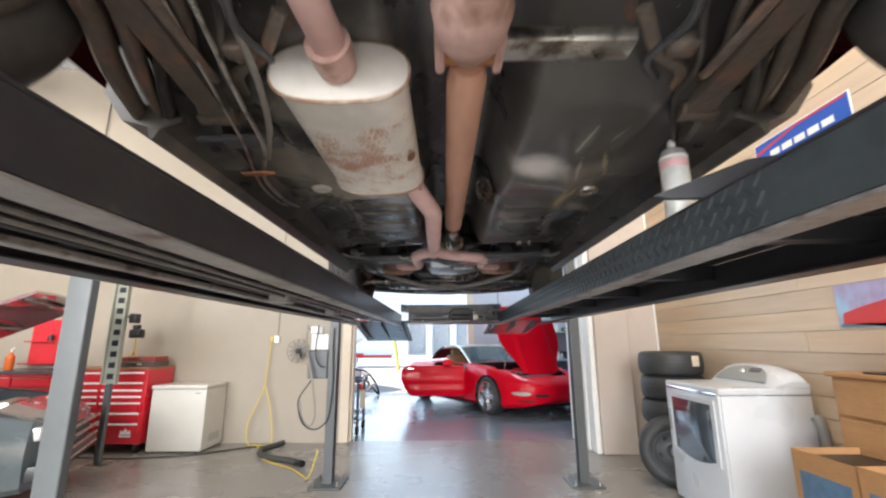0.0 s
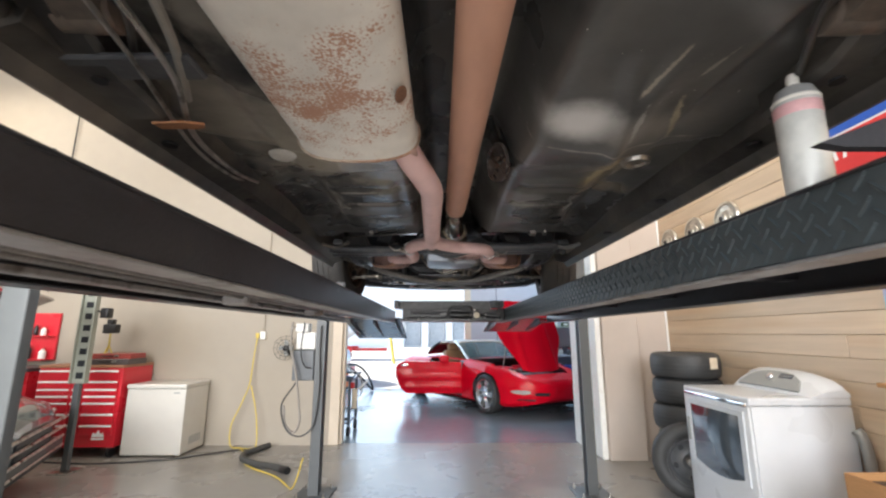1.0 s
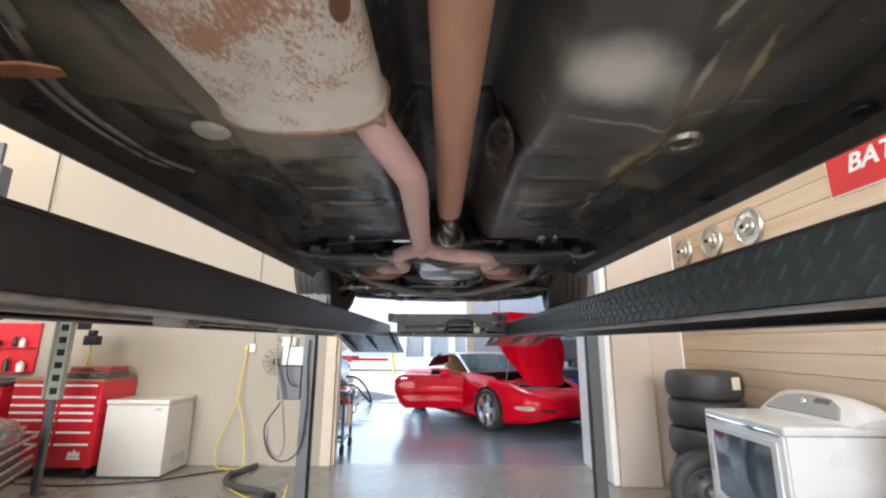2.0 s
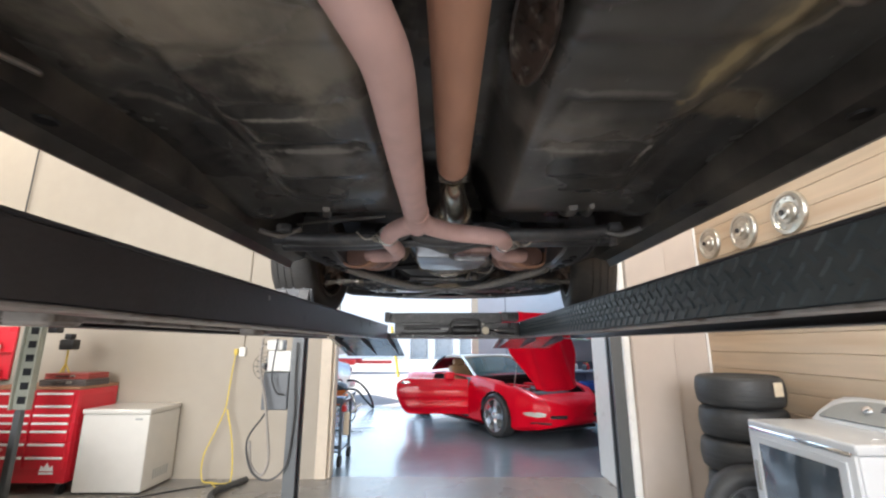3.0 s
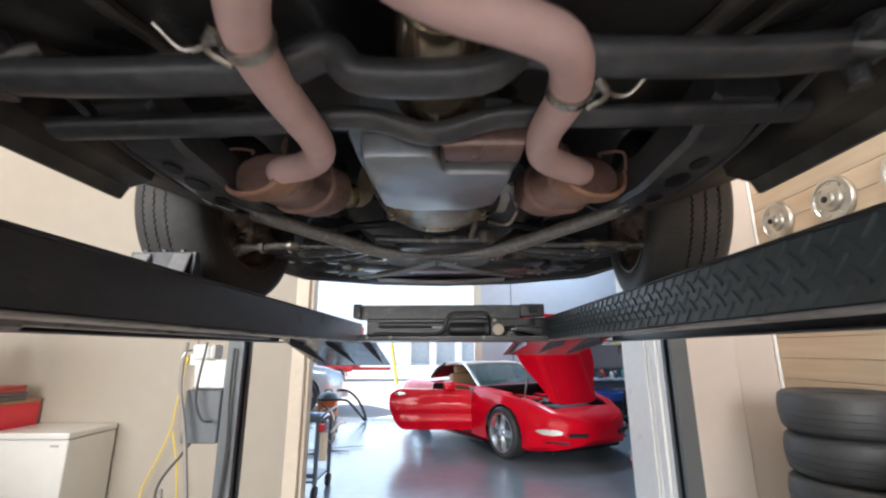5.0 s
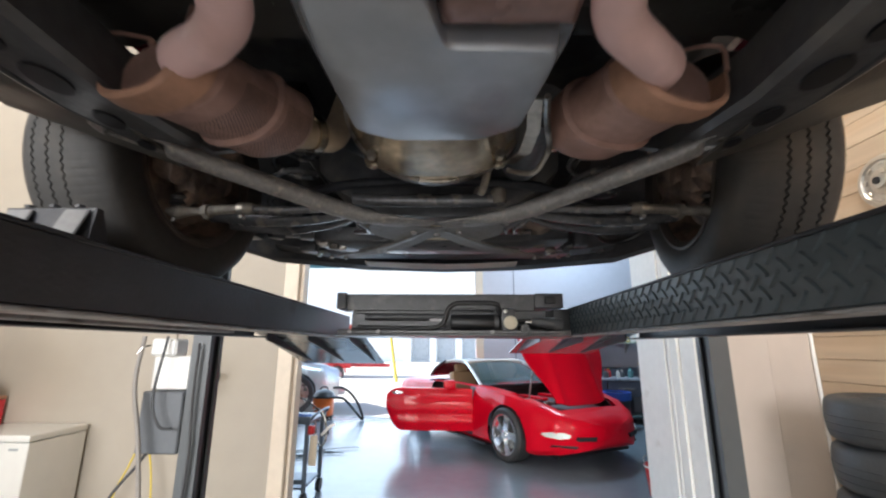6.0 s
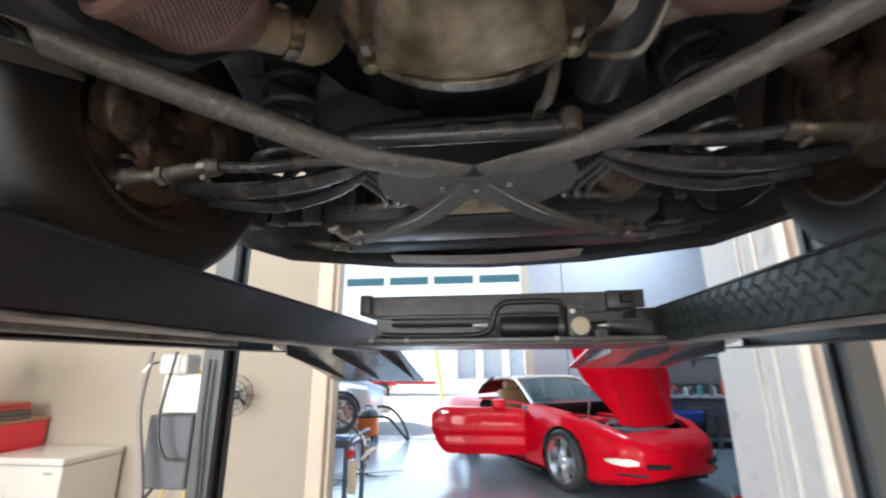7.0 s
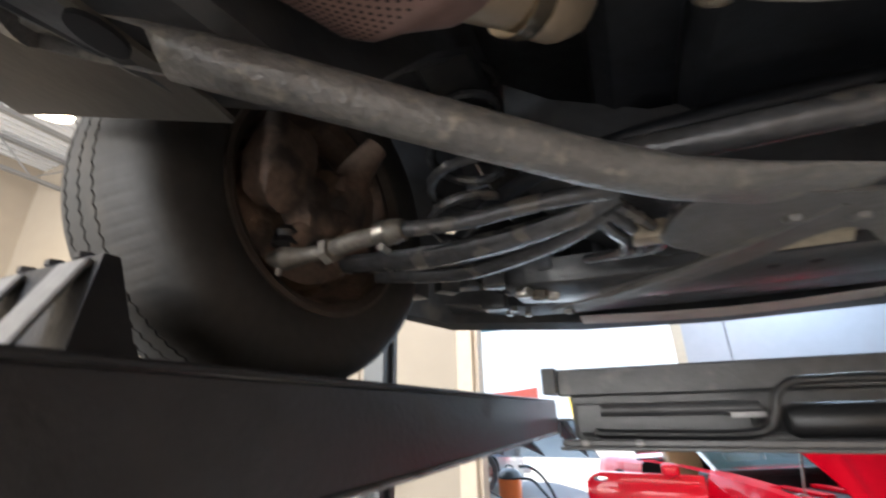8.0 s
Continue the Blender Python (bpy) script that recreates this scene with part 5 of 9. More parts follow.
part("drain_spot", lathebm([(0.001, 0.0012), (0.004, 0.0016), (0.010, 0.0006), (0.015, 0.0016), (0.0165, 0.0)], Matrix.Translation((-0.0835, 1.000, 1.7520)) @ pose(0, 0, 0, 0, 138, 0) @ Matrix.Diagonal((0.8, 1.4, 1, 1)), 16), mat("dark_rust", (0.20, 0.10, 0.06), 0.7, var=0.4, scale=40, bump=0.4), muf, "dark rust spot")
part("tail_pipe", tubebm([(-0.20, 0.715, 1.80), (-0.20, 0.63, 1.80), (-0.205, 0.52, 1.80), (-0.21, 0.40, 1.82), (-0.22, 0.28, 1.90), (-0.22, 0.1, 1.93)], 0.030, 18, 5), PRIMER, exh, "rose-primed tail pipe")
part("tail_collar", tubebm([(-0.20, 0.718, 1.80), (-0.20, 0.68, 1.80), (-0.202, 0.64, 1.80)], [0.034, 0.040, 0.041], 18, 2), PRIMER_WORN, exh, "welded collar")

# transmission pan and bell housing
def pan_ring(z, k):
    o = [(-0.10, 2.60), (-0.105, 2.70), (-0.098, 2.872), (-0.040, 2.905), (0.105, 2.905), (0.166, 2.866), (0.185, 2.72), (0.185, 2.68), (0.05, 2.675), (0.03, 2.60)]
    cx, cy = 0.04, 2.76
    ring = []
    for n, (x, y) in enumerate(o):
        p, q = Vector(o[n - 1]), Vector(o[(n + 1) % len(o)])
        c = Vector((x, y))
        a, b = c + (p - c).normalized() * min(0.014, (p - c).length * 0.4), c + (q - c).normalized() * min(0.014, (q - c).length * 0.4)
        ring += [a, a * 0.25 + c * 0.5 + b * 0.25, b]
    return [(cx + (v.x - cx) * k, cy + (v.y - cy) * k, z) for v in ring]


gear = part("transmission", loft(bmesh.new(), [pan_ring(1.90, 1.0), pan_ring(1.80, 1.0), pan_ring(1.789, 0.98), pan_ring(1.752, 0.96), pan_ring(1.745, 0.945), pan_ring(1.742, 0.915)]), PAN_STEEL, car, "smooth grey steel transmission pan")
part("pan_flange", loft(bmesh.new(), [pan_ring(1.800, 1.02), pan_ring(1.800, 1.10), pan_ring(1.797, 1.12), pan_ring(1.789, 1.12), pan_ring(1.786, 1.10), pan_ring(1.786, 1.00)]), ARM_BLACK, gear, "oily dark flange")
part("filter_cover", loft(bmesh.new(), [[(cx_, cy_, z) for cx_, cy_ in ((0.045 - e, 2.60 - e), (0.19 + e, 2.60 - e), (0.19 + e, 2.665 + e), (0.045 - e, 2.665 + e))] for z, e in ((1.80, 0.006), (1.772, 0.004), (1.761, 0.0), (1.755, -0.008), (1.753, -0.018))]), mat("brown_stained_cover", (0.22, 0.14, 0.125), 0.28, 0.3, var=0.3, scale=14, bump=0.15), gear, "brown stained raised cover")
def bell_arc(y, rx, rz, n=28):
    return [(0.025 + rx * math.cos(math.pi * k / n), y, 1.93 - rz * math.sin(math.pi * k / n)) for k in range(n + 1)]


bell = part("bell_housing", loft(bmesh.new(), [bell_arc(*v) for v in ((2.86, 0.135, 0.140), (2.92, 0.160, 0.158), (2.99, 0.176, 0.172), (3.05, 0.186, 0.180), (3.064, 0.190, 0.186))]), BELL, gear, "oily cast bell housing")
part("flange", loft(bmesh.new(), [bell_arc(*v) for v in ((3.065, 0.188, 0.184), (3.065, 0.197, 0.192), (3.080, 0.197, 0.192), (3.080, 0.188, 0.184))]), DULL_METAL, gear, "bright flange edge")
for x, z in ((-0.102, 1.789), (0.151, 1.788)):
    part("bolt_ear", lathebm([(0.006, -0.012), (0.017, -0.012), (0.019, -0.006), (0.017, 0.004), (0.006, 0.005)], pose(x, 3.066, z) @ X90, 14), BELL, gear)
    part("bolt", lathebm([(0.001, -0.014), (0.009, -0.013), (0.010, -0.009), (0.010, 0.002), (0.006, 0.003)], pose(x, 3.050, z) @ pose(0, 0, 0, -90), 6), DULL_METAL, gear, "bright hex bolt")
part("inspection_cover", sheet(bmesh.new(), lambda u, v: (0.025 + (2 * u - 1) * (0.085 + 0.030 * v), 2.905 + 0.155 * v, 1.758 - 0.010 * v + 0.022 * (2 * u - 1) ** 2), 12, 8, 0.003), BELL, gear, "oil-stained dark gold cover plate")
part("wire_bracket", tubebm([(0.200, 2.84, 1.785), (0.212, 2.90, 1.783), (0.232, 2.975, 1.780), (0.236, 3.01, 1.774), (0.222, 3.052, 1.756), (0.195, 3.062, 1.757), (0.166, 3.062, 1.764)], 0.0055, 8), DULL_METAL, gear, "bent bright bracket")
part("bracket_strap", loft(bmesh.new(), [[(x - 0.012, y, z), (x + 0.012, y, z), (x + 0.012, y, z + 0.003), (x - 0.012, y, z + 0.003)] for x, y, z in ((0.186, 2.86, 1.792), (0.200, 2.95, 1.790), (0.196, 3.02, 1.780), (0.170, 3.06, 1.776))]), DULL_METAL, gear, "scuffed pale strap")
part("cooler_line", tubebm([(0.135, 3.10, 1.86), (0.132, 3.10, 1.78), (0.120, 3.105, 1.735), (0.118, 3.16, 1.76), (0.12, 3.3, 1.80)], 0.008, 8), GREASY, gear, "greasy steel cooler line")
part("starter", tubebm([(0.225, 2.97, 1.85), (0.225, 3.25, 1.86)], 0.045, 16, 1), FRAME_BLACK, car, "dark starter motor")

# engine sump and front crossmember
part("engine_sump", loft(bmesh.new(), [[(0.04 + sx * w, y, z) for sx, z in ((-1, 1.95), (-1, zb + 0.02), (-0.85, zb), (0.85, zb), (1, zb + 0.02), (1, 1.95))] for y, w, zb in ((3.10, 0.12, 1.87), (3.2, 0.13, 1.86), (3.45, 0.13, 1.87), (3.75, 0.12, 1.90))]), SHADE_BLACK, car, "black engine sump")
part("engine_block", boxbm((-0.18, 3.08, 1.90), (0.25, 3.8, 2.18), 0.02), SHADE_BLACK, car)
part("front_crossmember", loft(bmesh.new(), [[(x, y0, z0), (x, y0 + 0.01, z0 - 0.035), (x, y1 - 0.01, z0 - 0.035), (x, y1, z0), (x, y1, z0 + 0.09), (x, y0, z0 + 0.09)] for x, y0, y1, z0 in ((-0.31, 3.36, 3.56, 1.93), (-0.24, 3.34, 3.58, 1.86), (-0.12, 3.33, 3.63, 1.795), (0.03, 3.34, 3.65, 1.79), (0.19, 3.33, 3.63, 1.795), (0.28, 3.34, 3.58, 1.86), (0.35, 3.36, 3.56, 1.93))]), FRAME_BLACK, car, "black pressed front crossmember")

# crossed underbody brace with bolted centre plate
def brace_bar(side):
    """A round bar that flattens into a foot with a bolt pocket at its outer end and into a tongue at the middle."""
    path = ((-0.534, 2.886, 1.775, 0.010, 0.003, 0), (-0.526, 2.891, 1.774, 0.022, 0.008, 0), (-0.517, 2.898, 1.772, 0.025, 0.011, 0), (-0.515, 2.899, 1.772, 0.025, 0.011, 1), (-0.490, 2.916, 1.767, 0.025, 0.012, 1), (-0.452, 2.942, 1.760, 0.0225, 0.014, 1), (-0.446, 2.946, 1.759, 0.022, 0.015, 0.4),
            (-0.440, 2.950, 1.757, 0.0205, 0.0165, 0), (-0.40, 2.977, 1.748, 0.0187, 0.0187, 0), (-0.26, 3.082, 1.722, 0.0187, 0.0187, 0), (-0.20, 3.125, 1.710, 0.0187, 0.0187, 0), (-0.14, 3.163, 1.701, 0.0205, 0.0165, 0), (-0.09, 3.193, 1.700, 0.027, 0.0115, 0), (-0.04, 3.222, 1.700, 0.036, 0.0065, 0), (0.0, 3.245, 1.700, 0.040, 0.0035, 0))
    rings = []
    for k, (x, y, z, w, h, pocket) in enumerate(path):
        p, q = path[max(k - 1, 0)], path[min(k + 1, len(path) - 1)]
        d = Vector((q[0] - p[0], q[1] - p[1], 0)).normalized()
        n = Vector((-d.y, d.x, 0))
        ring = []
        for a in range(20):
            up = h * math.sin(a * math.pi / 10)
            if 12 <= a <= 18:
                up += pocket * (h * 0.75 - up)
            v = Vector((x, y, z)) + n * w * math.cos(a * math.pi / 10) + Vector((0, 0, up))
            ring.append((0.04 - v.x if side > 0 else v.x, v.y, v.z))
        rings.append(ring)
    return loft(bmesh.new(), rings)


brace = part("cross_brace", brace_bar(-1), BRACE, car, "worn black tube brace with flattened feet", angle=60)
part("brace_tube", brace_bar(1), BRACE, brace, angle=60)
for s in (-1, 1):
    for x, y, z in ((0.543, 2.905, 1.7715), (0.507, 2.930, 1.7650)):
        m = Matrix.Translation((0.02 + s * (x - 0.02), y, z)) @ pose(0, 0, 0, 0, s * 14, s * -33)
        part("foot_bolt", lathebm([(0.001, -0.006), (0.0085, -0.006), (0.0095, -0.003), (0.0095, 0.004), (0.015, 0.0045), (0.015, 0.0065), (0.001, 0.009)], m, 6), DULL_METAL, brace, "scuffed hex bolt")


def cross_plate():
    """A pressed plate with four arms and hollowed sides, its edge turned up."""
    half = spline([(0.0, 3.246, 0), (0.05, 3.226, 0), (0.105, 3.190, 0), (0.140, 3.196, 0), (0.158, 3.240, 0), (0.158, 3.300, 0), (0.125, 3.345, 0), (0.104, 3.380, 0), (0.120, 3.415, 0), (0.170, 3.455, 0),
                   (0.235, 3.505, 0), (0.310, 3.552, 0), (0.325, 3.580, 0), (0.300, 3.598, 0), (0.200, 3.540, 0), (0.110, 3.462, 0), (0.053, 3.392, 0), (0.020, 3.338, 0), (0.0, 3.326, 0)], 4)
    half = [(p[0], p[1]) for p in half]
    outline = [(0.02 + x, y) for x, y in half] + [(0.02 - x, y) for x, y in half[-2:0:-1]]
    bm = prismbm(outline, 1.6935, 1.6985)
    bmesh.ops.bevel(bm, geom=[e for e in bm.edges if abs(e.verts[0].co.z - e.verts[1].co.z) < 1e-4], offset=0.0016, segments=2, affect="EDGES")
    return bm


part("cross_plate", cross_plate(), BRACE_FLAT, brace, "black pressed cross plate")
for s in (-1, 1):
    part("plate_lip", tubebm([(0.02 + s * x, y, 1.700) for x, y in ((0.152, 3.235), (0.157, 3.30), (0.125, 3.345), (0.106, 3.38), (0.122, 3.415), (0.172, 3.455), (0.235, 3.503))], 0.0055, 8), BRACE_FLAT, brace)
    part("swage", tubebm([(0.02 + s * x, y, 1.6932) for x, y in ((0.02, 3.262), (0.075, 3.335), (0.135, 3.415), (0.235, 3.515))], [0.004, 0.011, 0.012, 0.004], 10, 4, 0.3), BRACE_FLAT, brace)
TAN_LUG = mat("bare_tan_lug", (0.46, 0.41, 0.32), 0.5, 0.2, var=0.25, scale=20, col2=(0.26, 0.21, 0.16), thr=0.6, s2=20)
part("pale_lug", loft(bmesh.new(), [[(0.02 - w, y, z), (0.02 + w, y, z), (0.02 + w, y, z + 0.006), (0.02 - w, y, z + 0.006)] for y, w, z in ((3.43, 0.060, 1.752), (3.46, 0.075, 1.748), (3.515, 0.088, 1.744), (3.53, 0.090, 1.738))]), TAN_LUG, car, "pale bare metal lug")
part("square_lug", boxbm((-0.166, 3.365, 1.728), (-0.122, 3.400, 1.752), 0.006, 2), TAN_LUG, car, "pale bare lug end")
part("steering_crossmember", loft(bmesh.new(), [[(x, y0, z0 + 0.05), (x, y0 + 0.006, z0 + 0.006), (x, y0 + 0.02, z0), (x, y1, z0 + 0.006), (x, y1 + 0.01, z0 + 0.05)] for x, y0, y1, z0 in ((-0.40, 3.62, 3.80, 1.762), (-0.26, 3.575, 3.76, 1.742), (-0.08, 3.545, 3.74, 1.734), (0.02, 3.54, 3.735, 1.733), (0.12, 3.545, 3.74, 1.734), (0.30, 3.575, 3.76, 1.742), (0.44, 3.62, 3.80, 1.762))]), FRAME_BLACK, car, "dark pressed crossmember with two small holes")
for x in (-0.06, 0.035, 0.09):
    part("crossmember_hole", lathebm([(0.001, -0.0012), (0.008, -0.0012), (0.008, 0.003), (0.001, 0.003)], pose(x, 3.60, 1.7345), 14), POST_DARK, car)
for x, y in ((-0.035, 3.275), (0.075, 3.275), (0.02, 3.295), (0.315, 3.575), (-0.275, 3.575)):
    part("plate_bolt", lathebm([(0.001, -0.006), (0.007, -0.006), (0.009, -0.003), (0.009, 0.001), (0.006, 0.002)], pose(x, y, 1.6935), 6), BRACE_FLAT, brace)
part("sway_bar", tubebm([(-0.50, 3.58, 1.85), (-0.40, 3.46, 1.84), (-0.30, 3.36, 1.835), (-0.17, 3.31, 1.835), (0.02, 3.30, 1.835), (0.20, 3.31, 1.835), (0.33, 3.36, 1.835), (0.45, 3.46, 1.84), (0.56, 3.58, 1.85)], 0.0125, 12, 5), SHADE_BLACK, car, "black anti-roll bar")
part("centre_link", tubebm([(-0.17, 3.20, 1.752), (-0.10, 3.196, 1.748), (0.02, 3.197, 1.747), (0.16, 3.204, 1.750)], 0.015, 12, 5), ARM_BLACK, car, "black steering centre link")
part("link_end", lathebm([(0.014, -0.016), (0.018, -0.01), (0.018, 0.016), (0.010, 0.024)], pose(0.165, 3.20, 1.755), 14), GREASY, car)
for s in (-1, 1):
    o = CX
    part("tie_rod", tubebm([(o + s * 0.205, 3.258, 1.748), (o + s * 0.28, 3.249, 1.746), (o + s * 0.38, 3.258, 1.745), (o + s * 0.46, 3.245, 1.744)], 0.0100, 12, 4), ARM_BLACK, car, "black steering tie rod")
    part("tie_rod_sleeve", tubebm([(o + s * 0.452, 3.245, 1.744), (o + s * 0.47, 3.246, 1.744), (o + s * 0.50, 3.249, 1.744), (o + s * 0.54, 3.256, 1.745), (o + s * 0.585, 3.268, 1.745)], [0.013, 0.0165, 0.0115, 0.0125, 0.012], 12, 3), GREASY, car, "greasy adjuster sleeve")
    part("sleeve_clamp", tubebm([(o + s * 0.474, 3.246, 1.744), (o + s * 0.490, 3.248, 1.744)], 0.0165, 12, 1), DULL_METAL, car, "scuffed bright clamp")
    part("clamp_bolt", tubebm([(o + s * 0.482, 3.240, 1.724), (o + s * 0.484, 3.262, 1.726)], 0.005, 8, 1), GREASY, car)
    part("lock_nut", lathebm([(0.010, -0.010), (0.019, -0.008), (0.019, 0.008), (0.010, 0.010)], pose(o + s * 0.578, 3.266, 1.744) @ pose(0, 0, 0, 0, 90, s * 15), 6), GREASY, car)
    part("tie_rod_end", tubebm([(o + s * 0.575, 3.266, 1.745), (o + s * 0.615, 3.262, 1.742), (o + s * 0.645, 3.252, 1.739), (o + s * 0.668, 3.245, 1.739)], [0.009, 0.011, 0.018, 0.008], 12, 4), GREASY, car, "greasy ball joint end")
    part("grease_nipple", tubebm([(o + s * 0.650, 3.251, 1.728), (o + s * 0.652, 3.250, 1.714)], 0.0042, 8, 1), DULL_METAL, car)
    part("lower_arm", tubebm([(o + s * 0.205, 3.300, 1.760), (o + s * 0.26, 3.315, 1.750), (o + s * 0.35, 3.340, 1.746), (o + s * 0.48, 3.360, 1.748), (o + s * 0.62, 3.362, 1.760)], [0.014, 0.017, 0.021, 0.023, 0.022], 12, 5, 0.7), ARM_BLACK, car, "black lower control arm")
    part("lower_arm_front", tubebm([(o + s * 0.213, 3.322, 1.752), (o + s * 0.27, 3.365, 1.746), (o + s * 0.34, 3.408, 1.745), (o + s * 0.46, 3.446, 1.746), (o + s * 0.60, 3.425, 1.756)], [0.010, 0.0125, 0.014, 0.017, 0.018], 12, 5, 0.8), ARM_BLACK, car)
    part("arm_web", sheet(bmesh.new(), lambda u, v: (o + s * (0.30 + 0.28 * u), 3.325 + 0.02 * u + (0.07 + 0.04 * u) * v, 1.752 + 0.006 * u), 8, 4, 0.003), FRAME_BLACK, car)
    bm = bmesh.new()
    tube(bm, [(o + s * 0.42 + 0.058 * math.cos(t * 0.35), 3.395 + 0.058 * math.sin(t * 0.35), 1.775 + t * 0.0034) for t in range(92)], 0.0085, 8, 1)
    part("coil_spring", bm, ARM_BLACK, car, "black coil spring")
    part("steering_knuckle", tubebm([(o + s * 0.605, 3.355, 1.765), (o + s * 0.625, 3.36, 1.80), (o + s * 0.635, 3.365, 1.87), (o + s * 0.620, 3.37, 1.93), (o + s * 0.585, 3.38, 1.985)], [0.030, 0.024, 0.042, 0.030, 0.022], 14, 4), HUB, car, "rusty steering knuckle")
    part("steering_arm", tubebm([(o + s * 0.645, 3.250, 1.755), (o + s * 0.636, 3.28, 1.79), (o + s * 0.635, 3.34, 1.83)], [0.017, 0.020, 0.030], 12, 4), HUB, car)
    part("brake_caliper", lump((o + s * 0.652, 3.235, 1.880), (0.034, 0.052, 0.070), 3.1 + s), HUB, car, "rusty brake caliper")
    part("caliper_bracket", lump((o + s * 0.640, 3.285, 1.830), (0.026, 0.034, 0.046), 7.3 + s), HUB, car)
    part("hub_lump", lump((o + s * 0.650, 3.372, 1.875), (0.045, 0.060, 0.055), 5.7 + s), HUB, car)
    part("ball_joint", lathebm([(0.02, -0.03), (0.026, -0.02), (0.026, 0.0), (0.014, 0.02)], pose(o + s * 0.615, 3.37, 1.80), 14), HUB, car)


# tyres
def tyre_mesh(width, r, rim, blocks=46):
    """One skin turned round x: ribs parted by zigzag grooves, with fine cuts on the -x shoulder when blocks are asked for."""
    w = width / 2
    side = [(rim, -0.84), (rim + 0.018, -0.94), (rim + (r - rim) * 0.30, -1.0), (rim + (r - rim) * 0.50, -1.02), (r - 0.050, -1.0), (r - 0.034, -0.96), (r - 0.024, -0.89)]
    seg = blocks * 6 if blocks else 56
    cuts = [(q + e, abs(e) < 0.02) for q in (-0.16, 0.16, 0.48) for e in (-0.022, -0.013, 0.013, 0.022)]
    tread = sorted(cuts + [(q, False) for q in (-0.80, -0.70, -0.60, -0.50, -0.40, -0.30, 0.0, 0.32, 0.60, 0.70, 0.80)])
    bm = bmesh.new()
    rings = []
    for k in range(seg):
        a = 2 * math.pi * k / seg
        ph = (k % 6) / 6
        zig = 0.028 * (abs(2 * ph - 1) * 2 - 1) if blocks else 0.0
        row = [(rr, x) for rr, x in side]
        for x, low in tread:
            dep = (0.0070 if blocks else 0.0022) if low else 0.0
            if blocks and -0.75 < x < -0.25 and ph < 0.1:
                dep = 0.0007
            move = zig if -0.2 < x < 0.53 and x not in (0.0, 0.32) else 0.0
            row.append((r - dep - ((0.050 * max(0.0, -x - 0.22) ** 2 + 0.10 * max(0.0, x - 0.5) ** 2) if blocks else 0.020 * x * x), x + move))
        row += [(rr, -x) for rr, x in side[::-1]]
        c, s_ = math.cos(a), math.sin(a)
        rings.append([bm.verts.new((x * w, rr * c, rr * s_)) for rr, x in row])
    n = len(rings[0])
    for k in range(seg):
        p, q = rings[k], rings[(k + 1) % seg]
        for j in range(n):
            bm.faces.new((p[j], p[(j + 1) % n], q[(j + 1) % n], q[j]))
    return bm


def car_wheel(x, y, s, material, steer=0.0):
    m = pose(x, y, AZ, 0, 0, steer)
    bm = tyre_mesh(0.222, TR, 0.185, 110)
    bm.transform(m @ Matrix.Diagonal((s, 1, 1, 1)))
    if s < 0:
        bmesh.ops.reverse_faces(bm, faces=bm.faces)
    t = part("tyre", bm, material, car, "worn black tyre on the runway")
    part("rim", lathebm([(0.186, -0.085), (0.178, -0.09), (0.170, -0.05), (0.165, 0.02), (0.06, 0.05), (0.06, 0.035), (0.155, 0.01), (0.160, -0.05)], m @ Y90 @ Matrix.Diagonal((1, 1, s, 1)), 40, closed=True), HUB, t, "brown steel rim seen from inside")
    part("backing_plate", lathebm([(0.03, -0.055), (0.11, -0.055), (0.135, -0.04), (0.14, -0.01), (0.03, 0.0)], m @ Y90 @ Matrix.Diagonal((1, 1, s, 1)), 36), HUB, t, "rusty brake backing plate")
    part("inner_flange", lathebm([(0.178, -0.096), (0.192, -0.108), (0.200, -0.108), (0.201, -0.100), (0.186, -0.086)], m @ Y90 @ Matrix.Diagonal((1, 1, s, 1)), 48, closed=True), mat("dull_brown_rim_edge", (0.085, 0.070, 0.060), 0.5, 0.2, var=0.3, scale=20), t, "worn inner rim edge")
    part("rim_lip", lathebm([(0.187, 0.07), (0.200, 0.088), (0.204, 0.098), (0.198, 0.102), (0.18, 0.08)], m @ Y90 @ Matrix.Diagonal((1, 1, s, 1)), 40, closed=True), CHROME, t, "bright rim lip")
    return t


for s in (-1, 1):
    car_wheel(CX + s * FX, FAY, s, RUBBER_BROWN, -7.0)
    car_wheel(CX + s * RX, RAY, s, RUBBER_BROWN)

# front valance, radiator support, bumper, engine splash parts
part("radiator_support", loft(bmesh.new(), [[(x, 3.84, zb + 0.10), (x, 3.84, zb), (x, 3.90, zb - 0.012), (x, 3.97, zb), (x, 3.97, zb + 0.2)] for x, zb in ((-0.62, 1.80), (-0.40, 1.772), (-0.15, 1.768), (0.03, 1.766), (0.21, 1.768), (0.46, 1.772), (0.68, 1.80))], cap=True), FRAME_BLACK, car, "black radiator support panel with holes")
part("splash_panel", loft(bmesh.new(), [[(x, 3.93, zb), (x, 3.99, zb - 0.008), (x, 4.05, zb), (x, 4.05, zb + 0.012)] for x, zb in ((-0.29, 1.752), (-0.1, 1.743), (0.03, 1.740), (0.15, 1.743), (0.32, 1.752))]), mat("pale_splash_plastic", (0.74, 0.71, 0.68), 0.5, 0.0, var=0.15, scale=6, col2=(0.52, 0.49, 0.46), thr=0.6, s2=8), car, "pale grey splash panel")
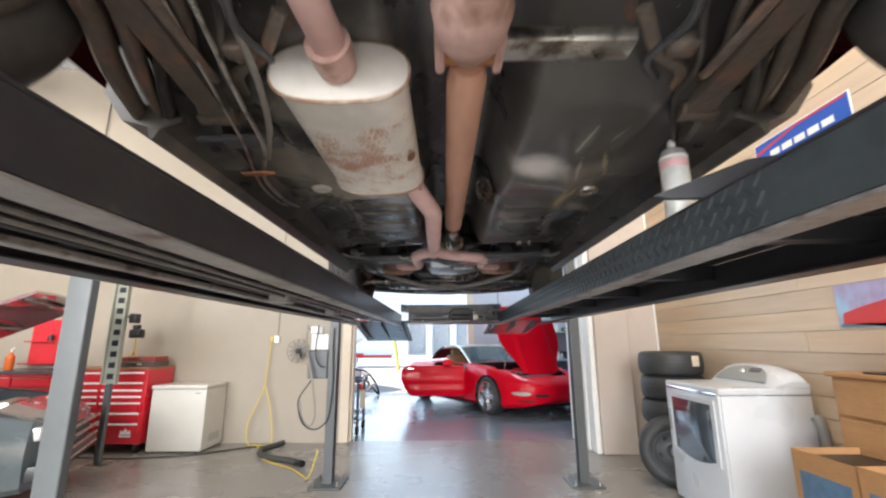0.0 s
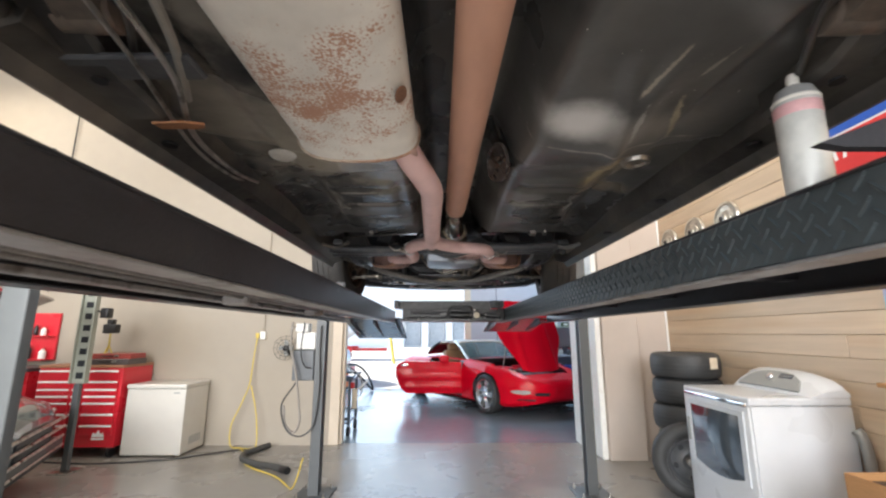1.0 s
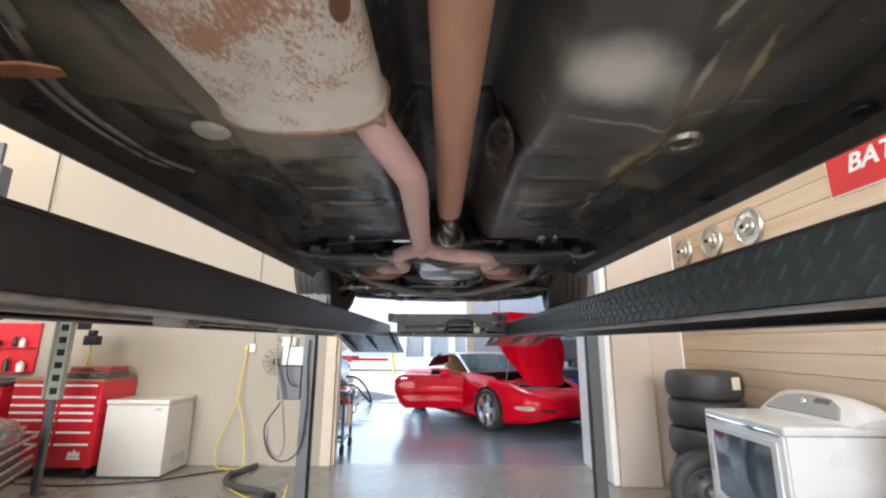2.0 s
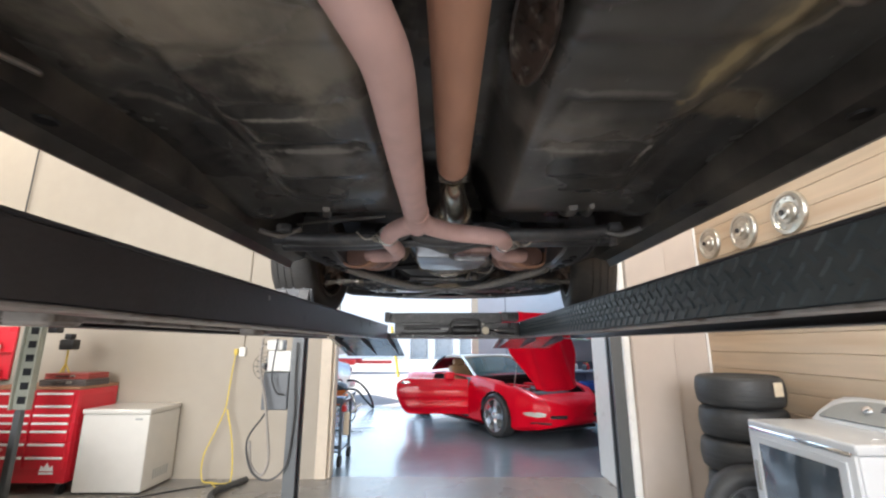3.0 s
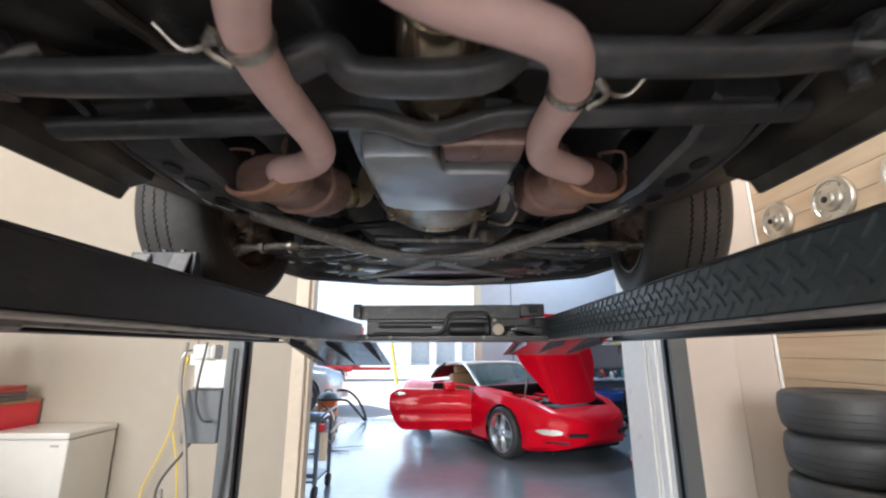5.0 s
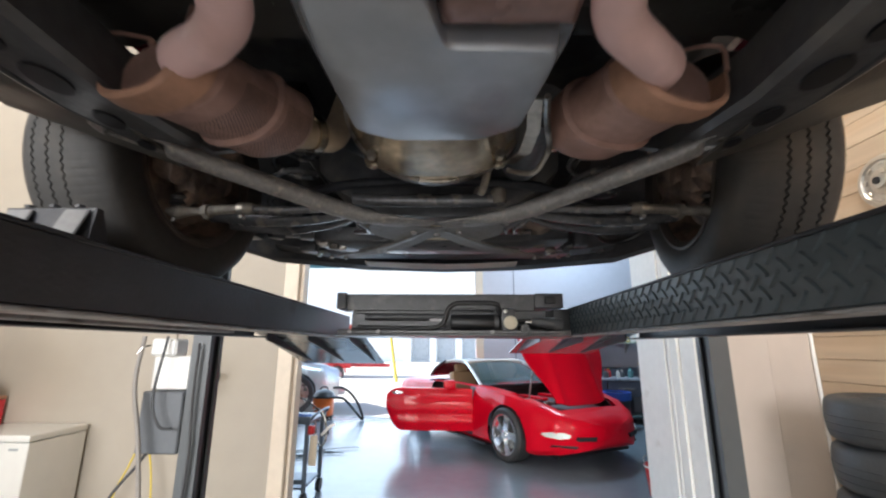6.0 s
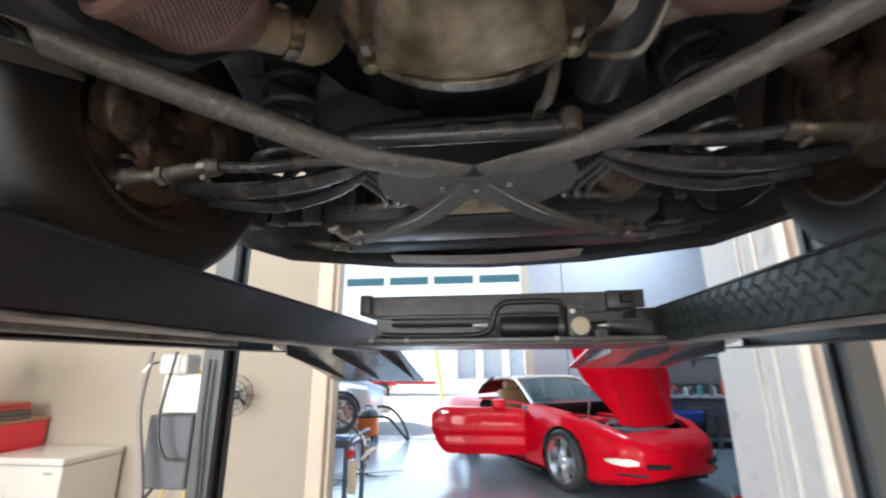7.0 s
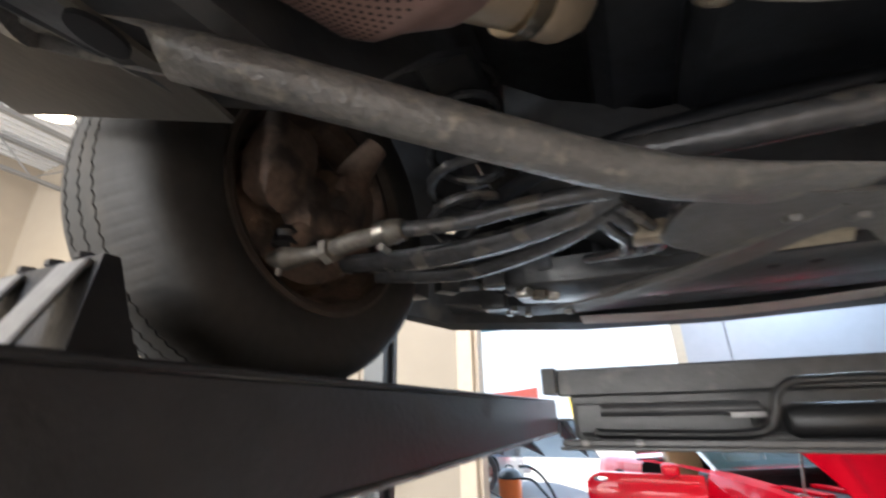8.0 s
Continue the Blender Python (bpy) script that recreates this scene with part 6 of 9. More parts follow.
part("valance", loft(bmesh.new(), [[(x, y, zb), (x, y + 0.05, zb - 0.012), (x, y + 0.12, zb + 0.03), (x, y + 0.15, 2.05), (x, y + 0.05, 2.05)] for x, y, zb in ((-0.80, 3.78, 1.80), (-0.64, 3.90, 1.762), (-0.30, 4.02, 1.752), (0.03, 4.05, 1.748), (0.36, 4.02, 1.752), (0.70, 3.90, 1.762), (0.86, 3.78, 1.80))]), FRAME_BLACK, car, "dark lower front valance")
bm_rng = random.Random(11)
for k in range(26):
    x, y = bm_rng.uniform(-0.62, 0.68), bm_rng.uniform(3.60, 3.92)
    e, z = bm_rng.uniform(0.012, 0.032), 1.775 + bm_rng.uniform(0.0, 0.05)
    part("front_bracket", boxbm((-e, -e * 0.7, -0.02), (e, e * 0.7, 0.07), 0.006, 2, pose(x, y, z, 0, 0, bm_rng.uniform(0, 90))), FRAME_BLACK, car)
for k in range(7):
    x, y = -0.5 + 0.17 * k, 3.66 + 0.05 * (k % 3)
    part("front_hose", tubebm([(x, y, 1.83), (x + 0.07, y + 0.06, 1.785), (x + 0.16, y + 0.05, 1.79), (x + 0.22, y - 0.02, 1.84)], 0.009, 8), BLACK_PLASTIC, car)
for s in (-1, 1):
    for k in range(3):
        part("arm_bush_lip", tubebm([(CX + s * (0.208 + 0.012 * k), 3.305 + 0.012 * k, 1.752), (CX + s * (0.182 + 0.018 * k), 3.345 + 0.010 * k, 1.744), (CX + s * (0.160 + 0.022 * k), 3.400, 1.741), (CX + s * (0.165 + 0.024 * k), 3.450, 1.742), (CX + s * (0.20 + 0.03 * k), 3.50, 1.756)], 0.0078, 8), ARM_BLACK, car)
    part("tie_rod_boot", lathebm([(0.012, -0.016), (0.020, -0.010), (0.016, 0.0), (0.019, 0.008), (0.010, 0.018)], pose(CX + s * 0.645, 3.251, 1.768), 14), BLACK_PLASTIC, car)
    part("caliper_bridge", boxbm((CX + s * 0.62, 3.26, 1.775), (CX + s * 0.66, 3.31, 1.82), 0.012, 2), HUB, car)
for x, y, z, e in ((-0.47, 3.80, 1.79, 0.03), (0.46, 3.84, 1.79, 0.035), (0.52, 3.76, 1.80, 0.025), (-0.40, 3.72, 1.80, 0.02), (0.40, 3.62, 1.815, 0.04)):
    part("front_bracket", boxbm((x - e, y - e * 0.8, z - 0.03), (x + e, y + e * 0.8, z + 0.05), 0.008, 2), FRAME_BLACK, car)
for x, y in ((-0.45, 3.86), (-0.41, 3.89), (-0.43, 3.82), (0.47, 3.89), (0.50, 3.86)):
    part("bolt", lathebm([(0.009, -0.012), (0.009, 0), (0.004, 0.001)], pose(x, y, 1.768), 6), DULL_METAL, car)
part("sway_frame_bush", boxbm((-0.12, 3.53, 1.765), (0.02, 3.60, 1.785), 0.006), DULL_METAL, car)

for k, (x, y, z) in enumerate(((-0.362, 3.63, 1.748), (-0.335, 3.645, 1.744), (-0.318, 3.67, 1.746), (0.400, 3.72, 1.750), (0.412, 3.76, 1.748), (0.345, 3.655, 1.752))):
    part("bracket_lump", lump((x, y, z), (0.017, 0.012, 0.010), 1.9 + k), GREASY if k % 2 else DULL_METAL, car)
part("engine_mount", lump((0.318, 3.525, 1.802), (0.052, 0.055, 0.042), 2.4), mat("brown_stained_mount", (0.13, 0.10, 0.082), 0.5, 0.1, var=0.35, scale=12, bump=0.3), car, "brown stained mount block")
part("radiator", boxbm((-0.64, 3.99, 1.79), (0.70, 4.03, 2.21), 0.004), POST_DARK, car, "dark radiator core")
part("firewall", boxbm((-0.64, 2.86, 2.02), (0.70, 2.90, 2.21)), UNDERCOAT, car, smooth=False)

# outer body, plain above the sills
def body_ring(y, w, z0, z1, z2, cab):
    return [(CX - w, y, z0), (CX - w * 1.02, y, (z0 + z1) / 2), (CX - w * 0.97, y, z1), (CX - w * (0.80 if cab else 0.93), y, z2 - 0.03), (CX - w * 0.6, y, z2), (CX + w * 0.6, y, z2), (CX + w * (0.80 if cab else 0.93), y, z2 - 0.03), (CX + w * 0.97, y, z1), (CX + w * 1.02, y, (z0 + z1) / 2), (CX + w, y, z0)]


rows = ((-1.5, 0.86, 2.0, 2.4, 2.5, 0), (-0.9, 0.90, 2.28, 2.45, 2.58, 0), (-0.15, 0.92, 2.28, 2.48, 2.60, 0), (0.35, 0.92, 2.28, 2.48, 2.9, 1), (0.8, 0.87, 1.92, 2.48, 2.98, 1), (1.6, 0.86, 1.86, 2.48, 3.0, 1), (2.15, 0.86, 1.86, 2.48, 2.9, 1), (2.62, 0.86, 1.90, 2.46, 2.62, 0), (2.80, 0.88, 2.20, 2.46, 2.54, 0), (2.98, 0.91, 2.27, 2.44, 2.5, 0), (3.8, 0.90, 2.27, 2.4, 2.47, 0), (4.1, 0.86, 2.05, 2.3, 2.38, 0))
part("body_shell", loft(bmesh.new(), [body_ring(*r) for r in rows], cap=False, loop=False), DARK_RED, car, "dark red outer body")
part("front_bumper", boxbm((-0.80, 4.10, 1.95), (0.86, 4.2, 2.1), 0.03, 3), CHROME, car, "chrome front bumper")

# wheel chocks on the left runway
def chock(x, y, rz):
    t = thing("wheel_chock", "black steel wheel chock with worn pale bars against the tyre", "chock", (x, y, RZ1), "wheel chocks", rz)
    part("base", boxbm((-0.095, -0.03, 0), (0.095, 0.10, 0.006), 0.002), BLACK_LIFT, t)
    part("wedge", prismbm([(0.02, 0.0065), (0.095, 0.0065), (0.075, 0.035), (0.045, 0.112), (0.03, 0.112)], -0.088, 0.088, Matrix(((0, 0, 1, 0), (1, 0, 0, 0), (0, 1, 0, 0), (0, 0, 0, 1)))), BLACK_LIFT, t)
    for sx in (-0.055, 0.055):
        part("leaning_bar", boxbm((sx - 0.024, 0, 0), (sx + 0.024, 0.006, 0.112), 0.002, 1, pose(0, -0.022, 0.006, -24)), LIP, t, "worn pale steel bar")
    for sx in (-0.05, 0.0, 0.05):
        part("bolt", lathebm([(0.009, 0), (0.009, 0.006), (0.004, 0.007)], pose(sx, 0.035, 0.1125), 6), BLACK_LIFT, t)
    return t


chock(-0.715, 3.01, 0)

# can and loose plate on the right runway
can = thing("spray_can", "white and grey spray can standing on the black runway", "spray can", (0.575, 1.0, RZ1))
part("body", lathebm([(0.030, 0), (0.0325, 0.003), (0.0325, 0.165), (0.031, 0.17)], seg=28), mat("white_can_print", (0.66, 0.67, 0.65), 0.35, 0.2, var=0.08, col2=(0.50, 0.53, 0.52), thr=0.55, s2=14), can)
part("band", lathebm([(0.0328, 0.143), (0.0331, 0.144), (0.0331, 0.162), (0.0328, 0.163)], seg=28, closed=True), mat("faded_pink_print", (0.64, 0.38, 0.40), 0.4, 0.0, var=0.15, scale=20), can, "faded pink band")
part("shoulder", lathebm([(0.0325, 0.170), (0.032, 0.176), (0.026, 0.192), (0.016, 0.198), (0.014, 0.199)], seg=28), mat("grey_can_shoulder", (0.30, 0.31, 0.315), 0.4, 0.2, var=0.12, scale=30), can, "grey metal shoulder")
part("rolled_rim", lathebm([(0.0322, 0.168), (0.0338, 0.170), (0.0338, 0.173), (0.0322, 0.175)], seg=28, closed=True), WHITE_PLASTIC, can)
part("nozzle", lathebm([(0.009, 0.198), (0.0095, 0.214), (0.007, 0.222), (0.003, 0.223)], seg=16), WHITE_PLASTIC, can, "white nozzle")
plate = thing("loose_flap", "thin black steel flap standing on the runway edge", "plate", (0.57, 0.81, RZ1), rz=None)
part("flap", prismbm([(0.412, 1.572), (0.440, RZ1 + 0.001), (0.67, RZ1 + 0.001), (0.67, 1.657), (0.61, 1.648)], 0.80, 0.814, Matrix(((1, 0, 0, 0), (0, 0, 1, 0), (0, 1, 0, 0), (0, 0, 0, 1)))), BLACK_LIFT, plate)
part("foot", boxbm((0.57, 0.75, RZ1), (0.67, 0.799, RZ1 + 0.006), 0.003), BLACK_LIFT, plate)


# ---- things along the walls ----
def tool_chest():
    t = thing("tool_chest", "red steel roller tool chest with bright drawer pulls against the wall", "tool chest", (-4.18, 5.71, 0), rz=None)
    x0, x1, y0, y1, z0, z1 = -4.66, -3.69, 5.43, 5.97, 0.11, 1.0
    body = part("body", boxbm((x0, y0 + 0.025, z0), (x1, y1, z1 - 0.03), 0.008, 2), RED_BOX, t)
    part("top", boxbm((x0 - 0.005, y0 + 0.01, z1 - 0.028), (x1 + 0.005, y1, z1), 0.008, 2), mat("worn_wood_top", (0.36, 0.18, 0.10), 0.5, var=0.2), t, "brown worktop")
    heights = (0.12, 0.085, 0.075, 0.075, 0.12, 0.12, 0.12)
    for xa, xb in ((x0 + 0.03, x0 + 0.40), (x0 + 0.43, x0 + 0.54), (x0 + 0.57, x1 - 0.03)):
        z = z1 - 0.05
        for h in heights:
            d = part("drawer", boxbm((xa, y0 + 0.003, z - h + 0.006), (xb, y0 + 0.024, z), 0.004), RED_BOX, t)
            part("drawer_pull", boxbm((xa + 0.004, y0 - 0.014, z - 0.026), (xb - 0.004, y0 + 0.002, z - 0.004), 0.004), SIGN_WHITE, d, "bright drawer pull")
            z -= h
    bm = bmesh.new()
    prism(bm, [(-0.07, 0), (0.07, 0), (0.055, 0.05), (0.03, 0.03), (0.0, 0.075), (-0.03, 0.03), (-0.055, 0.05)], 0, 0.002, pose(x1 - 0.17, y0 - 0.0, z0 + 0.115, 90))
    part("badge", bm, SIGN_WHITE, t, "plain white badge")
    part("badge_bar", boxbm((x1 - 0.24, y0 - 0.002, z0 + 0.085), (x1 - 0.10, y0 + 0.001, z0 + 0.105)), SIGN_WHITE, t)
    for x in (x0 + 0.06, x1 - 0.06):
        for y in (y0 + 0.07, y1 - 0.07):
            c = part("caster", lathebm([(0.02, -0.018), (0.05, -0.018), (0.05, 0.018), (0.02, 0.018)], pose(x, y, 0.051) @ Y90, 18), BLACK_PLASTIC, t)
            part("fork", boxbm((x - 0.03, y - 0.03, 0.095), (x + 0.03, y + 0.03, 0.112), 0.004), DULL_METAL, c)
    part("side_panel", boxbm((x1 + 0.0005, y0 + 0.06, z0 + 0.05), (x1 + 0.004, y1 - 0.05, z1 - 0.08), 0.003), RED_BOX, t)
    return t


tool_chest()
CASE_GREY = mat("dark_grey_case", (0.10, 0.085, 0.08), 0.4, var=0.15)
CASE_RED = mat("brown_red_case", (0.34, 0.06, 0.05), 0.4, var=0.15)
for k, (x, y, w, d, h, q) in enumerate(((-3.80, 5.6, 0.36, 0.32, 0.065, CASE_GREY), (-3.81, 5.62, 0.34, 0.28, 0.060, CASE_RED))):
    c = thing("tool_case", "flat closed maroon tool case lying on the chest", "tool case", (x, y + 0.05, 1.001 + 0.066 * k), "tool cases")
    part("shell", boxbm((-w, -d / 2, 0), (0.35 * w, d / 2, h * 0.55), 0.006), q, c)
    part("lid", boxbm((-w, -d / 2, h * 0.56), (0.35 * w, d / 2, h), 0.006), q, c)
    part("latch", boxbm((-0.2 * w, -d / 2 - 0.006, h * 0.35), (-0.05 * w, -d / 2 + 0.001, h * 0.75), 0.002), DULL_METAL, c)
    part("carry_handle", tubebm([(-0.6 * w, -d / 2, h * 0.5), (-0.55 * w, -d / 2 - 0.03, h * 0.5), (-0.3 * w, -d / 2 - 0.03, h * 0.5), (-0.25 * w, -d / 2, h * 0.5)], 0.006, 8), BLACK_PLASTIC, c)
# bench with red cabinet further along
wb = thing("red_workbench", "long red steel workbench cluttered with parts against the wall", "workbench", (-5.9, 5.7, 0), rz=None)
part("worktop", boxbm((-7.1, 5.38, 0.93), (-4.74, 5.98, 0.97), 0.005), FRAME_BLACK, wb, "dark worktop")
part("carcass", boxbm((-7.08, 5.43, 0.10), (-4.76, 5.97, 0.929), 0.005), RED_BOX, wb)
for k in range(4):
    for j, (za, zb) in enumerate(((0.78, 0.90), (0.64, 0.77), (0.42, 0.63), (0.14, 0.41))):
        xa = -7.06 + k * 0.575
        d = part("drawer", boxbm((xa, 5.408, za), (xa + 0.555, 5.429, zb), 0.004), RED_BOX, wb)
        part("drawer_pull", boxbm((xa + 0.01, 5.395, zb - 0.02), (xa + 0.545, 5.407, zb - 0.006), 0.003), CHROME, d, "bright drawer pull")
part("plinth", boxbm((-7.0, 5.5, 0), (-4.84, 5.95, 0.099)), BLACK_PLASTIC, wb)
rc = thing("red_wall_cabinet", "open red steel wall cabinet with hooks and small parts", "cabinet", (-4.95, 5.99, 1.02), rz=None)
part("back", boxbm((-5.72, 5.96, 1.03), (-4.97, 5.99, 1.62), 0.003), RED_BOX, rc)
part("shelf", boxbm((-5.71, 5.80, 1.03), (-4.98, 5.959, 1.045), 0.003), RED_BOX, rc)
part("shelf", boxbm((-5.71, 5.84, 1.32), (-4.98, 5.959, 1.335), 0.003), RED_BOX, rc)
for x, z, r, h in ((-5.10, 1.336, 0.03, 0.1), (-5.20, 1.336, 0.025, 0.13), (-5.40, 1.336, 0.035, 0.08), (-5.07, 1.046, 0.04, 0.12), (-5.25, 1.046, 0.03, 0.16)):
    b = thing("bottle", "small dark and white fluid bottle on a cabinet shelf", "bottle", (x, 5.90, z), "cabinet bottles")
    part("body", lathebm([(r * 0.9, 0), (r, 0.004), (r, h * 0.75), (r * 0.45, h * 0.9), (r * 0.45, h)], seg=18), BLACK_PLASTIC if x < -5.15 else WHITE_PLASTIC, b)
    part("cap", lathebm([(r * 0.5, h), (r * 0.5, h + 0.015), (r * 0.4, h + 0.017)], seg=14), SIGN_RED, b)
ob_ = thing("orange_bottle", "orange hand cleaner bottle standing on the workbench", "bottle", (-5.62, 5.62, 0.971))
part("body", lathebm([(0.045, 0), (0.05, 0.01), (0.05, 0.16), (0.02, 0.2), (0.018, 0.22)], seg=20), ORANGE, ob_)
part("pump", tubebm([(0, 0, 0.22), (0, 0, 0.26), (0.03, 0, 0.27)], 0.008, 8, 2), WHITE_PLASTIC, ob_)


def freezer():
    t = thing("chest_freezer", "white chest freezer with a closed lid standing on the floor", "freezer", (-3.28, 5.72, 0), rz=None)
    x0, x1, y0, y1, h = -3.63, -2.955, 5.48, 5.975, 0.785
    part("body", boxbm((x0, y0, 0.02), (x1, y1, h - 0.052), 0.014, 3), FREEZER_WHITE, t)
    part("lid", boxbm((x0 - 0.008, y0 - 0.012, h - 0.047), (x1 + 0.008, y1, h), 0.014, 3), FREEZER_WHITE, t)
    part("gasket", boxbm((x0 + 0.01, y0 + 0.006, h - 0.0515), (x1 - 0.01, y1 - 0.01, h - 0.0475)), APPLIANCE_GREY, t, "grey rubber gasket")
    part("badge", boxbm((x1 - 0.14, y0 - 0.003, h - 0.105), (x1 - 0.07, y0 + 0.002, h - 0.088), 0.001), APPLIANCE_GREY, t, "small dark badge")
    for k in range(7):
        part("vent_slat", boxbm((x1 - 0.002, y0 + 0.16 + k * 0.035, 0.10), (x1 + 0.003, y0 + 0.175 + k * 0.035, 0.19), 0.001), APPLIANCE_GREY, t, smooth=False)
    for x in (x0 + 0.06, x1 - 0.06):
        for y in (y0 + 0.06, y1 - 0.06):
            part("foot", lathebm([(0.02, 0), (0.022, 0.003), (0.018, 0.02)], pose(x, y, 0), 14), BLACK_PLASTIC, t)


freezer()

# power outlet, yellow cord, hose
po = thing("wall_outlet", "white wall socket box with a yellow plug", "socket", (-2.36, 5.99, 1.33), rz=None)
part("box", boxbm((-2.36, 5.955, 1.285), (-2.29, 5.998, 1.385), 0.005), WHITE_PLASTIC, po)
part("riser", tubebm([(-2.325, 5.985, 1.386), (-2.325, 5.985, 1.9), (-2.325, 5.985, 5.5)], 0.010, 8, 1), CREAM, po, "cream conduit")
cord = thing("extension_cord", "yellow extension cord hanging from a socket and lying on the floor", "cord", (-2.37, 5.95, 0), rz=None)
part("plug", boxbm((-2.405, 5.93, 1.30), (-2.365, 5.99, 1.365), 0.008, 2), YELLOW, cord)
part("lead", tubebm([(-2.385, 5.94, 1.30), (-2.40, 5.93, 1.1), (-2.41, 5.92, 0.9), (-2.42, 5.9, 0.72), (-2.50, 5.9, 0.5), (-2.60, 5.9, 0.25), (-2.58, 5.88, 0.03), (-2.45, 5.83, 0.012), (-2.30, 5.80, 0.012), (-2.25, 5.84, 0.06), (-2.30, 5.88, 0.4), (-2.40, 5.91, 0.72)], 0.0075, 8, 8), YELLOW, cord)
part("floor_lead", tubebm([(-2.45, 5.83, 0.009), (-2.27, 5.60, 0.009), (-2.20, 5.34, 0.009), (-1.95, 5.06, 0.009), (-1.62, 4.80, 0.009), (-1.42, 4.55, 0.009), (-1.33, 4.40, 0.03), (-1.27, 4.34, 0.12), (-1.22, 4.33, 0.30)], 0.0065, 8, 8), YELLOW, cord)
hose = thing("exhaust_hose", "dark ribbed rubber hose lying curled on the floor", "hose", (-2.1, 5.4, 0), rz=None)
part("hose_run", tubebm([(-2.10, 5.86, 0.035), (-2.16, 5.70, 0.034), (-2.23, 5.50, 0.034), (-2.15, 5.28, 0.034), (-1.95, 5.12, 0.034), (-1.72, 5.02, 0.034), (-1.60, 4.93, 0.03)], 0.032, 12, 8), mat("dark_ribbed_hose", (0.05, 0.05, 0.048), 0.6, var=0.2, bump=0.5, bscale=120), hose)
part("cuff", tubebm([(-1.61, 4.94, 0.035), (-1.53, 4.88, 0.035)], 0.035, 14, 1), BLACK_PLASTIC, hose)
wire = thing("floor_cable", "black cable lying along the wall foot", "cable", (-3.0, 5.4, 0), rz=None)
part("run", tubebm([(-4.4, 5.30, 0.008), (-3.7, 5.22, 0.008), (-3.0, 5.38, 0.008), (-2.8, 5.5, 0.008), (-2.5, 5.72, 0.008), (-2.2, 5.8, 0.008)], 0.008, 8, 8), BLACK_PLASTIC, wire)

# small caged wall fan
fan = thing("wall_fan", "small caged wall fan, still, beside the lift post", "fan", (-1.98, 5.98, 1.18), rz=None)
bm = bmesh.new()
for r in (0.035, 0.07, 0.105, 0.15):
    tube(bm, [(-1.98 + r * math.cos(a * math.pi / 12), 5.84 - 0.02 * (1 - r / 0.12), 1.18 + r * math.sin(a * math.pi / 12)) for a in range(25)], 0.0025, 5, 1)
for a in range(12):
    q = a * math.pi / 6
    tube(bm, [(-1.98 + 0.02 * math.cos(q), 5.82, 1.18 + 0.02 * math.sin(q)), (-1.98 + 0.15 * math.cos(q), 5.84, 1.18 + 0.15 * math.sin(q)), (-1.98 + 0.12 * math.cos(q), 5.9, 1.18 + 0.10 * math.sin(q))], 0.002, 5, 2)
part("cage", bm, BLACK_PLASTIC, fan, "dark wire cage")
for a in range(4):
    part("blade", prismbm([(0.012, -0.012), (0.06, -0.035), (0.095, -0.01), (0.09, 0.03), (0.03, 0.02)], -0.002, 0.002, pose(-1.98, 5.868, 1.18) @ Matrix.Rotation(a * math.pi / 2, 4, "Y") @ X90 @ pose(0, 0, 0, 18)), APPLIANCE_GREY, fan)
part("motor", lathebm([(0.02, -0.03), (0.035, -0.02), (0.035, 0.05), (0.02, 0.06)], pose(-1.98, 5.90, 1.18) @ X90, 18), BLACK_PLASTIC, fan)
part("arm", tubebm([(-1.98, 5.92, 1.18), (-1.98, 5.96, 1.13), (-1.98, 5.995, 1.10)], 0.012, 8), BLACK_PLASTIC, fan)

# neighbouring lift: two posts seen
pale = thing("lift_post", "pale grey steel lift post with a bolted cap plate", "lift post", (-2.27, 2.7, 0), "posts of the next lift", rz=None)
part("column", boxbm((-2.327, 2.59, 0.016), (-2.178, 2.657, 2.27), 0.012, 3), POST_PALE, pale)
part("base_plate", boxbm((-2.48, 2.5, 0), (-2.06, 2.9, 0.016), 0.003), POST_PALE, pale)
part("cap_plate", boxbm((-2.40, 2.60, 2.271), (-2.20, 2.62, 2.39), 0.003), POST_GREY, pale, "dark cap plate with two holes")
for x in (-2.35, -2.25):
    part("cap_hole", lathebm([(0.002, 0), (0.012, 0), (0.012, 0.003), (0.002, 0.003)], pose(x, 2.597, 2.35) @ X90, 12), SIGN_WHITE, pale)
lad = thing("lift_post", "slotted steel lift post with square lock holes on a thin foot", "lift post", (-3.780, 4.96, 0), "posts of the next lift", rz=None)
part("base_plate", boxbm((-3.880, 4.86, 0), (-3.680, 5.06, 0.014), 0.003), DULL_METAL, lad)
part("foot_post", boxbm((-3.815, 4.94, 0.0145), (-3.755, 4.99, 0.85), 0.004), POST_GREY, lad)
GREENISH = mat("pale_green_grey_rail", (0.30, 0.31, 0.26), 0.45, 0.2, var=0.15)
part("lock_rail", boxbm((-3.870, 4.965, 0.85), (-3.710, 5.0, 2.15), 0.004), GREENISH, lad, "pale slotted rail")
for x in (-3.872, -3.722):
    part("rail_flange", boxbm((x, 4.93, 0.85), (x + 0.014, 4.964, 2.15), 0.003), GREENISH, lad)
for k in range(10):
    part("lock_slot", boxbm((-3.825, 4.958, 0.90 + k * 0.122), (-3.755, 4.9655, 0.962 + k * 0.122)), POST_DARK, lad, smooth=False)
part("work_lamp", boxbm((-3.650, 4.93, 1.52), (-3.570, 5.02, 1.63), 0.012, 2), BLACK_PLASTIC, lad)
part("work_lamp_arm", tubebm([(-3.710, 4.98, 1.6), (-3.650, 4.98, 1.58)], 0.01, 8, 1), BLACK_PLASTIC, lad)
wl = thing("work_light", "small black work light on a yellow stand on the chest", "work light", (-4.03, 5.62, 1.001))
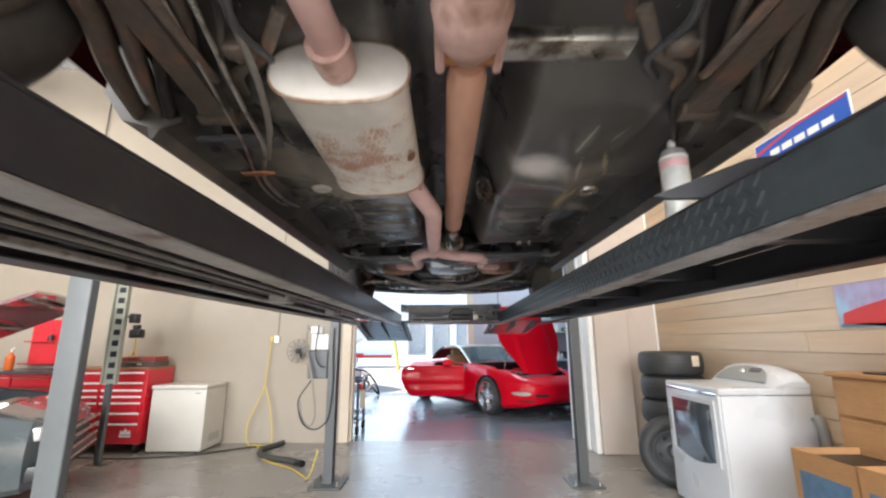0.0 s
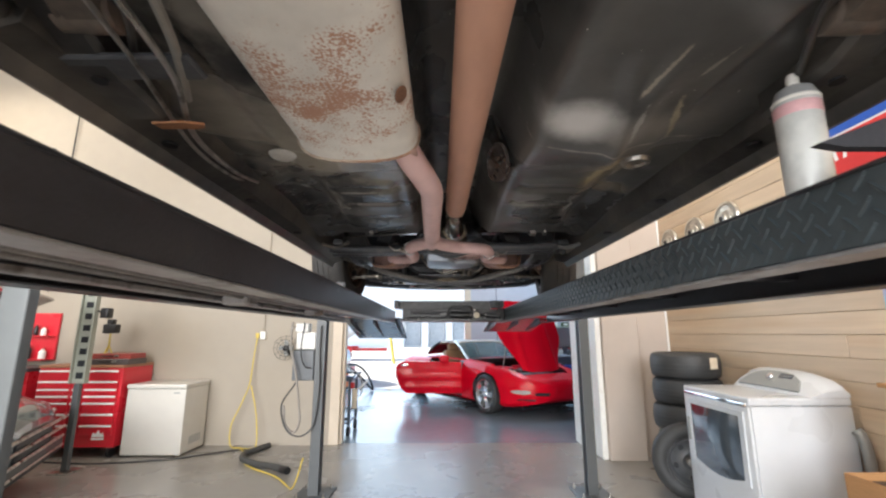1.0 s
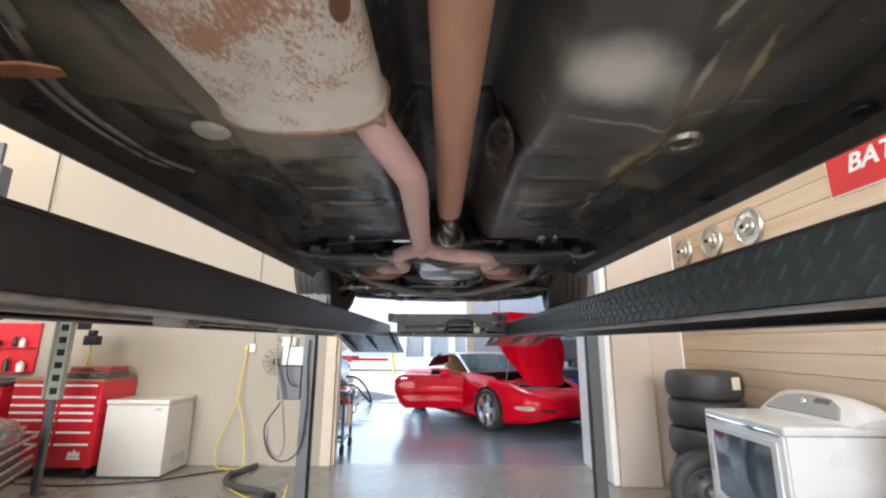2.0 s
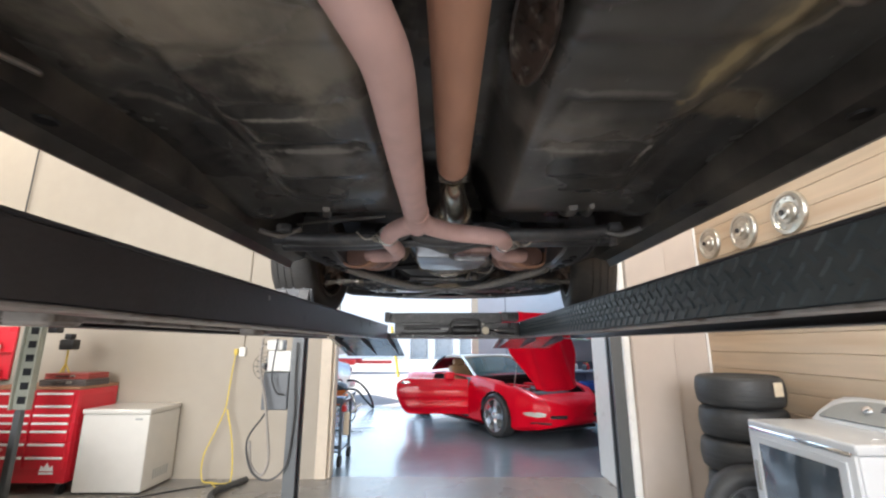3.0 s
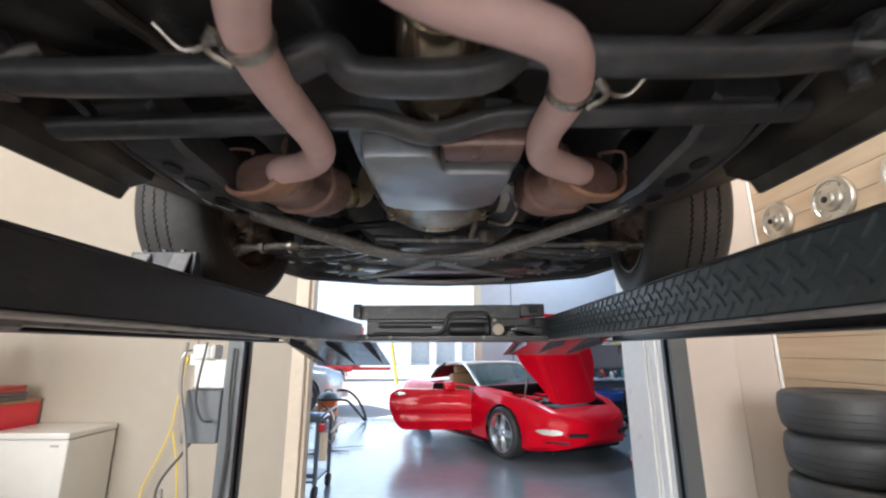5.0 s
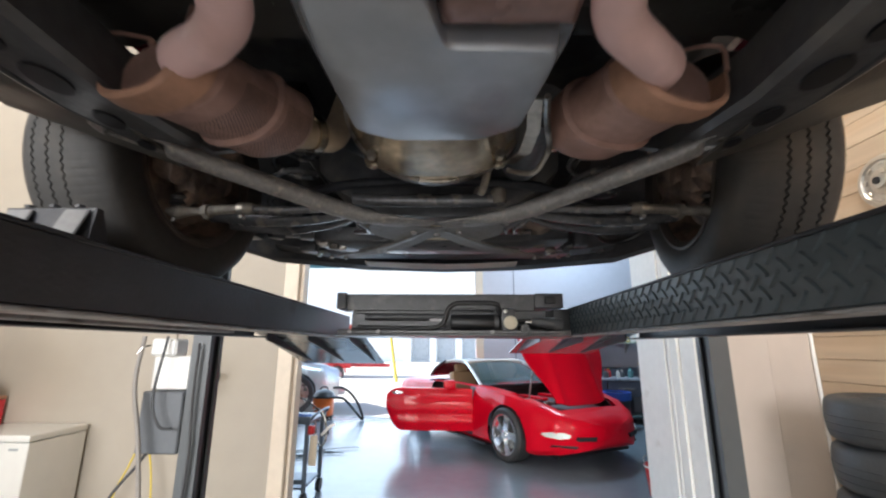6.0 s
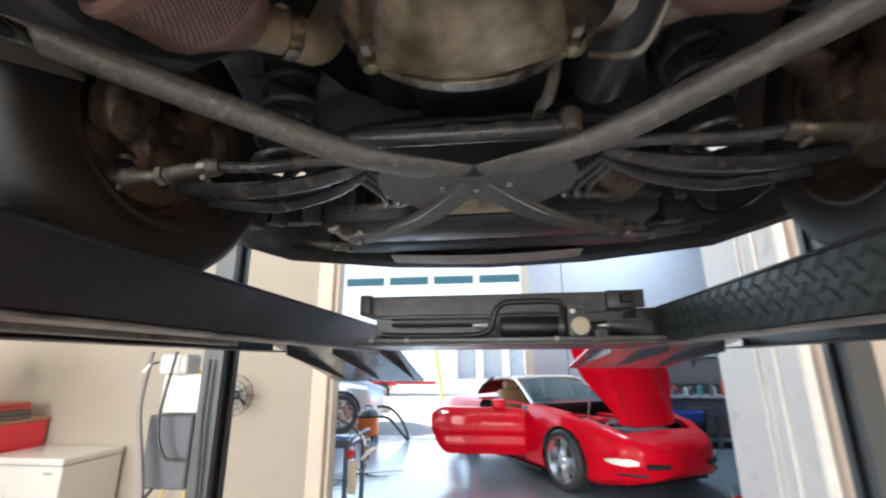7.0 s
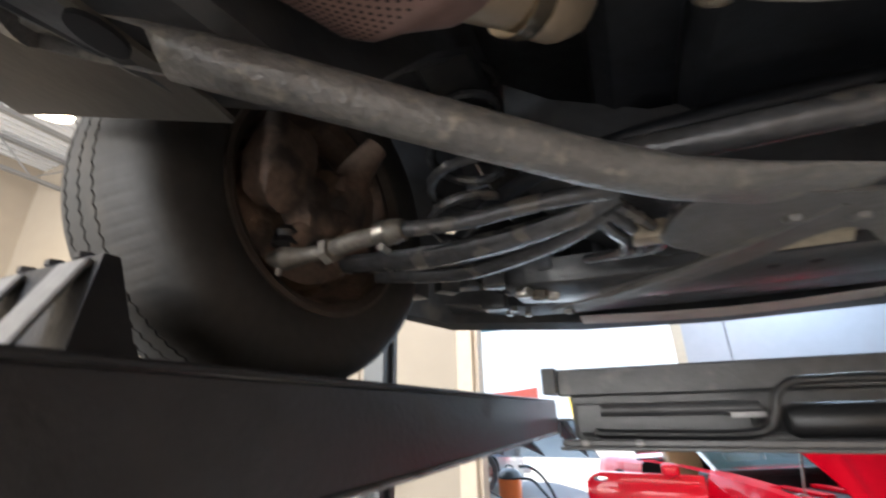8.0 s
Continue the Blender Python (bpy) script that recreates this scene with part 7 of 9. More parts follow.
for a in (20, 140, 260):
    part("stand_leg", tubebm([(0, 0, 0.22), (0.10 * math.cos(radians(a)), 0.10 * math.sin(radians(a)), 0.0)], 0.007, 8, 1), YELLOW, wl)
part("stand_pole", tubebm([(0, 0, 0.2), (0, 0, 0.36)], 0.009, 8, 1), YELLOW, wl)
part("lamp_head", boxbm((-0.07, -0.05, 0.36), (0.08, 0.05, 0.47), 0.015, 2), BLACK_PLASTIC, wl)
part("lamp_hood", boxbm((-0.05, -0.02, 0.471), (0.02, 0.05, 0.53), 0.01, 2), BLACK_PLASTIC, wl)

# wall seam
solo("pull_chain", tubebm([(-5.2, 5.97, 1.9), (-5.2, 5.97, 3.4), (-5.2, 5.97, 5.2)], 0.008, 6, 1), POST_DARK, "thin dark pull chain hanging down the wall", "chain")


def dryer():
    t = thing("clothes_dryer", "white front-loading clothes dryer with dark window and grey console", "dryer", (2.28, 3.58, 0), rz=None)
    x0, x1, y0, y1, h = 1.945, 2.62, 3.215, 3.955, 0.950
    part("cabinet", boxbm((x0 + 0.02, y0, 0.02), (x1, y1, h - 0.052), 0.012, 2), APPLIANCE, t)
    part("top_panel", boxbm((x0 + 0.004, y0 - 0.006, h - 0.05), (x1, y1 + 0.006, h), 0.018, 3), APPLIANCE, t)
    part("front_panel", boxbm((x0, y0 + 0.004, 0.03), (x0 + 0.019, y1 - 0.004, h - 0.051), 0.01, 2), APPLIANCE, t)
    part("chrome_trim", boxbm((x0 - 0.006, y0 + 0.02, h - 0.062), (x0 + 0.012, y1 - 0.02, h - 0.036), 0.008, 2), CHROME, t, "bright trim strip")
    # door: a square frame with a curved lower edge and a bulging dark pane
    outer = [(y0 + 0.045, 0.86), (y1 - 0.045, 0.86), (y1 - 0.05, 0.40)] + [(y1 - 0.05 - k * (y1 - y0 - 0.1) / 8, 0.40 - 0.055 * math.sin(math.pi * k / 8)) for k in range(1, 8)] + [(y0 + 0.05, 0.40)]
    inner = [(y0 + 0.09, 0.825), (y1 - 0.09, 0.825), (y1 - 0.095, 0.43)] + [(y1 - 0.095 - k * (y1 - y0 - 0.19) / 8, 0.43 - 0.05 * math.sin(math.pi * k / 8)) for k in range(1, 8)] + [(y0 + 0.095, 0.43)]
    bm = bmesh.new()
    ro = [(x0 - 0.012, y, z) for y, z in outer]
    ri = [(x0 - 0.012, y, z) for y, z in inner]
    rb_ = [(x0 - 0.001, y, z) for y, z in outer]
    rc_ = [(x0 - 0.002, y, z) for y, z in inner]
    loft(bm, [rb_, ro, ri, rc_], cap=False)
    door = part("door", bm, APPLIANCE, t, "white door frame")
    cy, cz = (y0 + y1) / 2, 0.61
    rings = []
    for k in range(5):
        f = 1 - k / 4.5
        rings.append([(x0 - 0.004 - 0.02 * (1 - f * f), cy + (y - cy) * f, cz + (z - cz) * f) for y, z in inner])
    part("door_window", loft(bmesh.new(), rings), DOOR_WINDOW, door, "dark glossy window")
    part("door_handle", boxbm((x0 - 0.02, y1 - 0.075, 0.55), (x0 - 0.011, y1 - 0.05, 0.72), 0.006, 2), APPLIANCE_GREY, door)
    # rounded console at the back
    prof = [(x1 - 0.26, h + 0.001), (x1 - 0.20, h + 0.075), (x1 - 0.14, h + 0.128), (x1 - 0.07, h + 0.15), (x1 - 0.02, h + 0.135), (x1, h + 0.08), (x1, h + 0.001)]
    bm = bmesh.new()
    loft(bm, [[(x, y, h + 0.001 + (z - h - 0.001) * s) for x, z in prof] for y, s in ((y0 + 0.0, 0.30), (y0 + 0.03, 0.52), (y0 + 0.09, 0.74), (y0 + 0.20, 0.93), (y0 + 0.32, 1.0), (y1 - 0.16, 1.0), (y1 - 0.05, 0.93), (y1, 0.70))])
    cons = part("console", bm, APPLIANCE, t)
    bm = bmesh.new()
    mid_y, half_y = (y0 + y1) / 2 + 0.03, 0.29
    rings = []
    for k in range(13):
        v = -1 + k / 6
        f = max(0.06, (1 - abs(v) ** 2.4) ** 0.5)
        lo_, hi_ = (x1 - 0.247, h + 0.026), (x1 - 0.247 + 0.105 * f, h + 0.026 + 0.108 * f)
        rings.append([(lo_[0] - 0.004, mid_y + v * half_y, lo_[1] + 0.004), (hi_[0] - 0.004, mid_y + v * half_y, hi_[1] + 0.004), (hi_[0] + 0.012, mid_y + v * half_y, hi_[1] - 0.012), (lo_[0] + 0.012, mid_y + v * half_y, lo_[1] - 0.012)])
    loft(bm, rings)
    part("control_face", bm, APPLIANCE_GREY, cons, "grey control panel")
    part("dial", lathebm([(0.026, 0), (0.028, 0.01), (0.022, 0.024), (0.01, 0.026)], Matrix.Translation((x1 - 0.190, cy + 0.035, h + 0.088)) @ pose(0, 0, 0, 0, -50, 0), 24), CHROME, cons, "bright round dial")
    part("display", boxbm((-0.02, -0.06, 0), (0.02, 0.06, 0.005), 0.003, 1, Matrix.Translation((x1 - 0.176, cy - 0.09, h + 0.108)) @ pose(0, 0, 0, 0, -48, 0)), DOOR_WINDOW, cons)
    for x in (x0 + 0.08, x1 - 0.06):
        for y in (y0 + 0.06, y1 - 0.06):
            part("foot", lathebm([(0.022, 0), (0.022, 0.02)], pose(x, y, 0), 12), BLACK_PLASTIC, t)
    part("vent_hose", tubebm([(2.60, 3.20, 0.76), (2.615, 3.18, 0.72), (2.622, 3.165, 0.60), (2.622, 3.165, 0.38), (2.61, 3.19, 0.18)], 0.030, 14, 5), APPLIANCE_GREY, t, "grey flexible vent hose")


dryer()


def tyre_lying(x, y, z, group, label):
    t = thing("tyre", label, "tyre", (x, y, z + 0.118), group)
    bm = tyre_mesh(0.230, 0.304, 0.19, 0)
    bm.transform(pose(0, 0, 0, 0, 90, 0))
    part("carcass", bm, RUBBER, t)
    return t


for k in range(5):
    dx, dy = ((0.0, 0.0), (0.012, -0.01), (-0.01, 0.01), (0.006, 0.012), (-0.006, -0.004))[k]
    st = tyre_lying(2.340 + dx, 4.60 + dy, k * 0.236, "stack of tyres", "worn black tyre lying in a stack beside the wall")
    if k == 4:
        part("paper_tag", prismbm([(-0.05, -0.045), (0.05, -0.045), (0.05, 0.045), (-0.05, 0.045)], 0, 0.002, Matrix.Rotation(radians(-71), 4, "Z") @ pose(0.311, 0, 0.03) @ Y90), mat("paper_tag", (0.72, 0.62, 0.47), 0.7), st, "cream paper tag")
sw = thing("spare_wheel", "steel wheel with worn tyre leaning on the tyre stack", "wheel", (2.095, 4.215, 0.303))
sm = pose(0, 0, 0, 0, 0, -112)
bm = tyre_mesh(0.19, 0.303, 0.19, 40)
bm.transform(sm)
part("tyre", bm, RUBBER, sw)
wheel_m = sm @ Y90
part("rim", lathebm([(0.192, 0.085), (0.185, 0.09), (0.172, 0.06), (0.168, 0.02), (0.15, 0.0), (0.11, 0.03), (0.07, 0.045), (0.045, 0.03), (0.045, 0.02), (0.07, 0.03), (0.15, -0.012), (0.19, -0.08)], wheel_m @ Matrix.Diagonal((1, 1, 1, 1)), 36, closed=True), mat("grey_steel_wheel", (0.17, 0.175, 0.185), 0.35, 0.5), sw, "dull grey steel rim")
part("hub", lathebm([(0.02, 0.03), (0.044, 0.03), (0.044, 0.04), (0.03, 0.052), (0.01, 0.053)], wheel_m, 20), DULL_METAL, sw)
for k in range(5):
    a = 2 * math.pi * k / 5
    part("rim_hole", lathebm([(0.002, 0.0), (0.022, 0.0), (0.022, 0.004), (0.002, 0.004)], wheel_m @ Matrix.Translation((0.125 * math.cos(a), 0.125 * math.sin(a), 0.024)) @ Matrix.Diagonal((1, 1, 1, 1)), 12), POST_DARK, sw)

# boxes and cabinet by the side wall
cab = thing("plywood_cabinet", "orange plywood storage cabinet with drawers against the board wall", "cabinet", (2.48, 2.3, 0), rz=None)
part("carcass", boxbm((2.335, 1.75, 0), (2.655, 2.70, 1.075), 0.004), PLY, cab)
part("top", boxbm((2.31, 1.73, 1.076), (2.655, 2.72, 1.10), 0.004), PLY, cab)
for za, zb in ((0.86, 1.06), (0.62, 0.84), (0.38, 0.60), (0.08, 0.36)):
    d = part("drawer", boxbm((2.317, 1.78, za), (2.3345, 2.67, zb), 0.004), PLY, cab)
    part("drawer_pull", boxbm((2.305, 2.12, zb - 0.045), (2.3165, 2.32, zb - 0.03), 0.004), BLACK_PLASTIC, d)
part("mat_top", boxbm((2.34, 1.8, 1.101), (2.64, 2.5, 1.112), 0.004), BLACK_PLASTIC, cab, "dark rubber mat")
red = thing("red_jug", "red plastic fluid jug standing on the cabinet", "jug", (2.50, 2.33, 1.113))
part("body", boxbm((-0.07, -0.09, 0), (0.07, 0.09, 0.17), 0.025, 3), SIGN_RED, red)
part("neck", lathebm([(0.04, 0.171), (0.028, 0.19), (0.026, 0.22), (0.02, 0.221)], seg=18), SIGN_RED, red)
part("cap", lathebm([(0.03, 0.222), (0.03, 0.245), (0.026, 0.247)], seg=18), WHITE_PLASTIC, red)


def carton(lo, hi, label, flaps=True):
    base = ((lo[0] + hi[0]) / 2, (lo[1] + hi[1]) / 2, lo[2])
    t = thing("cardboard_box", label, "box", base, "cartons by the wall", rz=None)
    x0, y0, z0 = lo
    x1, y1, z1 = hi
    for a, b in (((x0, y0, z0), (x1, y0 + 0.006, z1)), ((x0, y1 - 0.006, z0), (x1, y1, z1)), ((x0, y0 + 0.0065, z0), (x0 + 0.006, y1 - 0.0065, z1)), ((x1 - 0.006, y0 + 0.0065, z0), (x1, y1 - 0.0065, z1)), ((x0 + 0.0065, y0 + 0.0065, z0), (x1 - 0.0065, y1 - 0.0065, z0 + 0.006))):
        part("panel", boxbm(a, b), CARD, t, smooth=False)
    part("label_print", boxbm((x0 - 0.002, y0 + 0.04, z0 + 0.02), (x0 - 0.0005, y1 - 0.04, z1 - 0.10)), mat("blue_grey_print", (0.10, 0.18, 0.28), 0.6, var=0.3, scale=4), t, "blue printed panel", smooth=False)
    part("fill", boxbm((x0 + 0.02, y0 + 0.02, z0 + 0.02), (x1 - 0.02, y1 - 0.02, z1 - 0.03), 0.01), BLACK_PLASTIC, t, "dark parts inside")
    return t


carton((1.90, 2.16, 0.36), (2.28, 2.54, 0.71), "open brown cardboard box with blue print")
carton((1.89, 1.74, 0.36), (2.29, 2.14, 0.72), "open brown cardboard box with blue print")
carton((1.88, 1.72, 0.0), (2.29, 2.57, 0.355), "large closed brown cardboard box on the floor")


def hubcap(y, z, r):
    t = thing("hubcap", "chrome hubcap hung on the board wall", "hubcap", (RWX - 0.002, y, z), "hubcaps on the wall")
    m = pose(0, 0, 0, 0, -90, 0)
    part("dish", lathebm([(r, 0.0), (r, 0.012), (r * 0.95, 0.028), (r * 0.80, 0.034), (r * 0.74, 0.022), (r * 0.50, 0.016), (r * 0.46, 0.03), (r * 0.30, 0.04), (r * 0.27, 0.06), (r * 0.16, 0.064), (r * 0.02, 0.06)], m, 40), HUBCAP, t)
    for k in range(9):
        a = 2 * math.pi * k / 9
        part("vane", boxbm((r * 0.62, -0.016, 0.018), (r * 0.74, 0.016, 0.027), 0.002, 1, m @ Matrix.Rotation(a, 4, "Z")), HUBCAP, t)
    part("boss", lathebm([(r * 0.14, 0.064), (r * 0.13, 0.072), (r * 0.02, 0.074)], m, 20), POST_DARK, t, "dark centre")
    return t


for y, z, r in ((5.20, 2.40, 0.158), (4.70, 2.40, 0.165), (4.185, 2.405, 0.172)):
    hubcap(y, z, r)

sign = thing("tin_sign", "blue, white and red metal sign on the board wall", "sign", (RWX - 0.004, 2.95, 2.63), rz=None)
part("panel", boxbm((RWX - 0.006, 2.52, 2.375), (RWX - 0.002, 3.385, 2.90)), SIGN_WHITE, sign, smooth=False)
part("blue_field", boxbm((RWX - 0.009, 2.532, 2.678), (RWX - 0.0065, 3.375, 2.89)), BLUE, sign, smooth=False)
part("red_field", boxbm((RWX - 0.009, 2.532, 2.385), (RWX - 0.0065, 3.375, 2.662)), SIGN_RED, sign, smooth=False)
part("red_streak", prismbm([(3.36, 2.80), (3.36, 2.825), (2.95, 2.885), (2.55, 2.885), (2.55, 2.87), (2.95, 2.87)], 0, 0.0015, Matrix(((0, 0, -1, RWX - 0.0095), (1, 0, 0, 0), (0, 1, 0, 0), (0, 0, 0, 1)))), SIGN_RED, sign)
for k in range(5):
    part("white_bar", boxbm((RWX - 0.0115, 3.13 - k * 0.12, 2.740), (RWX - 0.0095, 3.225 - k * 0.12, 2.79)), SIGN_WHITE, sign, smooth=False)
txt = bpy.data.curves.new("lettering", "FONT")
txt.body, txt.size, txt.shear, txt.extrude, txt.offset = "BAT", 0.165, 0.25, 0.001, 0.004
txt.materials.append(SIGN_WHITE)
let = new("lettering", txt)
let.parent = sign
let.location = (-0.0065, 0.285, -0.125)
let.rotation_euler = (radians(90), 0, radians(-90))
poster = thing("poster", "colourful poster of a red car on the board wall", "poster", (RWX - 0.004, 2.7, 1.38), rz=None)
part("paper", boxbm((RWX - 0.004, 2.20, 1.365), (RWX - 0.002, 2.92, 1.65)), mat("lilac_print", (0.42, 0.36, 0.56), 0.5, var=0.25, scale=3, bump=0, col2=(0.35, 0.55, 0.75), thr=0.55, s2=4), poster, smooth=False)
part("red_print", prismbm([(-0.02, 1.42), (-0.28, 1.40), (-0.62, 1.43), (-0.66, 1.50), (-0.45, 1.54), (-0.33, 1.56), (-0.18, 1.53), (-0.03, 1.49)], 0, 0.0015, Matrix(((0, 0, -1, RWX - 0.004), (1, 0, 0, 2.91), (0, 1, 0, -0.03), (0, 0, 0, 1)))), SIGN_RED, poster, "red car shape")
part("teal_strip", boxbm((RWX - 0.0055, 2.21, 1.37), (RWX - 0.0042, 2.91, 1.39)), TEAL, poster, smooth=False)


# ---- sports car and far bay ----
def interp(table, x):
    for a, b in zip(table, table[1:]):
        if b[0] <= x <= a[0]:
            t = (a[0] - x) / (a[0] - b[0])
            t = t * t * (3 - 2 * t) * 0.35 + t * 0.65
            return [p + (q - p) * t for p, q in zip(a[1:], b[1:])]
    return table[-1][1:] if x < table[-1][0] else table[0][1:]


# x, half width, sill, middle, belt, fender top, centre top
SPORT = ((2.29, 0.18, 0.31, 0.42, 0.49, 0.515, 0.525), (2.26, 0.36, 0.27, 0.43, 0.51, 0.54, 0.555), (2.17, 0.54, 0.225, 0.44, 0.545, 0.585, 0.60), (2.02, 0.70, 0.19, 0.46, 0.595, 0.64, 0.65), (1.75, 0.845, 0.155, 0.50, 0.67, 0.735, 0.72),
         (1.33, 0.925, 0.15, 0.52, 0.735, 0.815, 0.78), (0.9, 0.92, 0.145, 0.53, 0.76, 0.845, 0.83), (0.5, 0.905, 0.145, 0.54, 0.785, 0.865, 0.88), (0.0, 0.90, 0.145, 0.54, 0.81, 0.875, 0.89), (-0.6, 0.905, 0.145, 0.55, 0.82, 0.865, 0.88),
         (-1.0, 0.915, 0.15, 0.55, 0.80, 0.85, 0.87), (-1.325, 0.92, 0.16, 0.55, 0.79, 0.845, 0.86), (-1.8, 0.90, 0.2, 0.55, 0.77, 0.83, 0.85), (-2.15, 0.84, 0.28, 0.55, 0.74, 0.80, 0.82), (-2.28, 0.76, 0.36, 0.55, 0.71, 0.77, 0.79))


def section(table, x, side):
    w, zb, zm, zt, zf, zc = interp(table, x)
    half = [(0.0, zb), (w * 0.55, zb), (w * 0.90, zb), (w * 0.975, zb + 0.05), (w * 0.985, zb + 0.16), (w, zm - 0.06), (w * 1.0, zm), (w * 0.985, zm + 0.08), (w * 0.97, (zm + zt) / 2 + 0.04), (w * 0.945, zt), (w * 0.90, zf - 0.02), (w * 0.82, zf), (w * 0.68, zf - 0.004), (w * 0.5, (zf + zc) / 2), (w * 0.25, zc), (0.0, zc)]
    return [(x, side * y, z) for y, z in half]


def car_body(table, axles, arch, n, cut=None):
    """Both sides of a body skin, with round wheel arches and, where cut(x, y, z) is true, openings."""
    bm = bmesh.new()
    x0, x1 = table[0][0], table[-1][0]
    for side in (-1, 1):
        rows_ = [[bm.verts.new(p) for p in section(table, x0 + (x1 - x0) * i / n, side)] for i in range(n + 1)]
        for a, b in zip(rows_, rows_[1:]):
            for j in range(len(a) - 1):
                bm.faces.new((a[j], a[j + 1], b[j + 1], b[j]))
        for end in (rows_[0], rows_[-1]):
            mid = bm.verts.new((end[0].co.x + (0.02 if end is rows_[0] else -0.02), 0, (end[0].co.z + end[-1].co.z) / 2))
            for j in range(len(end) - 1):
                bm.faces.new((end[j], end[j + 1], mid))
    bmesh.ops.remove_doubles(bm, verts=bm.verts, dist=0.0008)
    gone = []
    for f in bm.faces:
        c = f.calc_center_median()
        if any(abs(c.y) > 0.55 and (c.x - ax) ** 2 + (c.z - az) ** 2 < arch ** 2 and c.z < az + arch * 0.97 for ax, az in axles) or (cut and cut(c.x, c.y, c.z)):
            gone.append(f)
    bmesh.ops.delete(bm, geom=gone, context="FACES")
    for v in bm.verts:
        if v.is_boundary and abs(v.co.y) > 0.55:
            for ax, az in axles:
                d = Vector((v.co.x - ax, 0, v.co.z - az))
                if 0.6 * arch < d.length < 1.35 * arch and v.co.z > 0.16:
                    q = d.normalized() * arch
                    v.co.x, v.co.z = ax + q.x, az + q.z
    return bm


BRIGHT_RIM = mat("polished_alloy", (0.86, 0.86, 0.87), 0.16, 0.9, var=0.08, bump=0.02)


def spoke_wheel(parent, x, y, z, s, r=0.330, rim=0.240, spokes=5, shiny=BRIGHT_RIM):
    m = Matrix.Translation((x, y, z)) @ Matrix.Rotation(radians(90) * -s, 4, "X")
    w = 0.12
    t = part("tyre", lathebm([(rim, -w * 0.9), (rim + 0.03, -w), (r - 0.03, -w), (r - 0.004, -w * 0.8), (r, -w * 0.4), (r, w * 0.4), (r - 0.004, w * 0.8), (r - 0.03, w), (rim + 0.03, w), (rim, w * 0.9)], m, 40, closed=True), RUBBER, parent)
    part("rim", lathebm([(rim + 0.004, w * 0.9), (rim + 0.008, w * 0.97), (rim - 0.008, w * 0.98), (rim - 0.02, w * 0.6), (rim - 0.025, -w * 0.8), (rim, -w * 0.85)], m, 40, closed=True), shiny, t, "polished rim")
    for k in range(spokes):
        a = 2 * math.pi * k / spokes
        part("spoke", loft(bmesh.new(), [[tuple(m @ Matrix.Rotation(a, 4, "Z") @ Vector((u, v * wd, h - (0.03 if v * q == 0 else 0) * 0 - (0.028 if q < 0 else 0)))) for v, q in ((-1, 1), (1, 1), (1, -1), (-1, -1))] for u, wd, h in ((0.03, 0.045, 0.095), (0.10, 0.042, 0.108), (rim - 0.03, 0.050, 0.112), (rim - 0.012, 0.056, 0.105))]), shiny, t)
    part("hub_cap", lathebm([(0.055, 0.04), (0.055, 0.100), (0.04, 0.114), (0.004, 0.117)], m, 24), shiny, t)
    part("brake_disc", lathebm([(0.03, -0.02), (0.175, -0.02), (0.175, 0.02), (0.03, 0.02)], m, 32), DULL_METAL, t)
    return t


LAMP_LENS = mat("clear_lamp_lens", (0.52, 0.50, 0.47), 0.12, 0.3, var=0.2, scale=20, bump=0.1, coat=0.6)
ROOF_CLOTH = mat("pale_roof_cloth", (0.58, 0.55, 0.50), 0.5, var=0.06)
SCREEN = glass("tinted_screen", (0.16, 0.26, 0.27), 0.02, 0.7)


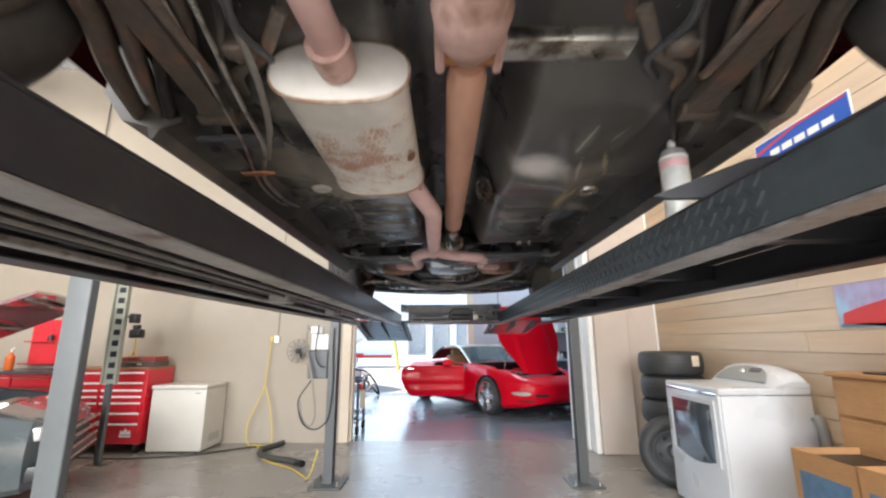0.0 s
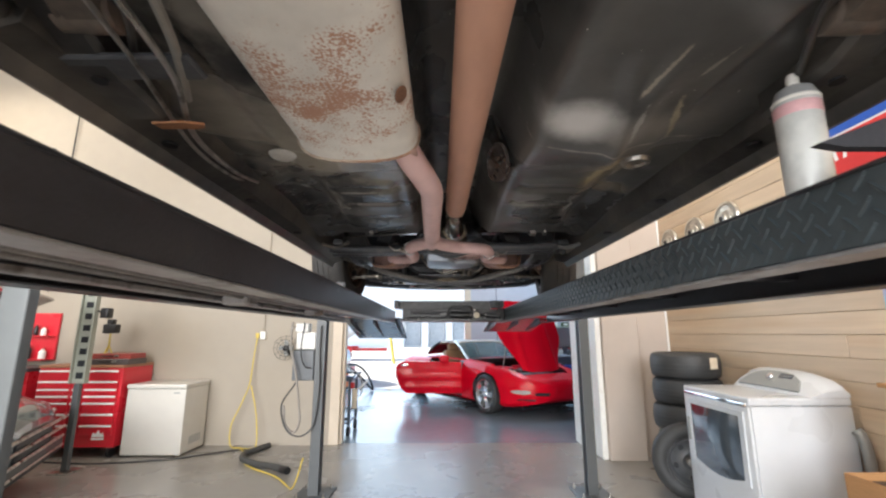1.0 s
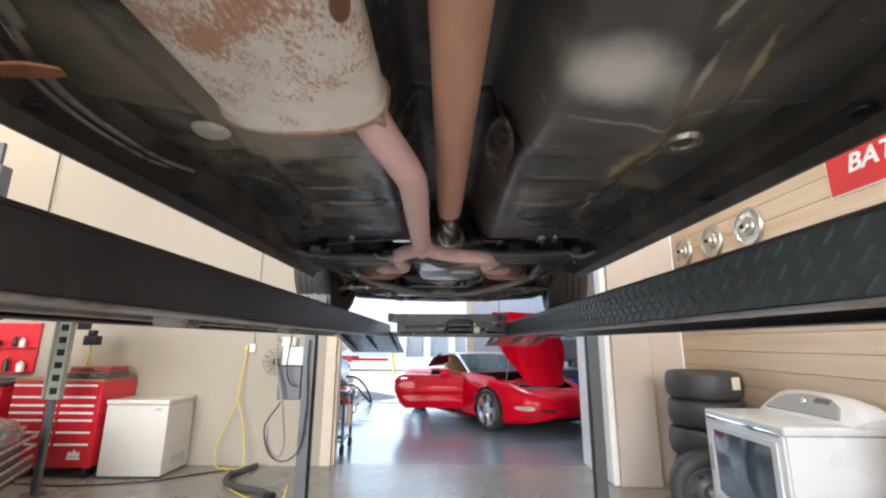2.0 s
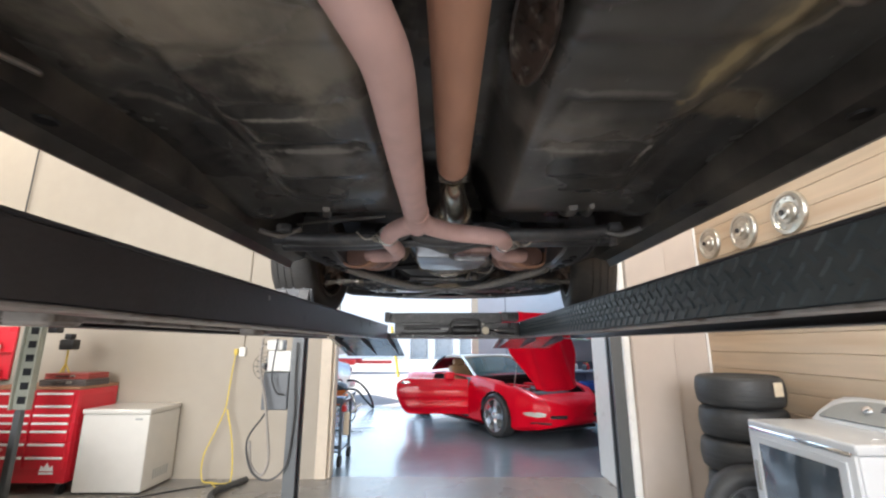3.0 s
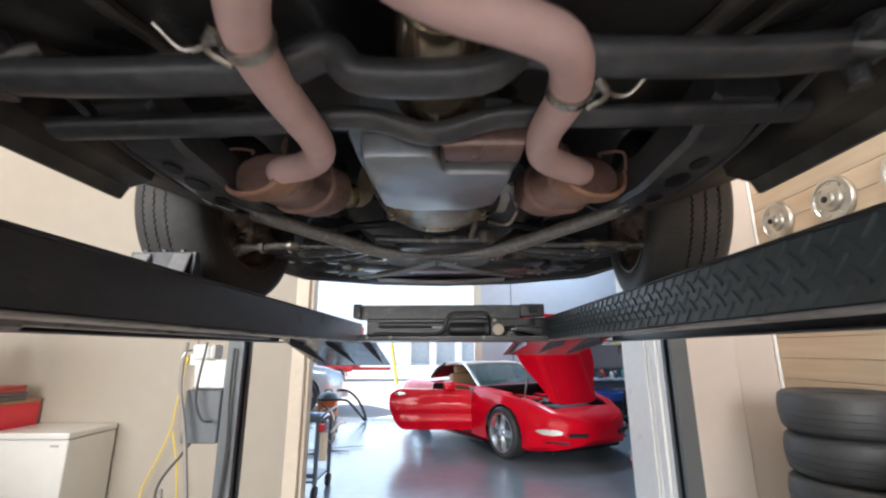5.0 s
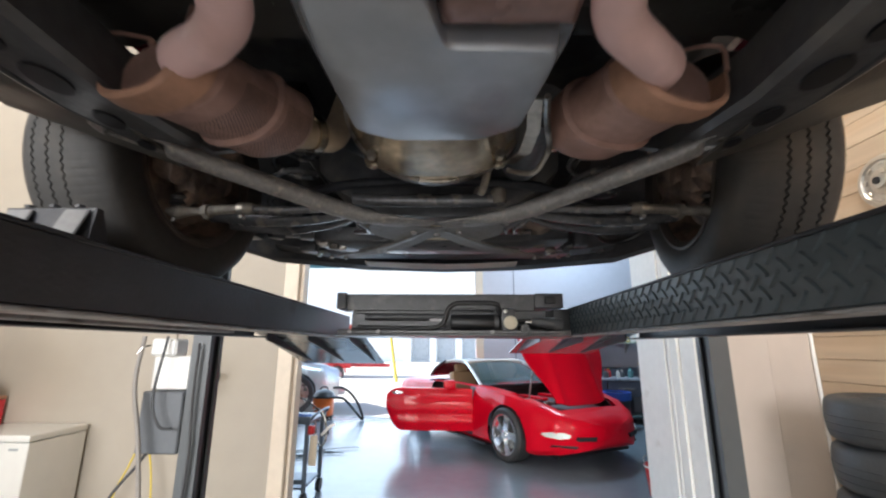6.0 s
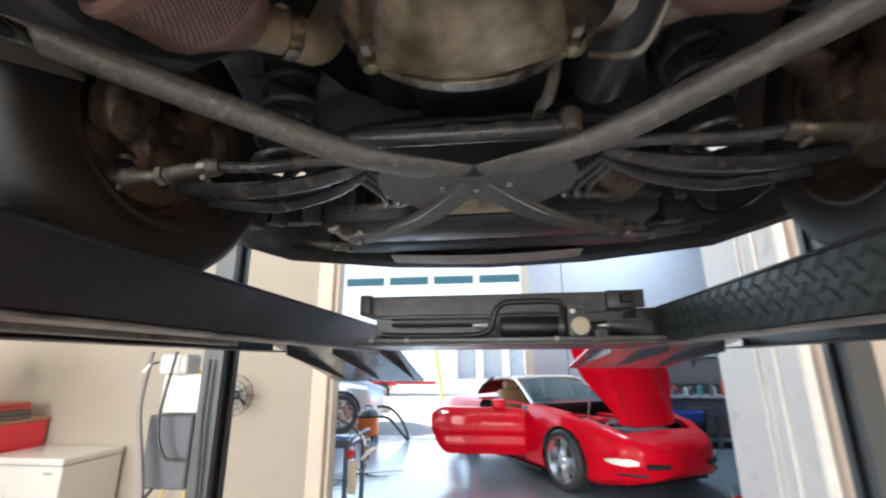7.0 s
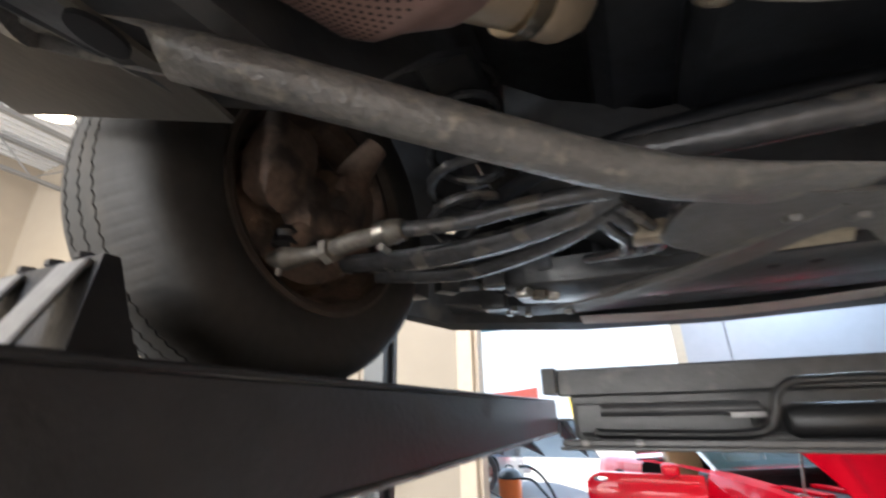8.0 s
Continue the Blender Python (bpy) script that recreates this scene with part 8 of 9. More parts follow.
def sports_car():
    t = thing("sports_car", "bright red sports car with raised bonnet and open door", "car", (0.85, 9.73, 0), rz=-60)
    hood = lambda x, y: 0.56 < x < 1.93 and abs(y) < 0.66 - 0.10 * smoothstep(1.5, 1.95, x)
    door = lambda x, y, z: -0.72 < x < 0.58 and y < -0.80 and 0.24 < z < 0.84
    cabin = lambda x, y, z: -0.85 < x < 0.45 and abs(y) < 0.68 and z > 0.8
    cut = lambda x, y, z: (hood(x, y) and z > 0.6) or door(x, y, z) or cabin(x, y, z)
    body = part("body", car_body(SPORT, ((1.33, 0.325), (-1.325, 0.33)), 0.362, 130, cut), RED_PAINT, t, "glossy red body")
    for ax in (1.33, -1.325):
        for s in (-1, 1):
            part("wheel_well", sheet(bmesh.new(), lambda u, v: (ax + 0.358 * math.cos(math.pi * u), s * (0.55 + 0.33 * v), 0.325 + 0.358 * math.sin(math.pi * u)), 18, 3), POST_DARK, body, "dark wheel well")
            spoke_wheel(t, ax, s * 0.795, 0.325, s)
    part("arch_wall", boxbm((1.0, -0.54, 0.2), (1.66, 0.54, 0.5)), POST_DARK, body, smooth=False)
    part("engine_bay", boxbm((0.52, -0.64, 0.30), (1.98, 0.60, 0.50), 0.01), POST_DARK, t, "black engine bay")
    part("engine_cover", boxbm((0.75, -0.30, 0.521), (1.45, 0.30, 0.70), 0.04, 3), BLACK_PLASTIC, t)
    part("rail_cover", boxbm((0.80, -0.26, 0.701), (1.35, -0.14, 0.74), 0.02, 2), RED_PAINT, t)
    part("rail_cover", boxbm((0.80, 0.14, 0.701), (1.35, 0.26, 0.74), 0.02, 2), RED_PAINT, t)
    part("air_duct", boxbm((1.46, -0.32, 0.56), (1.88, 0.32, 0.66), 0.03, 2), BLACK_PLASTIC, t)
    part("battery", boxbm((0.75, -0.58, 0.521), (1.0, -0.36, 0.70), 0.01), BLACK_PLASTIC, t)
    for k in range(4):
        part("hose", tubebm([(1.0 + 0.2 * k, -0.58, 0.62), (1.05 + 0.2 * k, -0.45, 0.72), (1.02 + 0.2 * k, -0.30, 0.70)], 0.018, 8), DULL_METAL if k % 2 else BLACK_PLASTIC, t)
    part("cowl", boxbm((0.46, -0.66, 0.80), (0.62, 0.66, 0.872), 0.02, 2), BLACK_PLASTIC, t, "black cowl")

    def bonnet(u, v):
        x = 1.36 * u
        y = (v - 0.5) * 2 * (0.43 + 0.30 * smoothstep(0, 0.55, u))
        x += 0.05 * (2 * v - 1) ** 4 * (1 - u) ** 2
        crown = 0.035 * math.cos(y * 2.2) + 0.028 * (math.exp(-((abs(y) - 0.34) / 0.06) ** 2)) + 0.05 * u * u
        return (x, y, crown)
    bm = sheet(bmesh.new(), bonnet, 24, 36, 0.02)
    bm.transform(Matrix.Translation((1.82, 0, 0.68)) @ Matrix.Rotation(radians(180), 4, "Z") @ Matrix.Rotation(radians(-66), 4, "Y"))
    part("bonnet", bm, RED_PAINT, t, "raised red bonnet with two creases", angle=60)
    part("bonnet_strut", tubebm([(1.45, -0.60, 0.60), (1.58, -0.60, 1.15)], 0.010, 8, 1), DULL_METAL, t, "gas strut")
    part("bonnet_strut", tubebm([(1.45, 0.60, 0.60), (1.58, 0.60, 1.15)], 0.010, 8, 1), DULL_METAL, t, "gas strut")
    # cabin
    for s in (-1, 1):
        part("pillar", tubebm([(0.52, s * 0.70, 0.86), (0.15, s * 0.64, 1.08), (-0.15, s * 0.57, 1.185)], 0.024, 10), SILVER_PAINT, t, "pale windscreen pillar")
        part("roof_rail", tubebm([(-0.15, s * 0.57, 1.185), (-0.5, s * 0.56, 1.195), (-0.85, s * 0.56, 1.15)], 0.02, 10), ROOF_CLOTH, t)
        part("rear_pillar", tubebm([(-0.78, s * 0.585, 1.17), (-0.98, s * 0.65, 1.06), (-1.15, s * 0.68, 0.92)], [0.025, 0.028, 0.02], 10), BLACK_PLASTIC, t)
    part("rear_bulkhead", boxbm((-0.98, -0.80, 0.26), (-0.86, 0.80, 0.86), 0.01), BLACK_PLASTIC, t)
    def glass_sheet(a, b, wa, wb, za, zb, bow):
        return lambda u, v: (a + (b - a) * u - bow * (2 * v - 1) ** 2 * (1 - u * 0.4), (2 * v - 1) * (wa + (wb - wa) * u), za + (zb - za) * u + 0.03 * math.sin(math.pi * u) - 0.02 * (2 * v - 1) ** 2)
    part("windscreen", sheet(bmesh.new(), glass_sheet(0.56, -0.13, 0.69, 0.56, 0.865, 1.19, 0.06), 12, 12), SCREEN, t, "reflective windscreen")
    part("roof", sheet(bmesh.new(), glass_sheet(-0.10, -0.88, 0.59, 0.59, 1.20, 1.17, 0.0), 10, 12, 0.03), ROOF_CLOTH, t, "pale roof panel")
    part("rear_glass", sheet(bmesh.new(), glass_sheet(-0.89, -1.28, 0.57, 0.64, 1.16, 0.90, 0.0), 10, 12), DARK_GLASS, t, "dark rear glass")
    part("side_glass", prismbm([(0.40, 0.86), (-0.68, 0.90), (-0.70, 1.14), (-0.15, 1.165)], -0.003, 0.003, Matrix(((1, 0, 0, 0), (0, 0.35, 1, 0.65), (0, 1, 0, 0), (0, 0, 0, 1)))), DARK_GLASS, t)
    part("cabin_floor", boxbm((-0.9, -0.78, 0.16), (0.45, 0.78, 0.26)), BLACK_PLASTIC, t, smooth=False)
    part("dashboard", boxbm((0.18, -0.70, 0.60), (0.50, 0.70, 0.84), 0.06, 3), BLACK_PLASTIC, t)
    part("inner_door", boxbm((-0.75, 0.76, 0.27), (0.5, 0.80, 0.82)), BLACK_PLASTIC, t, smooth=False)
    for s in (-1, 1):
        st = part("seat", boxbm((-0.45, s * 0.36 - 0.24, 0.27), (0.10, s * 0.36 + 0.24, 0.42), 0.05, 3), TAN, t, "tan leather seat")
        part("backrest", boxbm((-0.08, -0.24, 0), (0.07, 0.24, 0.62), 0.06, 3, pose(-0.42, s * 0.36, 0.40, 0, -16, 0)), TAN, st)
        part("headrest", boxbm((-0.06, -0.12, 0.62), (0.05, 0.12, 0.76), 0.04, 3, pose(-0.42, s * 0.36, 0.40, 0, -16, 0)), TAN, st)
    part("steering_wheel", lathebm([(0.165, -0.014), (0.19, -0.008), (0.19, 0.008), (0.165, 0.014)], pose(0.12, 0.36, 0.72, 0, 65, 0), 28, closed=True), BLACK_PLASTIC, t)
    # open door, hinged at its front edge
    hinge = Matrix.Translation((0.57, -0.89, 0)) @ Matrix.Rotation(radians(60), 4, "Z")
    outline = [(0, 0.27), (-0.02, 0.80), (-0.4, 0.815), (-1.10, 0.84), (-1.19, 0.835), (-1.235, 0.78), (-1.25, 0.66), (-1.235, 0.52), (-1.20, 0.40), (-1.14, 0.31), (-1.04, 0.262), (-0.9, 0.245), (-0.4, 0.245)]
    def skin(k):
        return [(x * (1 - 0.012 * k) - 0.006 * k, -0.03 - 0.035 * math.sin(math.pi * max(0, min(1, (z - 0.2) / 0.66))) * (1 if k == 0 else 0) + (0.10 if k == 2 else (0.0 if k else 0.0)), z + (0.012 if z < 0.5 else -0.01) * k) for x, z in outline]
    def door_panel(u, v):
        zlo, zhi = 0.245, 0.815 + 0.022 * u
        x = -1.25 * u
        edge = max(0.0, (u - 0.80) / 0.20)
        zlo += 0.30 * edge ** 2.2
        zhi -= 0.10 * edge ** 3
        z = zlo + (zhi - zlo) * v
        out = -0.045 * math.sin(math.pi * v) + 0.022 * math.exp(-((z - 0.47) / 0.035) ** 2) - 0.012 * math.exp(-((z - 0.36) / 0.03) ** 2)
        return (x, out, z)
    bm = sheet(bmesh.new(), door_panel, 40, 24)
    bm.transform(hinge)
    dr = part("door", bm, RED_PAINT, t, "open red door", angle=50)
    bm = sheet(bmesh.new(), lambda u, v: (door_panel(u, v)[0] * 0.985, 0.11 - 0.03 * math.sin(math.pi * v), door_panel(u, v)[2]), 20, 12)
    bm.transform(hinge)
    part("door_trim", bm, BLACK_PLASTIC, dr)
    bm = bmesh.new()
    rim_u = [(k / 20, 0.0) for k in range(21)] + [(1.0, k / 10) for k in range(1, 11)] + [(1 - k / 20, 1.0) for k in range(1, 21)] + [(0, 1 - k / 10) for k in range(1, 10)]
    loft(bm, [[Vector(door_panel(u, v)) for u, v in rim_u], [Vector((door_panel(u, v)[0] * 0.985, 0.11 - 0.03 * math.sin(math.pi * v), door_panel(u, v)[2])) for u, v in rim_u]], cap=False)
    bm.transform(hinge)
    part("door_edge", bm, RED_PAINT, dr)
    bm = lathebm([(0.001, 0.0), (0.05, 0.0), (0.055, 0.006), (0.04, 0.012), (0.001, 0.013)], hinge @ Matrix.Translation((-1.09, -0.018, 0.765)) @ X90 @ Matrix.Diagonal((1.5, 0.5, 1, 1)), 20)
    part("door_handle", bm, CHROME, dr, "bright oval handle")
    mir = part("mirror", boxbm((-0.10, -0.10, 0), (0.08, 0.10, 0.13), 0.045, 3, hinge @ Matrix.Translation((-0.32, -0.10, 0.82))), RED_PAINT, dr, "red door mirror")
    part("mirror_glass", boxbm((-0.105, -0.08, 0.02), (-0.101, 0.08, 0.11), 0, 1, hinge @ Matrix.Translation((-0.32, -0.10, 0.82))), DARK_GLASS, mir, smooth=False)
    # nose: lamps, slots, badge
    def nose(y, z):
        w = [interp(SPORT, x / 100)[0] for x in range(229, 160, -1)]
        for k, ww in enumerate(w):
            if ww * 0.99 >= abs(y):
                return (229 - k) / 100
        return 1.7
    for s in (-1, 1):
        pts = [(nose(s * y, z) + 0.035, s * y, z) for y, z in ((0.57, 0.425), (0.63, 0.445), (0.71, 0.445), (0.77, 0.43), (0.78, 0.41), (0.74, 0.385), (0.66, 0.375), (0.58, 0.39))]
        bm = bmesh.new()
        loft(bm, [pts, [(x - 0.10, y * 0.97, z) for x, y, z in pts]])
        part("front_lamp", bm, LAMP_LENS, body, "clear front lamp")
        pts = [(nose(s * y, z) + 0.03, s * y, z) for y, z in ((0.28, 0.40), (0.50, 0.405), (0.52, 0.38), (0.50, 0.36), (0.30, 0.355))]
        part("air_slot", loft(bmesh.new(), [pts, [(x - 0.05, y * 0.98, z) for x, y, z in pts]]), POST_DARK, body, "black air slot")
        pts = [(nose(s * y, z) + 0.02, s * y, z) for y, z in ((0.50, 0.30), (0.70, 0.305), (0.72, 0.28), (0.52, 0.275))]
        part("lower_slot", loft(bmesh.new(), [pts, [(x - 0.05, y * 0.98, z) for x, y, z in pts]]), POST_DARK, body)
    part("plate_recess", boxbm((2.265, -0.15, 0.40), (2.30, 0.15, 0.47), 0.01), RED_PAINT, body)
    part("chin", boxbm((1.70, -0.62, 0.13), (2.0, 0.62, 0.17), 0.015), POST_DARK, body, "black chin spoiler")
    part("sill_strip", boxbm((-0.9, -0.90, 0.12), (0.9, 0.90, 0.15)), POST_DARK, body, smooth=False)


sports_car()

SEDAN = ((2.35, 0.55, 0.25, 0.45, 0.58, 0.63, 0.65), (2.25, 0.76, 0.20, 0.48, 0.65, 0.72, 0.74), (1.9, 0.86, 0.18, 0.52, 0.74, 0.82, 0.83), (1.4, 0.89, 0.17, 0.55, 0.80, 0.89, 0.90), (0.8, 0.90, 0.17, 0.56, 0.85, 0.95, 0.97), (0.0, 0.90, 0.17, 0.56, 0.88, 0.96, 0.98), (-1.4, 0.90, 0.18, 0.57, 0.90, 0.97, 0.99), (-2.1, 0.86, 0.24, 0.6, 0.88, 0.96, 0.98), (-2.35, 0.75, 0.34, 0.6, 0.82, 0.9, 0.92))


def parked_car(name, label, base, rz, paint, roof=True, bonnet_up=None):
    t = thing(name, label, "car", base, rz=rz)
    cut = (lambda x, y, z: 0.75 < x < 2.0 and abs(y) < 0.70 and z > 0.7) if bonnet_up else None
    body = part("body", car_body(SEDAN, ((1.45, 0.32), (-1.35, 0.32)), 0.355, 90, cut), paint, t)
    for ax in (1.45, -1.35):
        for s in (-1, 1):
            part("wheel_well", sheet(bmesh.new(), lambda u, v: (ax + 0.352 * math.cos(math.pi * u), s * (0.5 + 0.34 * v), 0.32 + 0.352 * math.sin(math.pi * u)), 14, 3), POST_DARK, body)
            spoke_wheel(t, ax, s * 0.77, 0.32, s, 0.32, 0.21, 7, DULL_METAL)
    if roof:
        bm = bmesh.new()
        loft(bm, [[(x, -w, z0), (x * 0.98, -w * 0.82, z1 - 0.04), (x * 0.98, -w * 0.6, z1), (x * 0.98, w * 0.6, z1), (x * 0.98, w * 0.82, z1 - 0.04), (x, w, z0)] for x, w, z0, z1 in ((0.75, 0.76, 0.96, 0.99), (0.1, 0.80, 0.97, 1.36), (-0.4, 0.80, 0.97, 1.40), (-1.0, 0.80, 0.98, 1.37), (-1.65, 0.76, 0.98, 1.02))])
        part("glasshouse", bm, DARK_GLASS, t, "dark glazed cabin")
        part("roof", boxbm((-1.0, -0.58, 1.385), (0.05, 0.58, 1.42), 0.02, 2), paint, t)
    for s in (-1, 1):
        part("headlamp", boxbm((2.20, s * 0.58 - 0.12, 0.56), (2.31, s * 0.58 + 0.12, 0.66), 0.02, 2), LAMP_LENS, body)
    part("grille", boxbm((2.28, -0.40, 0.40), (2.37, 0.40, 0.56), 0.01), POST_DARK, body, "black grille")
    part("bumper", boxbm((2.22, -0.72, 0.26), (2.39, 0.72, 0.39), 0.03, 2), BLACK_PLASTIC if bonnet_up else paint, body)
    if bonnet_up:
        part("engine_bay", boxbm((0.6, -0.72, 0.4), (2.1, 0.72, 0.70), 0.02), BLACK_PLASTIC, t, "dark engine bay")
        for k in range(6):
            part("engine_part", boxbm((0.9 + 0.18 * k, -0.45 + 0.13 * (k % 3), 0.701), (1.03 + 0.18 * k, -0.1 + 0.18 * (k % 3), 0.78 + 0.03 * (k % 2)), 0.02, 2), DULL_METAL if k % 2 else BLACK_PLASTIC, t)
        bm = sheet(bmesh.new(), lambda u, v: (1.55 * u, (2 * v - 1) * 0.74, 0.05 * math.cos((2 * v - 1) * 1.2)), 12, 14, 0.025)
        bm.transform(Matrix.Translation((0.75, 0, 0.99)) @ Matrix.Rotation(radians(bonnet_up), 4, "Y"))
        part("bonnet", bm, DARK_RED, t, "raised maroon bonnet")
        for k in range(4):
            bm = boxbm((0.08 + 0.44 * k, -0.66, -0.012), (0.13 + 0.44 * k, 0.66, 0.012), 0.006)
            bm.transform(Matrix.Translation((0.75, 0, 0.99)) @ Matrix.Rotation(radians(bonnet_up), 4, "Y"))
            part("bonnet_rib", bm, DARK_RED, t)
        for k in range(4):
            part("grille_bar", boxbm((2.371, -0.70, 0.30 + 0.085 * k), (2.40, 0.70, 0.325 + 0.085 * k), 0.008), DULL_METAL, body)
    return t


parked_car("slate_car", "slate grey car with raised maroon bonnet in the next bay", (-5.50, 3.06, 0), 27, SLATE_PAINT, True, -27)
parked_car("silver_car", "pale silver car parked in the open far doorway", (-5.40, 11.55, 0.0), 35, SILVER_PAINT).scale = (1.27, 1.27, 1.27)

# shop vacuum outside the door
vac = thing("shop_vacuum", "orange and black shop vacuum with a curved black hose", "vacuum", (-2.50, 11.2, 0))
part("drum", lathebm([(0.17, 0.08), (0.20, 0.09), (0.21, 0.40), (0.20, 0.41)], seg=28), ORANGE, vac, "orange drum")
part("lid", lathebm([(0.215, 0.41), (0.22, 0.44), (0.17, 0.52), (0.10, 0.56), (0.02, 0.57)], seg=28), BLACK_PLASTIC, vac, "black motor lid")
part("carry_grip", tubebm([(-0.08, 0, 0.56), (-0.05, 0, 0.61), (0.05, 0, 0.61), (0.08, 0, 0.56)], 0.014, 8), BLACK_PLASTIC, vac)
part("hose", tubebm([(0.20, -0.05, 0.42), (0.42, -0.08, 0.40), (0.62, -0.1, 0.22), (0.78, -0.1, 0.05), (0.82, -0.1, 0.06), (0.72, -0.08, 0.30), (0.55, -0.04, 0.50), (0.36, 0, 0.60), (0.18, 0.0, 0.60)], 0.026, 10, 8), BLACK_PLASTIC, vac, "black ribbed hose")
for a in range(4):
    q = math.pi / 4 + a * math.pi / 2
    part("caster", lathebm([(0.012, -0.014), (0.035, -0.014), (0.035, 0.014), (0.012, 0.014)], pose(0.19 * math.cos(q), 0.19 * math.sin(q), 0.036) @ X90, 14), BLACK_PLASTIC, vac)
part("dolly", lathebm([(0.18, 0.06), (0.22, 0.062), (0.22, 0.08), (0.18, 0.082)], seg=28), BLACK_PLASTIC, vac)

# welding cart by the jamb
cart = thing("welding_cart", "grey steel shop cart with tools, torch and hanging cables", "cart", (-1.610, 6.72, 0), rz=None)
CARTM = mat("blue_grey_cart_paint", (0.12, 0.15, 0.19), 0.4, 0.2, var=0.15)
for x in (-1.940, -1.280):
    for y in (6.47, 6.95):
        lg = part("leg", boxbm((x - 0.018, y - 0.018, 0.13), (x + 0.018, y + 0.018, 0.71), 0.003), CARTM, cart)
        part("caster", lathebm([(0.02, -0.02), (0.062, -0.02), (0.062, 0.02), (0.02, 0.02)], pose(x, y, 0.063) @ Y90, 18), BLACK_PLASTIC, lg)
part("tray", boxbm((-1.970, 6.44, 0.71), (-1.250, 6.98, 0.74), 0.004), CARTM, cart)
part("lip", boxbm((-1.970, 6.43, 0.741), (-1.250, 6.44, 0.78), 0.003), CARTM, cart)
part("bottom_shelf", boxbm((-1.940, 6.47, 0.15), (-1.280, 6.95, 0.17), 0.004), CARTM, cart)
part("shelf_rail", boxbm((-1.940, 6.455, 0.20), (-1.280, 6.468, 0.24), 0.003), CARTM, cart)
part("grip", tubebm([(-1.280, 6.5, 0.72), (-1.210, 6.5, 0.80), (-1.210, 6.9, 0.80), (-1.280, 6.9, 0.72)], 0.012, 8), CARTM, cart)
part("holder", boxbm((-1.270, 6.44, 0.62), (-1.220, 6.52, 0.695), 0.008), SIGN_RED, cart)
for x, y, l, c, q in ((-1.640, 6.6, 0.28, 30, BLUE), (-1.490, 6.7, 0.22, -20, BLUE), (-1.760, 6.75, 0.25, 70, DULL_METAL), (-1.440, 6.55, 0.2, 10, DULL_METAL), (-1.590, 6.85, 0.3, -40, BLUE)):
    tl = thing("hand_tool", "loose hand tool lying on the shop cart", "tool", (x, y, 0.741), "tools on the cart", c)
    part("grip", boxbm((-l / 2, -0.018, 0), (0, 0.018, 0.03), 0.010, 2), q, tl)
    part("shank", tubebm([(0, 0, 0.015), (l / 2, 0, 0.015)], 0.007, 8, 1), DULL_METAL, tl)
torch = thing("welding_machine", "small dark welding machine standing on the shop cart", "welder", (-1.800, 6.72, 0.741))
part("case", boxbm((-0.14, -0.2, 0), (0.10, 0.16, 0.22), 0.015, 2), BLACK_PLASTIC, torch)
part("top_grip", tubebm([(-0.08, -0.02, 0.22), (-0.08, -0.02, 0.26), (0.06, -0.02, 0.26), (0.06, -0.02, 0.22)], 0.010, 8), BLACK_PLASTIC, torch)
part("face_plate", boxbm((-0.12, -0.204, 0.03), (0.08, -0.2005, 0.19), 0.002), SIGN_RED, torch)
part("lead", tubebm([(0.05, -0.2, 0.05), (0.2, -0.24, 0.12), (0.38, -0.2, 0.20), (0.58, -0.15, 0.08), (0.68, -0.12, -0.12), (0.62, -0.1, -0.16)], 0.007, 8, 6), BLACK_PLASTIC, torch, "black welding lead")
paddle = thing("wooden_paddle", "pale wooden board hanging from the cart rail", "board", (-1.200, 6.45, 0.36), rz=None)
part("board", boxbm((-1.240, 6.43, 0.36), (-1.170, 6.445, 0.62), 0.006, 2), mat("pale_board", (0.55, 0.46, 0.34), 0.6), paddle)
rag = thing("shop_rag", "crumpled blue shop rag on the cart tray", "rag", (-1.44, 6.60, 0.741))
part("cloth", sheet(bmesh.new(), lambda u, v: ((u - 0.5) * 0.26, (v - 0.5) * 0.22, 0.012 + 0.035 * abs(noise.noise(Vector((u * 4, v * 4, 2.0))))), 14, 12, 0.004), mat("blue_cloth", (0.05, 0.13, 0.42), 0.85, var=0.15, scale=12), rag, angle=70)
jar = thing("white_bottle", "white spray bottle standing on the cart tray", "bottle", (-1.58, 6.80, 0.741))
part("body", lathebm([(0.034, 0), (0.036, 0.006), (0.036, 0.11), (0.016, 0.15), (0.014, 0.17)], seg=18), WHITE_PLASTIC, jar)
part("trigger", boxbm((-0.02, -0.012, 0.171), (0.055, 0.012, 0.20), 0.006, 2), SIGN_RED, jar)
gun = thing("torch_cable", "coiled torch lead hung over the end of the cart", "cable", (-1.27, 6.62, 0.74), rz=None)
part("coil", tubebm([(-1.30, 6.60, 0.80), (-1.22, 6.58, 0.83), (-1.15, 6.57, 0.74), (-1.13, 6.57, 0.58), (-1.17, 6.58, 0.50), (-1.23, 6.60, 0.56), (-1.26, 6.62, 0.72)], 0.009, 8, 6), DULL_METAL, gun)
part("torch_grip", tubebm([(-1.17, 6.56, 0.60), (-1.10, 6.55, 0.67), (-1.05, 6.55, 0.70)], 0.014, 10, 3), WHITE_PLASTIC, gun, "pale torch grip")
can2 = thing("fluid_can", "dark fluid can on the lower shelf of the cart", "can", (-1.62, 6.70, 0.171))
part("body", lathebm([(0.08, 0), (0.085, 0.006), (0.085, 0.22), (0.07, 0.24), (0.02, 0.245)], seg=24), BLACK_PLASTIC, can2)
part("cap", lathebm([(0.022, 0.245), (0.022, 0.27), (0.018, 0.272)], seg=14), SIGN_RED, can2)
